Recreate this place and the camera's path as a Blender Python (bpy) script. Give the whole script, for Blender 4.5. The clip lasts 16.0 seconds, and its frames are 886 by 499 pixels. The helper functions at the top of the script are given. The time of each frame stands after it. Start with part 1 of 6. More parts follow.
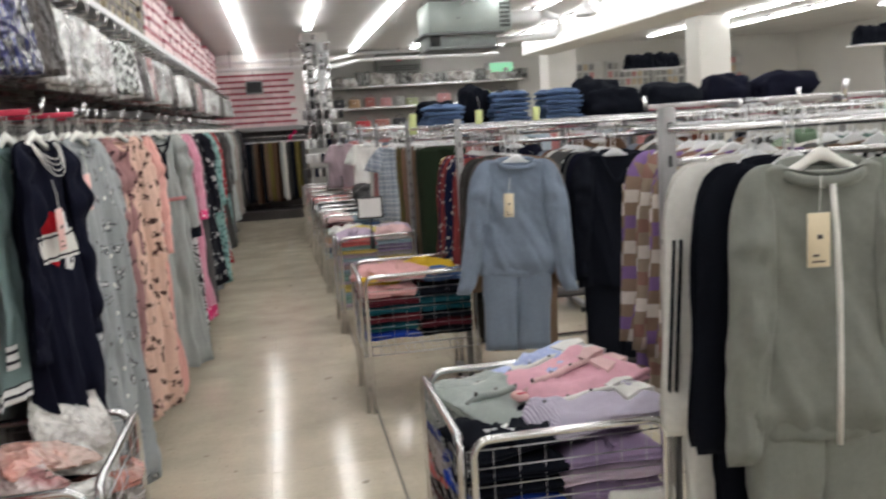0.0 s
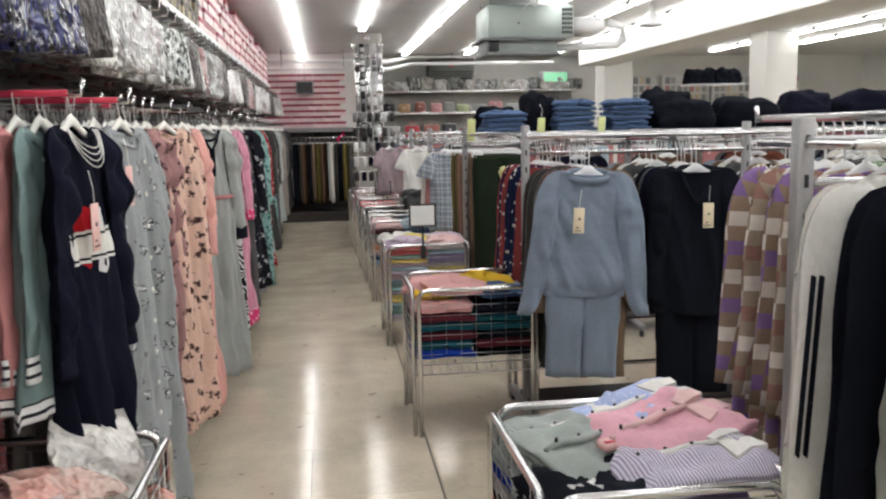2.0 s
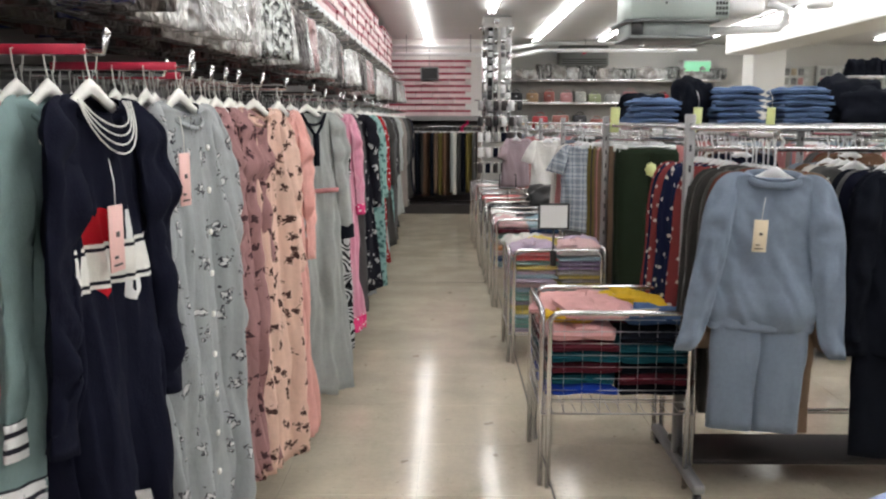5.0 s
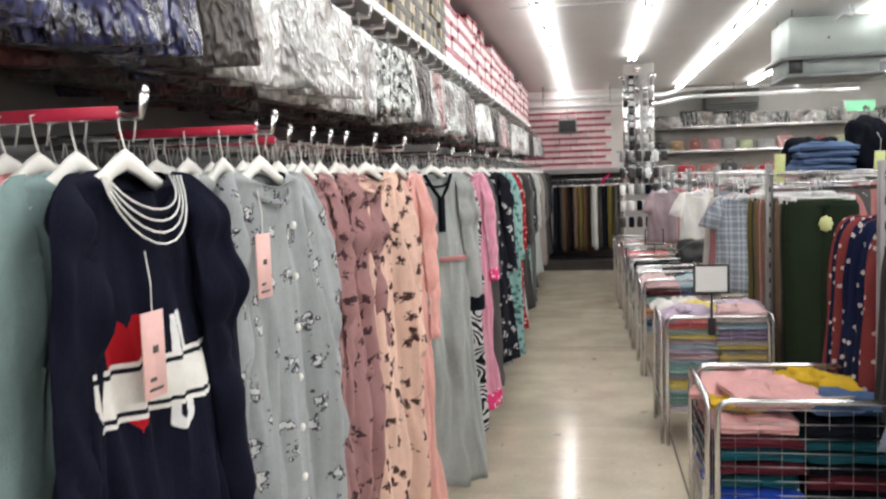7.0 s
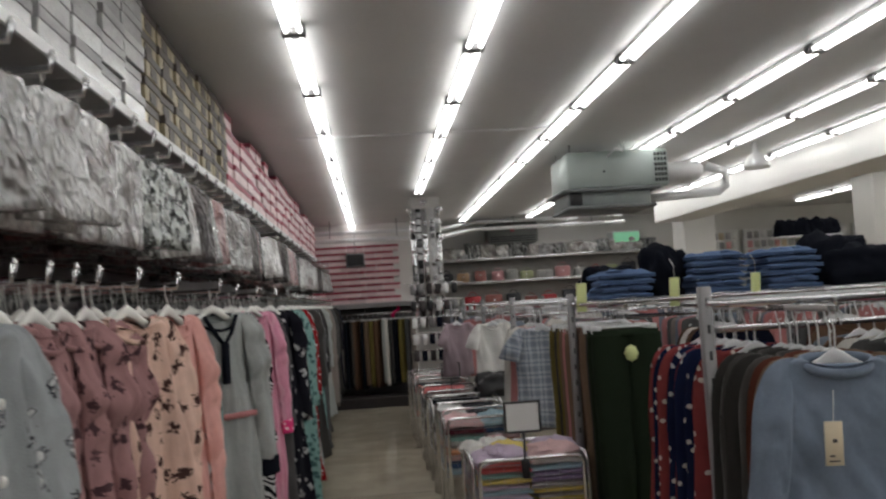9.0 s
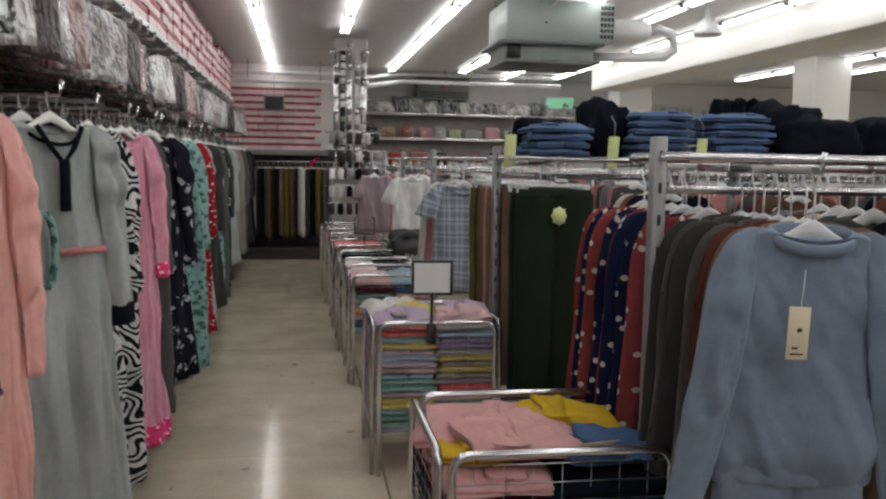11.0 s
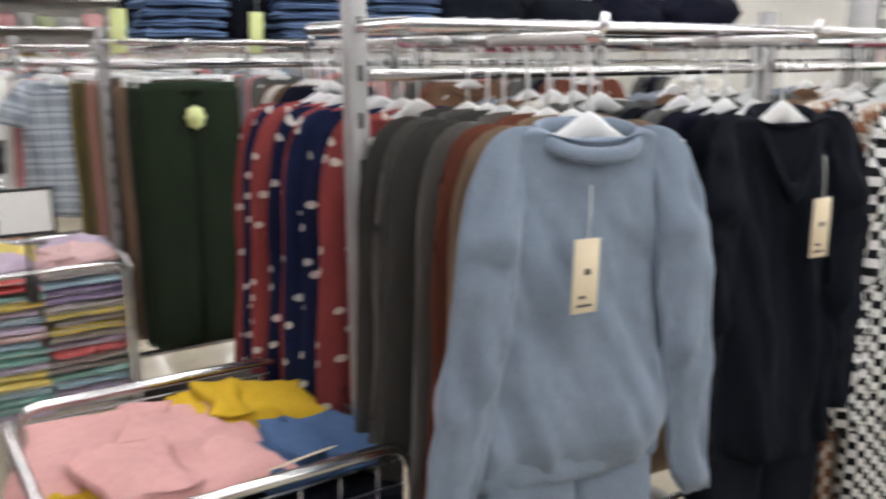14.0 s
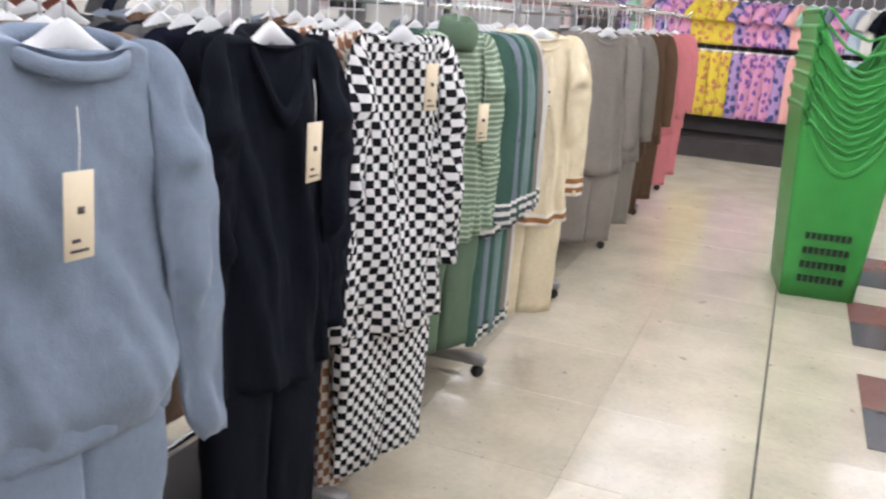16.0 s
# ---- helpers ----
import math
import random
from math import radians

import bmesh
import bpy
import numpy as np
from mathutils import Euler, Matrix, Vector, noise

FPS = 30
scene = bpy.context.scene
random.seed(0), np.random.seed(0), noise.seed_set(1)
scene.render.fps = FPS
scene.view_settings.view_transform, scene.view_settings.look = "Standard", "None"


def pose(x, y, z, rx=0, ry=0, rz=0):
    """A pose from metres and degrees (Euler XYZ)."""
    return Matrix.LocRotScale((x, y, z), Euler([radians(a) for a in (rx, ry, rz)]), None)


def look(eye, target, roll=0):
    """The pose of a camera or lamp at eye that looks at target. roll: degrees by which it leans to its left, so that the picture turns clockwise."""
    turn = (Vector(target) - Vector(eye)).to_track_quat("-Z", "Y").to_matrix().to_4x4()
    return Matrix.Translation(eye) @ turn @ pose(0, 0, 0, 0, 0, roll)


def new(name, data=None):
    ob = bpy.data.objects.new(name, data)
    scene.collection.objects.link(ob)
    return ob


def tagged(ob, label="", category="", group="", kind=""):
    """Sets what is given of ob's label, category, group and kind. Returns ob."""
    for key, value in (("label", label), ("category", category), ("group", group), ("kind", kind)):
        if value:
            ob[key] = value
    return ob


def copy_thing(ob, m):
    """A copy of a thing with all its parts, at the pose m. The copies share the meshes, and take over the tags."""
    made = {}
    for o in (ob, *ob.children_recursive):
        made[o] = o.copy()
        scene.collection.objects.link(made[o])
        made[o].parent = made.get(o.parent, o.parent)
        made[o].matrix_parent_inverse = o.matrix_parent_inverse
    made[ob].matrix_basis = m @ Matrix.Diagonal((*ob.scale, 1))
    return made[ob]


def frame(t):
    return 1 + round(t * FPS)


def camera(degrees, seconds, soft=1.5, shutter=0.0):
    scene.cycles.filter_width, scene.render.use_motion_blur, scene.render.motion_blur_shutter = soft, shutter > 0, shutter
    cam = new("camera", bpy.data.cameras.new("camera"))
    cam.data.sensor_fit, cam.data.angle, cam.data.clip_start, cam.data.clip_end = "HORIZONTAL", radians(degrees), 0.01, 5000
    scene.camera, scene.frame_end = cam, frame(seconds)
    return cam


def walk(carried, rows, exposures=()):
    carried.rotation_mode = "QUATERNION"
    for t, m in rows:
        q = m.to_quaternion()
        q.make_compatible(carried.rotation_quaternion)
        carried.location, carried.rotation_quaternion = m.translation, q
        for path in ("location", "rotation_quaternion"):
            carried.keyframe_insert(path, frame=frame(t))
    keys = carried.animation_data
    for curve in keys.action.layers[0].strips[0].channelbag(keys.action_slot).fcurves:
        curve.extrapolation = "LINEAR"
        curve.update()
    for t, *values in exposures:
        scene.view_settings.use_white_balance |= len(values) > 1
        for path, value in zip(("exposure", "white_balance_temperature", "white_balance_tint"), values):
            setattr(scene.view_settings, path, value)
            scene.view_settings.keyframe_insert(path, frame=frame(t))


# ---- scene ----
cam = camera(53.9, 16.0, soft=2.2, shutter=0.5)
PATH = [
    (0, (1.002, 0.341, 1.631), (1.344, 2.289, 1.335), -3.5),
    (0.5, (1.021, 0.386, 1.616), (1.201, 2.352, 1.299), -3.4),
    (1, (1.008, 0.461, 1.617), (1.156, 2.429, 1.294), -3.0),
    (1.5, (0.974, 0.578, 1.635), (1.165, 2.548, 1.346), -2.4),
    (2, (0.947, 0.693, 1.614), (1.203, 2.658, 1.34), -1.1),
    (2.5, (0.947, 0.803, 1.592), (1.199, 2.763, 1.284), 0.0),
    (3, (0.986, 0.973, 1.592), (1.13, 2.94, 1.26), 1.0),
    (3.5, (1.023, 1.089, 1.598), (1.068, 3.064, 1.284), 1.0),
    (6, (0.927, 1.718, 1.592), (0.814, 3.696, 1.321), -1.8),
    (6.5, (0.948, 1.827, 1.613), (0.634, 3.788, 1.382), -1.6),
    (7, (0.959, 1.928, 1.615), (0.622, 3.893, 1.45), -1.9),
    (7.5, (0.936, 2.018, 1.632), (0.702, 4.004, 1.593), -3.0),
    (8, (0.867, 2.143, 1.663), (0.79, 4.137, 1.799), -4.8),
    (8.5, (0.844, 2.237, 1.649), (0.902, 4.228, 1.826), -5.1),
    (9, (0.878, 2.381, 1.63), (1.04, 4.371, 1.749), -3.6),
    (9.5, (0.947, 2.526, 1.63), (1.142, 4.515, 1.689), -1.4),
    (10, (0.992, 2.659, 1.599), (1.209, 4.646, 1.555), 0.0),
    (12.5, (1.015, 3.427, 1.528), (1.471, 5.346, 1.199), 0.7),
    (13, (1.088, 3.576, 1.521), (1.531, 5.492, 1.155), 0.2),
    (13.5, (1.148, 3.652, 1.505), (1.81, 5.497, 1.108), -0.1),
    (14, (1.192, 3.766, 1.513), (2.271, 5.393, 1.078), -0.2),
    (14.5, (1.197, 3.863, 1.503), (2.607, 5.207, 1.052), -0.2),
    (15, (1.209, 3.907, 1.483), (2.849, 4.944, 0.998), 1.0),
    (15.5, (1.232, 3.922, 1.469), (2.988, 4.731, 0.955), 2.8),
    (16, (1.247, 3.901, 1.474), (3.045, 4.592, 0.937), 4.3),
]
walk(cam, [(t, look(eye, target, roll)) for t, eye, target, roll in PATH],
     exposures=[(0, -0.15, 6300, 10), (1.5, -0.07, 6300, 10), (5.8, 0.05, 6300, 10), (6.9, 0.27, 6300, 10), (7.5, 0.1, 6300, 10), (8.0, -0.55, 6300, 10), (8.5, -1.1, 6300, 10), (10.2, -1.15, 6300, 10), (12.4, 0.25, 6300, 10), (13.7, 0.3, 6200, 10), (14.5, 0.45, 6500, 11), (15.0, 0.6, 6950, 11), (15.5, 0.55, 6150, 13), (16, 0.53, 5950, 15)])

# ---------------------------------------------------------------- world
world = bpy.data.worlds.new("world")
scene.world = world
world.use_nodes = True
world.node_tree.nodes["Background"].inputs[0].default_value = (0.8, 0.85, 0.9, 1)
world.node_tree.nodes["Background"].inputs[1].default_value = 0.05
TUBE_POWER = 13.0

CEIL = 3.06
WEST, EAST, SOUTH, NORTH = -0.42, 12.6, -3.0, 18.7
R = random.Random(7)


# ---------------------------------------------------------------- materials
MATS = {}


def rgb(c):
    return (*c, 1.0) if len(c) == 3 else tuple(c)


def shader(name):
    m = bpy.data.materials.new(name)
    m.use_nodes = True
    return m, m.node_tree.nodes, m.node_tree.links, m.node_tree.nodes["Principled BSDF"]


def math_node(nd, ln, op, a, b=None, c=None):
    n = nd.new("ShaderNodeMath")
    n.operation = op
    for i, v in enumerate((a, b, c)):
        if v is None:
            continue
        if isinstance(v, (int, float)):
            n.inputs[i].default_value = v
        else:
            ln.new(v, n.inputs[i])
    return n.outputs[0]


def mix_node(nd, ln, fac, a, b, kind="MIX"):
    n = nd.new("ShaderNodeMix")
    n.data_type = "RGBA"
    n.blend_type = kind
    for sock, v in ((n.inputs[0], fac), (n.inputs[6], a), (n.inputs[7], b)):
        if isinstance(v, (int, float)):
            sock.default_value = v
        elif isinstance(v, (tuple, list)):
            sock.default_value = rgb(v)
        else:
            ln.new(v, sock)
    return n.outputs[2]


def noise_node(nd, ln, vec, scale, detail=3.0, rough=0.55):
    n = nd.new("ShaderNodeTexNoise")
    n.inputs["Scale"].default_value = scale
    n.inputs["Detail"].default_value = detail
    n.inputs["Roughness"].default_value = rough
    ln.new(vec, n.inputs["Vector"])
    return n.outputs["Fac"]


def scaled(nd, ln, vec, sx, sy, sz):
    n = nd.new("ShaderNodeMapping")
    n.inputs["Scale"].default_value = (sx, sy, sz)
    ln.new(vec, n.inputs["Vector"])
    return n.outputs[0]


def shifted(nd, ln, vec, k):
    n = nd.new("ShaderNodeMapping")
    n.inputs["Scale"].default_value = (k, k, 0.0)
    n.inputs["Location"].default_value = (0.0, 0.0, 0.5)
    ln.new(vec, n.inputs["Vector"])
    return n.outputs[0]


def surface(name, color, rough=0.5, metal=0.0, var=0.12, scale=6.0, fine=120.0, bump=0.05, coat=0.0, sheen=0.0,
            island=0.0, spec=0.5, dist=0.01, speck=None):
    """A plain worn surface: colour that wanders at two scales, uneven gloss and fine relief."""
    if name in MATS:
        return MATS[name]
    m, nd, ln, p = shader(name)
    tc = nd.new("ShaderNodeNewGeometry").outputs["Position"] if speck else nd.new("ShaderNodeTexCoord").outputs["Object"]
    big = noise_node(nd, ln, tc, scale)
    small = noise_node(nd, ln, tc, fine, 2.0)
    f = math_node(nd, ln, "ADD", math_node(nd, ln, "MULTIPLY", big, 0.75), math_node(nd, ln, "MULTIPLY", small, 0.25))
    lo, hi = [c * (1 - var) for c in color], [min(1, c * (1 + var)) for c in color]
    ramp = nd.new("ShaderNodeMapRange")
    ramp.inputs[1].default_value, ramp.inputs[2].default_value = 0.3, 0.7
    ln.new(f, ramp.inputs[0])
    col = mix_node(nd, ln, ramp.outputs[0], lo, hi)
    if speck:
        for size, edge in ((60.0, 0.69), (9.0, 0.7)):
            spot = nd.new("ShaderNodeMapRange")
            spot.inputs[1].default_value, spot.inputs[2].default_value, spot.inputs[4].default_value = edge, edge + 0.03, 0.55
            ln.new(noise_node(nd, ln, tc, size, 2.0), spot.inputs[0])
            col = mix_node(nd, ln, spot.outputs[0], col, speck)
    if island:
        info = nd.new("ShaderNodeObjectInfo").outputs["Random"]
        val = math_node(nd, ln, "ADD", math_node(nd, ln, "MULTIPLY", info, 2 * island), 1 - island)
        hsv = nd.new("ShaderNodeHueSaturation")
        ln.new(val, hsv.inputs["Value"])
        ln.new(col, hsv.inputs["Color"])
        col = hsv.outputs[0]
    ln.new(col, p.inputs["Base Color"])
    p.inputs["Metallic"].default_value = metal
    p.inputs["Specular IOR Level"].default_value = spec
    ln.new(math_node(nd, ln, "ADD", math_node(nd, ln, "MULTIPLY", big, 0.16), rough - 0.08), p.inputs["Roughness"])
    p.inputs["Coat Weight"].default_value = coat
    p.inputs["Coat Roughness"].default_value = 0.12
    p.inputs["Sheen Weight"].default_value = sheen
    if bump:
        b = nd.new("ShaderNodeBump")
        b.inputs["Strength"].default_value = bump
        b.inputs["Distance"].default_value = dist
        ln.new(small, b.inputs["Height"])
        ln.new(b.outputs[0], p.inputs["Normal"])
    MATS[name] = m
    return m


def cloth(name, base, pattern="plain", c2=(0.8, 0.8, 0.8), size=0.05, c3=None, amount=0.3, nap=0.0):
    """Woven or knitted cloth; pattern lies in the garment's own width and height."""
    if name in MATS:
        return MATS[name]
    m, nd, ln, p = shader(name)
    coord = nd.new("ShaderNodeTexCoord")
    tc, uv = coord.outputs["Object"], coord.outputs["UV"]
    sep = nd.new("ShaderNodeSeparateXYZ")
    ln.new(uv, sep.inputs[0])
    x, z = sep.outputs[0], sep.outputs[1]
    if pattern in ("dots", "print"):
        own = nd.new("ShaderNodeObjectInfo").outputs["Random"]
        x = math_node(nd, ln, "ADD", x, math_node(nd, ln, "MULTIPLY", own, 3.0))
        z = math_node(nd, ln, "ADD", z, own)
    col = None
    if pattern in ("dots", "print"):
        v = nd.new("ShaderNodeTexVoronoi")
        v.inputs["Scale"].default_value = 1.0
        v.inputs["Randomness"].default_value = 0.8 if pattern == "dots" else 1.0
        v.voronoi_dimensions = "2D"
        cmb = nd.new("ShaderNodeCombineXYZ")
        ln.new(math_node(nd, ln, "DIVIDE", x, size), cmb.inputs[0])
        ln.new(math_node(nd, ln, "DIVIDE", z, size * (1.0 if pattern == "dots" else 1.25)), cmb.inputs[1])
        flat = cmb.outputs[0]
        ln.new(flat, v.inputs["Vector"])
        reach = v.outputs["Distance"]
        if pattern == "print":
            ragged = noise_node(nd, ln, flat, 4.2, 2.0, 0.7)
            reach = math_node(nd, ln, "ADD", reach, math_node(nd, ln, "MULTIPLY", math_node(nd, ln, "SUBTRACT", ragged, 0.5), 1.1))
        hit = math_node(nd, ln, "LESS_THAN", reach, amount)
        col = mix_node(nd, ln, hit, base, c2)
        if c3:
            core = math_node(nd, ln, "LESS_THAN", reach, amount * 0.45)
            col = mix_node(nd, ln, core, col, c3)
    elif pattern == "check":
        ch = nd.new("ShaderNodeTexChecker")
        ch.inputs["Scale"].default_value = 1.0
        ch.inputs["Color1"].default_value, ch.inputs["Color2"].default_value = rgb(base), rgb(c2)
        ln.new(shifted(nd, ln, uv, 1 / size), ch.inputs["Vector"])
        col = ch.outputs["Color"]
        if c3:
            c = nd.new("ShaderNodeTexChecker")
            c.inputs["Scale"].default_value = 1.0
            ln.new(shifted(nd, ln, uv, 0.5 / size), c.inputs["Vector"])
            col = mix_node(nd, ln, math_node(nd, ln, "MULTIPLY", c.outputs["Fac"], ch.outputs["Fac"]), col, c3)
    elif pattern == "plaid":
        bands = []
        for axis in (x, z):
            s = math_node(nd, ln, "FRACT", math_node(nd, ln, "DIVIDE", axis, size))
            wide = math_node(nd, ln, "LESS_THAN", s, 0.42)
            thin = math_node(nd, ln, "COMPARE", s, 0.7, 0.05)
            bands.append(math_node(nd, ln, "ADD", math_node(nd, ln, "MULTIPLY", wide, 0.55), math_node(nd, ln, "MULTIPLY", thin, 0.8)))
        f = math_node(nd, ln, "MULTIPLY", math_node(nd, ln, "ADD", *bands), 0.55)
        col = mix_node(nd, ln, f, base, c2)
    elif pattern in ("stripe", "zebra", "hoop"):
        axis = z if pattern == "hoop" else x
        if pattern == "zebra":
            axis = math_node(nd, ln, "ADD", math_node(nd, ln, "MULTIPLY", z, 0.8),
                             math_node(nd, ln, "MULTIPLY", noise_node(nd, ln, tc, 7.0, 1.0), 0.35))
        s = math_node(nd, ln, "FRACT", math_node(nd, ln, "DIVIDE", axis, size))
        col = mix_node(nd, ln, math_node(nd, ln, "LESS_THAN", s, amount), base, c2)
    elif pattern == "band":
        s = math_node(nd, ln, "COMPARE", z, -size, amount)
        t2 = math_node(nd, ln, "COMPARE", z, -size, amount * 0.72)
        t3 = math_node(nd, ln, "COMPARE", z, -size, amount * 0.55)
        col = mix_node(nd, ln, s, base, c2)
        col = mix_node(nd, ln, math_node(nd, ln, "SUBTRACT", t2, t3), col, (0.02, 0.02, 0.03))
    big = math_node(nd, ln, "ADD", math_node(nd, ln, "MULTIPLY", noise_node(nd, ln, tc, 5.0), 0.62), math_node(nd, ln, "MULTIPLY", noise_node(nd, ln, tc, 55.0, 3.0), 0.38))
    tone = nd.new("ShaderNodeMapRange")
    tone.inputs[1].default_value, tone.inputs[2].default_value = 0.25, 0.75
    tone.inputs[3].default_value, tone.inputs[4].default_value = 0.84, 1.12
    ln.new(big, tone.inputs[0])
    hsv = nd.new("ShaderNodeHueSaturation")
    ln.new(tone.outputs[0], hsv.inputs["Value"])
    if col is None:
        hsv.inputs["Color"].default_value = rgb(base)
    else:
        ln.new(col, hsv.inputs["Color"])
    ln.new(hsv.outputs[0], p.inputs["Base Color"])
    p.inputs["Roughness"].default_value = 0.92
    p.inputs["Specular IOR Level"].default_value = 0.1
    if nap:
        p.inputs["Sheen Weight"].default_value = nap
        p.inputs["Sheen Roughness"].default_value = 0.45
        p.inputs["Sheen Tint"].default_value = rgb([min(1, 0.45 + c) for c in base])
    b = nd.new("ShaderNodeBump")
    b.inputs["Strength"].default_value = 0.5
    b.inputs["Distance"].default_value = 0.008
    h = math_node(nd, ln, "ADD", math_node(nd, ln, "MULTIPLY", noise_node(nd, ln, tc, 240.0, 2.0), 0.28),
                  math_node(nd, ln, "MULTIPLY", noise_node(nd, ln, scaled(nd, ln, tc, 14, 14, 7), 1.0, 3.0), 1.1))
    ln.new(h, b.inputs["Height"])
    ln.new(b.outputs[0], p.inputs["Normal"])
    MATS[name] = m
    return m


def film_wrap(name, color, pattern=None, across=30, along=6, lo=0.42, hi=0.6, rlo=0.4, rhi=0.85, coat=1.0):
    """Clothes folded in crinkled clear plastic."""
    if name in MATS:
        return MATS[name]
    m, nd, ln, p = shader(name)
    tc = nd.new("ShaderNodeTexCoord").outputs["Object"]
    rnd = nd.new("ShaderNodeObjectInfo").outputs["Random"]
    off = nd.new("ShaderNodeCombineXYZ")
    ln.new(math_node(nd, ln, "MULTIPLY", rnd, 30.0), off.inputs[2])
    vec = nd.new("ShaderNodeVectorMath")
    ln.new(tc, vec.inputs[0])
    ln.new(off.outputs[0], vec.inputs[1])
    n1 = noise_node(nd, ln, scaled(nd, ln, vec.outputs[0], across, across, along), 1.0, 3.0)
    fold = noise_node(nd, ln, scaled(nd, ln, vec.outputs[0], 13, 13, 11), 1.0, 2.0, 0.5)
    n2 = math_node(nd, ln, "ABSOLUTE", math_node(nd, ln, "SUBTRACT", fold, 0.5))
    gap = pattern or tuple(c * 0.45 for c in color)
    ramp = nd.new("ShaderNodeMapRange")
    ramp.inputs[1].default_value, ramp.inputs[2].default_value = lo, hi
    ln.new(n1, ramp.inputs[0])
    hsv = nd.new("ShaderNodeHueSaturation")
    ln.new(math_node(nd, ln, "ADD", math_node(nd, ln, "MULTIPLY", rnd, rhi), rlo), hsv.inputs["Value"])
    ln.new(mix_node(nd, ln, ramp.outputs[0], gap, color), hsv.inputs["Color"])
    ln.new(hsv.outputs[0], p.inputs["Base Color"])
    p.inputs["Roughness"].default_value = 0.22 if coat > 0.5 else 0.45
    p.inputs["Coat Weight"].default_value = coat
    p.inputs["Coat Roughness"].default_value = 0.05
    b = nd.new("ShaderNodeBump")
    b.inputs["Strength"].default_value = 1.0
    b.inputs["Distance"].default_value = 0.035
    ln.new(math_node(nd, ln, "SUBTRACT", math_node(nd, ln, "MULTIPLY", n1, 0.25), math_node(nd, ln, "MULTIPLY", n2, 2.2)), b.inputs["Height"])
    ln.new(b.outputs[0], p.inputs["Normal"])
    ln.new(b.outputs[0], p.inputs["Coat Normal"])
    MATS[name] = m
    return m


def glow(name, color, power):
    m, nd, ln, p = shader(name)
    p.inputs["Base Color"].default_value = rgb(color)
    p.inputs["Emission Color"].default_value = rgb(color)
    p.inputs["Emission Strength"].default_value = power
    MATS[name] = m
    return m


CHROME = surface("chrome", (0.72, 0.72, 0.73), 0.2, 1.0, var=0.08, scale=9, bump=0.02)
WIRE = surface("wire", (0.55, 0.55, 0.56), 0.3, 1.0, var=0.15, bump=0.0)
STEEL = surface("grey_steel", (0.3, 0.295, 0.3), 0.45, 0.6, var=0.15, bump=0.03)
WHITE_WALL = surface("white_wall_paint", (0.78, 0.77, 0.74), 0.75, var=0.05, scale=1.4, fine=60, bump=0.08)
CEILING = surface("ceiling_paint", (0.68, 0.67, 0.66), 0.6, var=0.07, scale=0.8, fine=40, bump=0.06)
WHITE_METAL = surface("white_enamel", (0.75, 0.75, 0.75), 0.4, var=0.05, bump=0.02)
SHELF = surface("shelf_laminate", (0.6, 0.6, 0.59), 0.4, var=0.08, bump=0.02)
DARK = surface("dark_plinth", (0.035, 0.028, 0.028), 0.6, var=0.3, bump=0.05)
BLACK = surface("black_plastic", (0.02, 0.02, 0.022), 0.4, var=0.2, bump=0.02)
SLATE = surface("dark_back_panel", (0.13, 0.12, 0.12), 0.7, var=0.15)
TILE = surface("cream_floor_tile", (0.58, 0.52, 0.41), 0.13, var=0.17, scale=2.6, fine=35, bump=0.015, island=0.055, spec=0.5, speck=(0.16, 0.12, 0.09))
GROUT = surface("tile_joint", (0.36, 0.32, 0.26), 0.8, var=0.2)
JOINT = surface("dark_joint_strip", (0.07, 0.06, 0.05), 0.5, var=0.3)
TILE_DARK = surface("black_floor_tile", (0.06, 0.06, 0.07), 0.22, var=0.2, scale=4, fine=50, bump=0.02)
TILE_BROWN = surface("red_brown_floor_tile", (0.2, 0.08, 0.065), 0.22, var=0.2, scale=4, fine=50, bump=0.02)
HANG_W = surface("white_hanger_plastic", (0.78, 0.77, 0.73), 0.35, var=0.06, bump=0.0)
HANG_C = surface("clear_hanger_plastic", (0.92, 0.93, 0.94), 0.3, var=0.04, bump=0.0)
HANG_C.node_tree.nodes["Principled BSDF"].inputs["Transmission Weight"].default_value = 0.4
CARD = surface("cream_card", (0.72, 0.62, 0.45), 0.7, var=0.06, bump=0.02)
PAPER = surface("white_paper", (0.8, 0.8, 0.8), 0.7, var=0.03, bump=0.0)
INK = surface("dark_ink", (0.06, 0.05, 0.05), 0.7, bump=0.0)
RED_PLASTIC = surface("red_price_strip", (0.55, 0.03, 0.075), 0.35, var=0.15, bump=0.0)
GREEN = surface("green_basket_plastic", (0.055, 0.33, 0.065), 0.34, var=0.12, scale=5, fine=300, bump=0.03)
AC_PAINT = surface("pale_green_enamel", (0.36, 0.41, 0.385), 0.45, var=0.08, scale=3, bump=0.03)
TUBE = glow("fluorescent_tube", (1.0, 0.985, 0.95), TUBE_POWER)
EXIT = glow("green_sign_glow", (0.3, 0.75, 0.45), 0.55)


# ---------------------------------------------------------------- mesh helpers
def finish(name, bm, mat, smooth=True):
    me = bpy.data.meshes.new(name)
    bm.normal_update()
    if not bm.loops.layers.uv:
        lay = bm.loops.layers.uv.new("UVMap")
        for f in bm.faces:
            for lp in f.loops:
                lp[lay].uv = (lp.vert.co.x, lp.vert.co.z)
    bm.to_mesh(me)
    bm.free()
    if smooth:
        for p in me.polygons:
            p.use_smooth = True
    me.materials.append(mat)
    return me


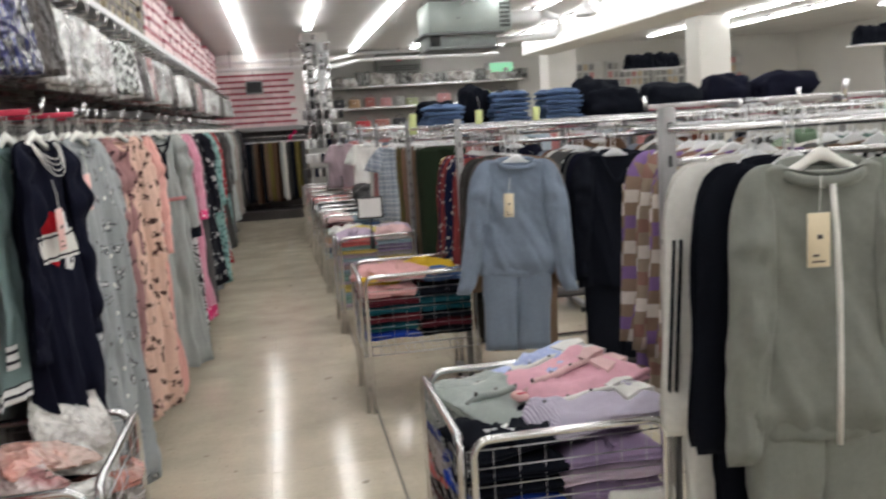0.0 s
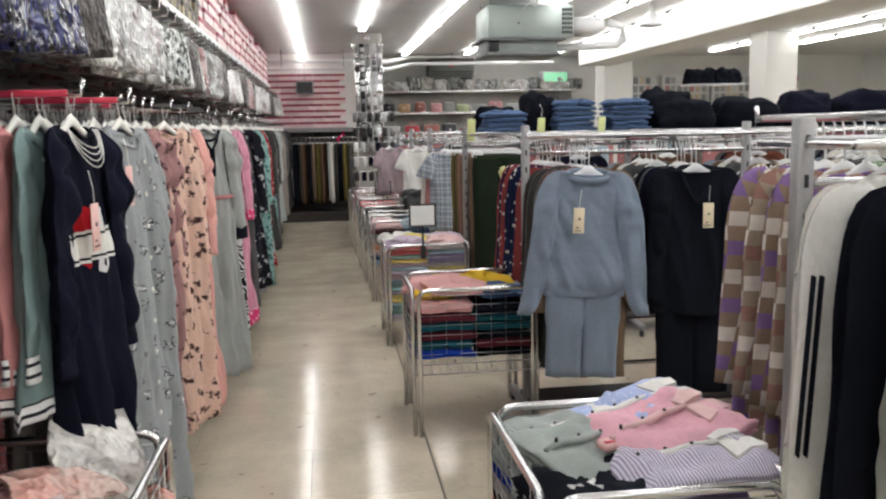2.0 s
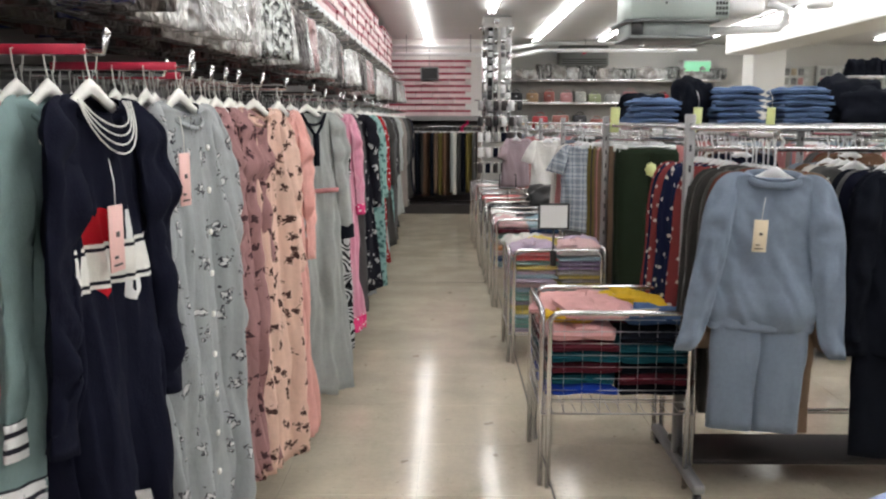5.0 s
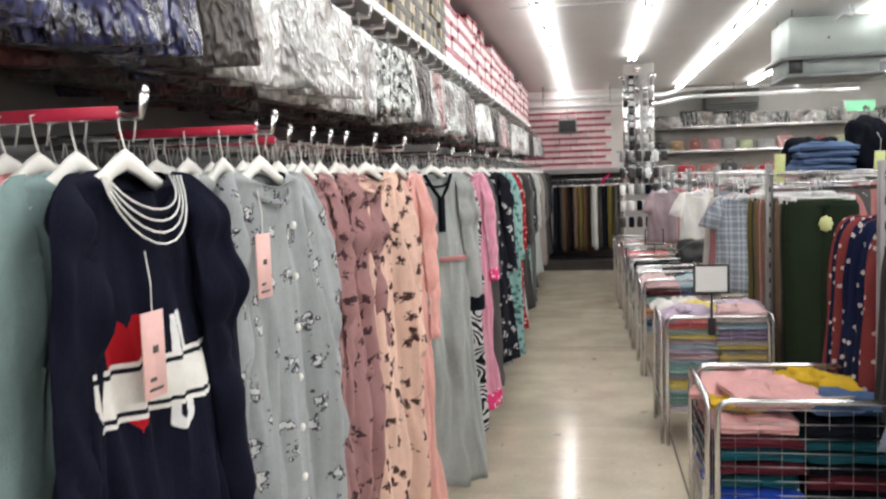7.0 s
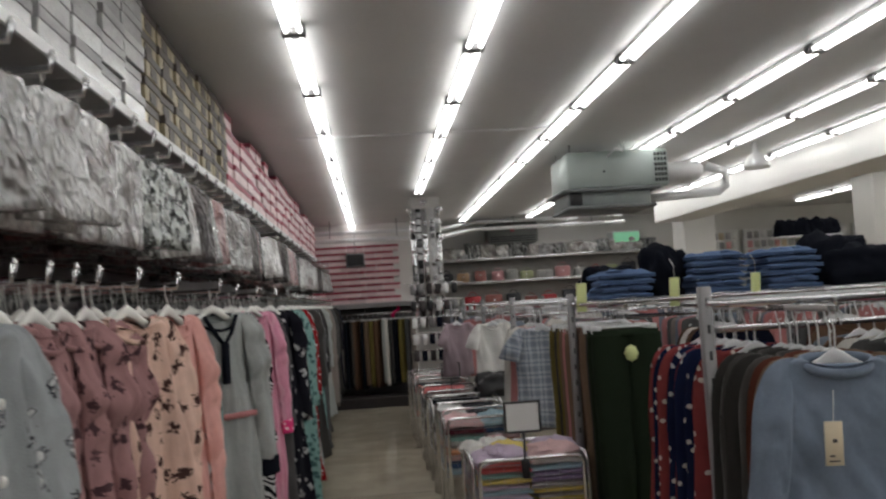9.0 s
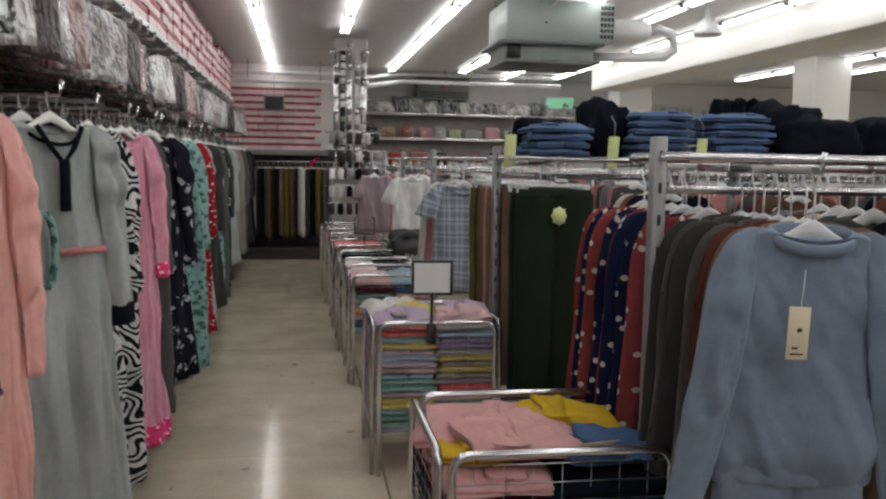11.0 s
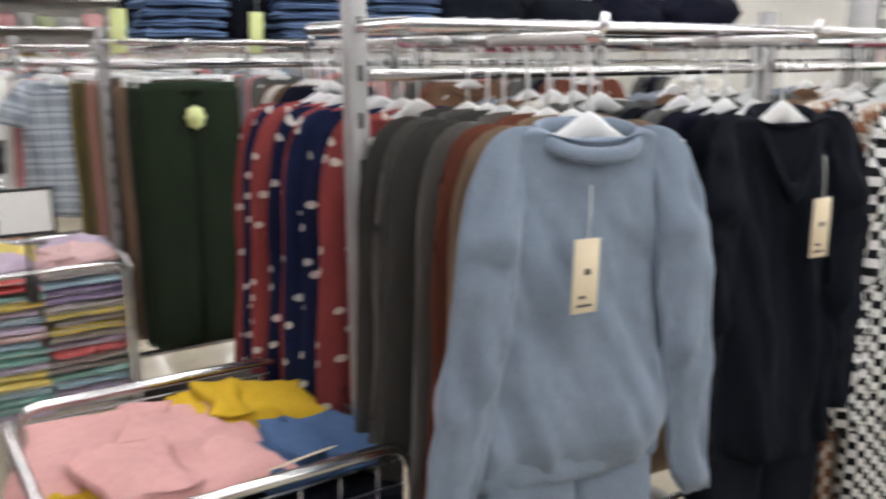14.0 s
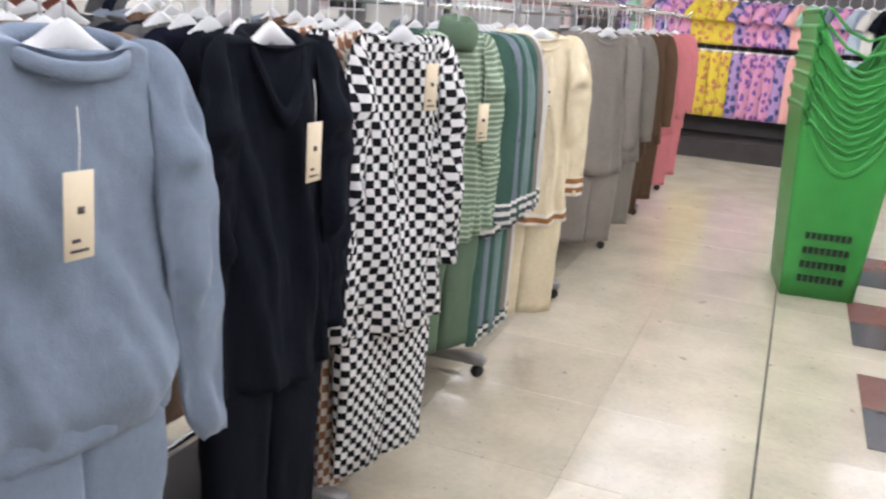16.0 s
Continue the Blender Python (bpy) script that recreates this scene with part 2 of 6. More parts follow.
def place(name, me, parent=None, m=None, mat=None, label=""):
    ob = new(name, me)
    if parent is not None:
        ob.parent = parent
    if m is not None:
        ob.matrix_basis = m
    if mat is not None:
        ob.material_slots[0].link = "OBJECT"
        ob.material_slots[0].material = mat
    if label:
        tagged(ob, label)
    return ob


def part(name, bm, mat, parent, label="", smooth=True, m=None):
    return place(name, finish(name, bm, mat, smooth), parent, m, None, label)


def thing(name, m, label, category, group="", kind=""):
    ob = new(name)
    ob.empty_display_size = 0.1
    ob.matrix_basis = m
    return tagged(ob, label, category, group, kind)


def box(bm, a, b, bevel=0.0):
    """A box from corner a to corner b, with its edges taken off by bevel."""
    c = [(p + q) / 2 for p, q in zip(a, b)]
    s = [abs(q - p) for p, q in zip(a, b)]
    made = bmesh.ops.create_cube(bm, size=1, matrix=Matrix.Translation(c) @ Matrix.Diagonal((*s, 1)))
    if bevel:
        edges = {e for v in made["verts"] for e in v.link_edges}
        bmesh.ops.bevel(bm, geom=list(edges), offset=min(bevel, min(s) * 0.45), segments=1, affect="EDGES", profile=0.5)
    return bm


def boxed(a, b, bevel=0.0):
    return box(bmesh.new(), a, b, bevel)


def tube(bm, pts, r, n=6, closed=False):
    """A pipe along pts; r is one radius or one for each point."""
    pts = [Vector(p) for p in pts]
    k = len(pts)
    rings = []
    up = Vector((0.123, 0.456, 0.88))
    for i, p in enumerate(pts):
        a = pts[(i - 1) % k] if closed or i else p
        b = pts[(i + 1) % k] if closed or i < k - 1 else p
        d = (b - a).normalized()
        s = d.cross(up)
        if s.length < 0.05:
            s = d.cross(Vector((1, 0.1, 0)))
        s.normalize()
        t = s.cross(d)
        rad = r[i] if isinstance(r, (list, tuple)) else r
        rings.append([bm.verts.new(p + (s * math.cos(2 * math.pi * j / n) + t * math.sin(2 * math.pi * j / n)) * rad) for j in range(n)])
    for i in range(k if closed else k - 1):
        u, v = rings[i], rings[(i + 1) % k]
        for j in range(n):
            bm.faces.new((u[j], u[(j + 1) % n], v[(j + 1) % n], v[j]))
    if not closed:
        bm.faces.new(rings[0][::-1])
        bm.faces.new(rings[-1])
    return bm


def arc(cx, cz, r, a0, a1, n, y=0.0):
    return [(cx + r * math.cos(radians(a0 + (a1 - a0) * i / n)), y, cz + r * math.sin(radians(a0 + (a1 - a0) * i / n))) for i in range(n + 1)]


def skin(bm, rings, us, vs):
    """Faces between rings of a tube, with the cloth's own width and height as its coordinates."""
    lay = bm.loops.layers.uv.verify()
    n = len(rings[0])
    for i in range(len(rings) - 1):
        u, v = rings[i], rings[i + 1]
        for q in range(n):
            k = (q + 1) % n
            f = bm.faces.new((u[q], v[q], v[k], u[k]))
            for lp, c in zip(f.loops, ((us[i][q], vs[i]), (us[i + 1][q], vs[i + 1]), (us[i + 1][q + 1], vs[i + 1]), (us[i][q + 1], vs[i]))):
                lp[lay].uv = c


def shell(bm, rows, n=60, steps=22, wave=0.012, k=52.0, seed=0, cx=0.0, cap=False, twist=0.0, dip=0.0, soft=0.0, tuck=False, f0=0.0, grow=0.0, lean=0.0):
    """A hanging tube of cloth: rows of (z, half width, half depth), blended, with rounded folds and sharp valleys
    that grow downwards. dip lowers the front of the top edge; soft adds creases; f0 and grow give a band near the end."""
    rr = random.Random(seed)
    off = Vector((rr.uniform(-20, 20), rr.uniform(-20, 20), rr.uniform(-20, 20)))
    zs = [r[0] for r in rows]
    rings, us, vs = [], [], []
    freq = k / 4.2
    for i in range(steps + 1):
        f = f0 + (1 - f0) * i / steps
        z = zs[0] + (zs[-1] - zs[0]) * f ** (1.5 if steps > 18 or f0 else 1.0)
        j = max(0, min(len(rows) - 2, sum(1 for q in zs[1:-1] if q >= z)))
        g = (z - zs[j]) / ((zs[j + 1] - zs[j]) or 1)
        w, d = (rows[j][q] + (rows[j + 1][q] - rows[j][q]) * g + grow for q in (1, 2))
        amp = wave * min(1.0, 0.1 + f * 1.15)
        if tuck:
            amp = wave * (0.06 + 1.1 * f * f) * min(1.0, 0.3 + (1 - f) * 6)
        ring, arcs, length, last = [], [], 0.0, None
        for q in range(n + 1):
            a = math.pi / 2 + 2 * math.pi * q / n
            x = w * math.copysign(abs(math.cos(a)) ** 0.9, math.cos(a))
            side = math.sin(a)
            y = d * math.copysign(abs(side) ** 0.8, side)
            if last is not None:
                length += math.hypot(x - last[0], y - last[1])
            last = (x, y)
            arcs.append(length)
            if q == n:
                break
            face = 9.0 if side > 0 else 0.0
            mask = min(1.0, abs(side) * 1.7)
            xs = x + 0.035 * noise.noise(Vector((z * 2.3, face, 3.1)) + off) + lean * z
            r1 = abs(noise.noise(Vector((xs * freq, z * 1.1, face)) + off))
            r2 = abs(noise.noise(Vector((xs * freq * 2.3 + z * 2, z * 2.2, face + 4)) - off))
            y += math.copysign(1, side) * amp * mask * (2.2 * r1 + 0.9 * r2 - 0.5)
            x += amp * 0.2 * noise.noise(Vector((z * 4, face + q / n * 3, 1.0)) + off)
            if soft:
                c1 = noise.noise(Vector((x * 9 + z * 6, face, z * 5 - x * 6)) - off)
                c2 = abs(noise.noise(Vector((x * 17 + z * 12, face, z * 13 - x * 12)) + off))
                y += soft * mask * (0.9 * c1 + math.copysign(0.7, side) * (c2 - 0.25)) * min(1.0, 0.25 + f * 1.5)
                x += soft * 0.5 * noise.noise(Vector((z * 9, q * 0.1, 0.3)) + off)
            zz = z - dip * max(0.0, -side) * max(0.0, 1 - i / 5) * max(0.0, 1 - (abs(x) / 0.13) ** 2) if not f0 else z
            zz += wave * 0.6 * f ** 4 * noise.noise(Vector((x * 7, face, 5.0)) + off)
            ring.append(bm.verts.new((x + cx + twist * f, y, zz)))
        rings.append(ring)
        us.append([cx + q - length / 2 for q in arcs])
        vs.append(z)
    skin(bm, rings, us, vs)
    if cap:
        bm.faces.new(rings[0])
    bm.faces.new(rings[-1][::-1])
    return bm


ARM_LINES = {
    # points across, height and half width from the shoulder to the wrist
    "set": ((0.12, -0.138, 0.01), (0.172, -0.158, 0.032), (0.182, -0.21, 0.054), (0.184, -0.31, 0.062), (0.186, -0.45, 0.064), (0.19, -0.6, 0.06), (0.196, -0.76, 0.053), (0.198, -0.815, 0.05), (0.198, -0.85, 0.037)),
    "shirt": ((0.12, -0.138, 0.01), (0.168, -0.158, 0.03), (0.178, -0.21, 0.05), (0.182, -0.31, 0.056), (0.186, -0.45, 0.055), (0.193, -0.62, 0.05), (0.2, -0.8, 0.044)),
    "dress": ((0.11, -0.138, 0.01), (0.15, -0.158, 0.028), (0.16, -0.21, 0.046), (0.165, -0.31, 0.051), (0.17, -0.44, 0.05), (0.179, -0.6, 0.046), (0.186, -0.76, 0.042)),
    "tee": ((0.12, -0.138, 0.01), (0.172, -0.158, 0.034), (0.205, -0.25, 0.064), (0.235, -0.36, 0.075)),
}


def sleeve_mesh(bm, side, style, splay=0.0, seed=0, n=18, steps=26, flat=0.42, f0=0.0, grow=0.0):
    """One arm of a garment, laid flat beside the body: over the shoulder, down to the wrist, creased across the elbow."""
    rr = random.Random(seed * 7 + side)
    off = Vector((rr.uniform(-20, 20), rr.uniform(-20, 20), rr.uniform(-20, 20)))
    line = ARM_LINES[style]
    last = len(line) - 1

    def at(f):
        g = max(0.0, min(0.9999, f)) * last
        i = int(g)
        p, q = Vector(line[i]), Vector(line[i + 1])
        return p.lerp(q, g - i)

    def centre(f):
        return (at(f - 0.06) + at(f - 0.03) + at(f) + at(f + 0.03) + at(f + 0.06)) / 5

    rings, us, vs = [], [], []
    run = 0.0
    prev = None
    for i in range(steps + 1):
        f = f0 + (1 - f0) * i / steps
        p = centre(f) if 0.06 < f < 0.94 else at(f)
        c = Vector((p.x + splay * f ** 1.4, -0.004 - 0.034 * min(1.0, f * 2.2), p.y))
        d = centre(min(1.0, f + 0.03)) - centre(max(0.0, f - 0.03))
        d = Vector((d.x, 0, d.y)).normalized()
        out = Vector((-d.z, 0, d.x))
        r = p.z + grow
        if prev is not None:
            run += (c - prev).length
        prev = c
        amp = min(1.0, f * 3) if not f0 else 0.5
        ring = []
        for q in range(n):
            a = math.pi / 2 + 2 * math.pi * q / n
            v = c + out * (r * math.cos(a)) + Vector((0, (r * flat * (0.5 + 0.5 * min(1.0, f * 2)) + grow) * math.sin(a), 0))
            face = 5.0 if math.sin(a) > 0 else 0.0
            across = r * math.cos(a)
            w = abs(noise.noise(Vector((across * 7 + v.z * 6, face, v.z * 8 - across * 10)) + off)) - 0.25
            lng = abs(noise.noise(Vector((across * 18, face, v.z * 2.5)) - off)) - 0.25
            v.y += math.copysign(1, math.sin(a)) * amp * (0.055 * w + 0.03 * lng) * min(1.0, abs(math.sin(a)) * 1.5)
            v.x += amp * 0.012 * noise.noise(Vector((side, v.z * 4.5, 0.4 if math.cos(a) > 0 else 2.0)) + off)
            ring.append(bm.verts.new((side * v.x, v.y, v.z)))
        rings.append(ring)
        us.append([r * 3.6 * q / n for q in range(n + 1)])
        vs.append(-0.2 - run)
    skin(bm, rings, us, vs)
    bm.faces.new(rings[0])
    bm.faces.new(rings[-1][::-1])
    bmesh.ops.recalc_face_normals(bm, faces=bm.faces)
    return bm


# ---------------------------------------------------------------- structure
def wall(name, a, b, label, mat=None):
    ob = part(name, boxed(a, b), mat or WHITE_WALL, None, "", False)
    return tagged(ob, label, "wall", "", "structure")


wall("wall_west", (WEST - 0.2, SOUTH, 0), (WEST, NORTH, CEIL), "plain white painted shop wall behind the hanging dresses")
wall("wall_south", (WEST - 0.2, SOUTH - 0.2, 0), (EAST + 0.2, SOUTH, CEIL), "plain white painted wall closing the shop")
wall("wall_east", (EAST, SOUTH, 0), (EAST + 0.2, NORTH, CEIL), "white painted wall behind the children's clothes")
wall("wall_north", (WEST - 0.2, NORTH, 0), (EAST + 0.2, NORTH + 0.2, CEIL), "white painted end wall with shelves")
tagged(part("ceiling", boxed((WEST - 0.2, SOUTH - 0.2, CEIL), (EAST + 0.2, NORTH + 0.2, CEIL + 0.2)), CEILING, None, "", False),
       "smooth grey-white painted concrete ceiling", "ceiling", "", "structure")
tagged(part("beam", boxed((5.55, SOUTH, 2.7), (6.15, 16.4, CEIL - 0.004), 0.01), WHITE_WALL, None, "", False),
       "white painted dropped ceiling beam along the shop", "beam", "", "structure")
for x, y in ((6.1, 16.6), (7.9, 14.0), (5.9, -1.0)):
    tagged(part("pillar", boxed((x, y, 0), (x + 0.55, y + 0.55, CEIL - 0.004), 0.015), WHITE_WALL, None, "", False),
           "square white painted concrete pillar", "pillar", "pillars", "structure")
tagged(part("floor", boxed((WEST - 0.2, SOUTH - 0.2, -0.2), (EAST + 0.2, NORTH + 0.2, -0.0025)), GROUT, None, "", False),
       "polished cream tiled shop floor with fine joints", "floor", "", "structure")
FLOOR = bpy.data.objects["floor"]


# ---------------------------------------------------------------- fluorescent lights
def light_fitting():
    """A 1.25 m batten: channel, two tubes, end caps."""
    root = thing("ceiling_light", pose(0, 0, -9), "white double fluorescent batten on the ceiling, both tubes lit", "ceiling light", "ceiling light rows")
    part("channel", boxed((-0.035, 0.01, 0.012), (0.035, 1.24, 0.05), 0.006), WHITE_METAL, root)
    for s in (-1, 1):
        part("tube", tube(bmesh.new(), [(s * 0.034, 0.045, 0), (s * 0.034, 1.205, 0)], 0.014, 8), TUBE, root, "lit white fluorescent tube")
    for y in (0.02, 1.23):
        part("end_cap", boxed((-0.06, y - 0.018, -0.016), (0.06, y + 0.018, 0.035), 0.005), STEEL, root, "grey lamp holder")
    return root


FITTING = light_fitting()
for x, joint, first, last in ((0.55, 6.69, -2.5, 18.2), (1.5, 7.075, -2.5, 13.6), (2.465, 7.446, -2.5, 18.5), (3.63, 7.39, -2.5, 18.5),
                              (4.52, 8.22, -2.5, 18.5), (5.36, 10.37, -2.5, 18.3), (7.4, 8.0, -2.0, 17.5), (8.4, 8.4, -2.0, 17.5), (9.4, 8.2, -2.0, 17.5), (10.6, 8.2, -2.0, 14.0)):
    y = joint - 1.25 * int((joint - first) / 1.25)
    while y + 1.25 < last:
        copy_thing(FITTING, pose(x, y, CEIL - 0.052))
        y += 1.25
for o in [*FITTING.children_recursive, FITTING]:
    bpy.data.objects.remove(o)


# ---------------------------------------------------------------- garments
# Local frame: the hanger's hook is at the origin, the front looks along -y, the width lies along x.
GM = {}


def cached(key, build):
    if key not in GM:
        GM[key] = finish(key.split("|")[0], build(), HANG_W)
    return GM[key]


def hanger_bm(lift=0.0, wide=0.15, hook=0.0018, sink=0.0):
    """A moulded hanger: two broad curved arms that thin towards their tips, and a hook that sits lower
    where the garment is lifted towards its arm."""
    bm = bmesh.new()
    tube(bm, [(0.02, 0, -0.035 - lift), (0.028, 0, -0.005 - lift), (0.012, 0, 0.012 - lift), (-0.012, 0, 0.008 - lift), (-0.008, 0, -0.02 - lift), (0, 0, -0.045 - lift), (0, 0, -0.12)], hook, 5)
    rings = []
    for i in range(13):
        u = i / 6 - 1
        x, drop = wide * u, 0.105 * abs(u) ** 1.35
        top = -0.098 - sink - drop * (0.95 - 4 * sink) + 0.004 * math.cos(u * 9)
        half, thick = (0.024 if sink else 0.017) - 0.009 * abs(u), 0.006 + 0.004 * abs(u)
        rings.append([bm.verts.new((x, thick * math.cos(a), top - half + half * math.sin(a))) for a in [2 * math.pi * q / 8 for q in range(8)]])
    for u, v in zip(rings, rings[1:]):
        for q in range(8):
            bm.faces.new((u[q], u[(q + 1) % 8], v[(q + 1) % 8], v[q]))
    bm.faces.new(rings[0][::-1])
    bm.faces.new(rings[-1])
    bmesh.ops.recalc_face_normals(bm, faces=bm.faces)
    return bm


def clip_hanger_bm():
    bm = bmesh.new()
    tube(bm, [(0.02, 0, -0.035), (0.028, 0, -0.005), (0.012, 0, 0.012), (-0.012, 0, 0.008), (0, 0, -0.05), (0, 0, -0.09)], 0.0022, 5)
    tube(bm, [(-0.17, 0, -0.09), (0.17, 0, -0.09)], 0.007, 6)
    for s in (-1, 1):
        box(bm, (s * 0.15 - 0.018, -0.014, -0.15), (s * 0.15 + 0.018, 0.014, -0.08), 0.004)
    return bm


def torso(length, sh=0.2, chest=0.25, hem=0.3, depth=0.045, gather=False, seed=0, neck=0.085, wave=0.012, n=44, steps=26, **kw):
    rows = [(-0.13, neck, 0.028), (-0.134, neck + 0.025, 0.034), (-0.143, sh * 0.84, 0.028), (-0.158, sh * 0.96, 0.022), (-0.19, sh, 0.022), (-0.28, sh * 1.01, depth * 0.8), (-0.42, chest, depth)]
    bottom = -0.135 - length
    if gather:
        rows += [(bottom + 0.16, hem, depth + 0.012), (bottom + 0.07, hem + 0.004, depth + 0.022), (bottom + 0.03, hem - 0.008, depth + 0.008), (bottom, hem - 0.018, depth - 0.004)]
    else:
        rows += [(bottom * 0.6 - 0.17, (chest + hem) / 2, depth + 0.008), (bottom, hem, depth + 0.016)]
    return shell(bmesh.new(), rows, n=n, seed=seed, steps=steps, wave=wave, dip=0.034, soft=0.009 if length > 0.95 else 0.012, k=27 if gather else 34 if length < 0.95 else 56, tuck=gather, lean=0.3 if gather else 0.0, **kw)


def collar_bm(neck=0.085, drop=0.05, r=0.011, tall=1.0, vee=1.0):
    """A neckband: a flattened roll round the opening, lower in front."""
    bm = bmesh.new()
    m, n = (28, 10) if r > 0.01 else (16, 6)
    rings = []
    for i in range(m):
        a = 2 * math.pi * i / m
        low = max(0.0, -math.sin(a))
        c = Vector((neck * 1.02 * math.cos(a), -0.046 * low + 0.03 * max(0.0, math.sin(a)), -0.144 + 0.014 * max(0.0, math.sin(a)) - drop * low ** vee + r * (tall - 1)))
        o = Vector((math.cos(a), math.sin(a), 0)).normalized()
        wob = 1 + 0.15 * noise.noise(Vector((math.cos(a) * 2, math.sin(a) * 2, r * 90)))
        rings.append([bm.verts.new(c + o * (r * 0.62 * wob * math.cos(b)) + Vector((0, 0, r * tall * wob * math.sin(b)))) for b in [2 * math.pi * q / n for q in range(n)]])
    for i in range(m):
        u, v = rings[i], rings[(i + 1) % m]
        for q in range(n):
            bm.faces.new((u[q], v[q], v[(q + 1) % n], u[(q + 1) % n]))
    bmesh.ops.recalc_face_normals(bm, faces=bm.faces)
    return bm


def placket_bm(drop):
    bm = bmesh.new()
    tube(bm, [(-0.075, -0.045, -0.14), (-0.04, -0.058, -0.2), (0, -0.062, -0.25), (0.04, -0.058, -0.2), (0.075, -0.045, -0.14)], 0.009, 6)
    box(bm, (-0.014, -0.075, -0.25 - drop), (0.014, -0.055, -0.24), 0.003)
    return bm


def leg_bm(s, top, bottom, leg=0.098, depth=0.04, seed=0):
    """One trouser leg, flat on the inside where it meets the other."""
    return shell(bmesh.new(), [(top, leg, depth), (top - 0.22, leg * 1.04, depth), ((top + bottom) / 2, leg * 0.97, depth * 0.95), (bottom, leg * 0.94, depth * 0.85)],
                 n=24, steps=19, wave=0.012, k=52, seed=seed + s, cx=s * leg * 0.93, soft=0.007, cap=True)


def tag_bm():
    bm = boxed((-0.027, -0.003, -0.125), (0.027, 0.0, 0.0), 0.001)
    return bm


def tag_parts(root, m, mat=None):
    card = place("price_tag", cached("price_tag", tag_bm), root, m, mat or CARD, "pale card price tag on a string")
    for q, (x0, z0, x1, z1) in enumerate(((-0.017, -0.114, 0.015, -0.11), (-0.014, -0.1, 0.0, -0.095), (-0.004, -0.06, 0.008, -0.05))):
        place("print_line", cached(f"print_line|{q}", lambda: box(bmesh.new(), (x0, -0.0045, z0), (x1, -0.0032, z1))), card, None, INK)
    place("string", cached("string", lambda: tube(bmesh.new(), [(0, -0.002, -0.012), (0.004, 0.0, 0.04), (0.012, 0.012, 0.085)], 0.0012, 4)), card, None, HANG_W)
    return card


def garment(name, style, mat, m, label, category, group="", trim=None, thin=1.0, length=1.15, hang=None, tag=None, sub=None,
            bands=None, seed=0, hw=1.0, splay=0.07, badge=None, arms=True, lift=0.0, near=False, collar=None, wide=None, banded_hem=True):
    """A garment on its hanger. style: dress, set, shirt, tee, trousers."""
    root = thing(name, m @ pose(0, 0, lift), label, category, group)
    sc = Matrix.Diagonal((hw, thin, 1, 1))
    v = seed % 3
    trim = trim or mat
    if style == "trousers":
        for s in (-1, 1):
            place("leg", cached(f"leg|{s}|{v}|{length}", lambda: leg_bm(s, -0.125, -0.12 - length, 0.098, 0.04, v)), root, sc, mat)
            if bands:
                place("cuff_band", cached(f"cuff_band|{s}|{length}", lambda: shell(bmesh.new(), [(-0.06 - length, 0.097, 0.042), (-0.125 - length, 0.096, 0.041)], n=26, steps=2, wave=0.0, cx=s * 0.091)), root, sc, bands)
        place("waistband", cached("waistband", lambda: shell(bmesh.new(), [(-0.105, 0.178, 0.032), (-0.145, 0.18, 0.036)], steps=2, wave=0.0, cap=True)), root, sc, trim)
        place("hanger", cached("clip_hanger", clip_hanger_bm), root, None, hang or HANG_C)
        if badge:
            place("badge", cached("badge", badge_bm), root, pose(0.01, -0.052 * thin, -0.23), badge, "round pale-green paper badge")
        return root
    gather = style == "set"
    tl = length
    dense = (96, 56) if near else (40, 24)
    spec = {"dress": (0.168, 0.18, 0.27, 0.036), "set": (0.185, 0.193, 0.224, 0.036), "shirt": (0.188, 0.195, 0.215, 0.036), "tee": (0.19, 0.21, 0.225, 0.034)}[style]
    wave = 0.062 if style == "dress" else 0.034 if gather else 0.04
    if wide:
        spec = (spec[0], spec[1] * wide, spec[2] * wide, spec[3])
    neck = 0.104 if gather else 0.085
    tag_key = f"{style}|{v}|{tl}|{near}|{wide}"
    place("body", cached("body|" + tag_key, lambda: torso(tl, *spec, gather, v, neck, wave, *dense)), root, sc, mat)
    shape = {"crew": (neck + 0.003, 0.034, 0.0125, 1.15), "turtle": (0.07, 0.012, 0.03, 1.5), "vee": (0.085, 0.15, 0.02, 1.0, 2.6), "thin": (0.086, 0.05, 0.007)}[collar or ("crew" if gather else "thin")]
    place("collar", cached(f"collar|{shape}", lambda: collar_bm(*shape)), root, sc, trim)
    for s in (-1, 1) if arms else ():
        arm = (26, 44) if near else (12, 18)
        place("sleeve", cached(f"sleeve|{s}|{style}|{v}|{splay}|{near}", lambda: sleeve_mesh(bmesh.new(), s, style, splay * 0.45, v, *arm)), root, sc, mat)
        if bands:
            place("cuff", cached(f"cuff|{s}|{style}|{v}|{splay}|{near}", lambda: sleeve_mesh(bmesh.new(), s, style, splay * 0.45, v, arm[0], 5, f0=0.93, grow=0.003)), root, sc, bands)
    if bands and banded_hem and not gather:
        place("hem_band", cached("hem_band|" + tag_key, lambda: torso(tl, *spec, gather, v, neck, wave, dense[0], 5, f0=0.955, grow=0.003)), root, sc, bands)
    if gather:
        z = -0.135 - tl
        place("hem_band", cached(f"hem_band|g|{tl}|{near}", lambda: shell(bmesh.new(), [(z + 0.045, 0.214, 0.043), (z + 0.02, 0.216, 0.046), (z, 0.212, 0.043), (z - 0.008, 0.206, 0.036)], n=dense[0], steps=6, wave=0.009, k=60, seed=v)), root, sc, trim)
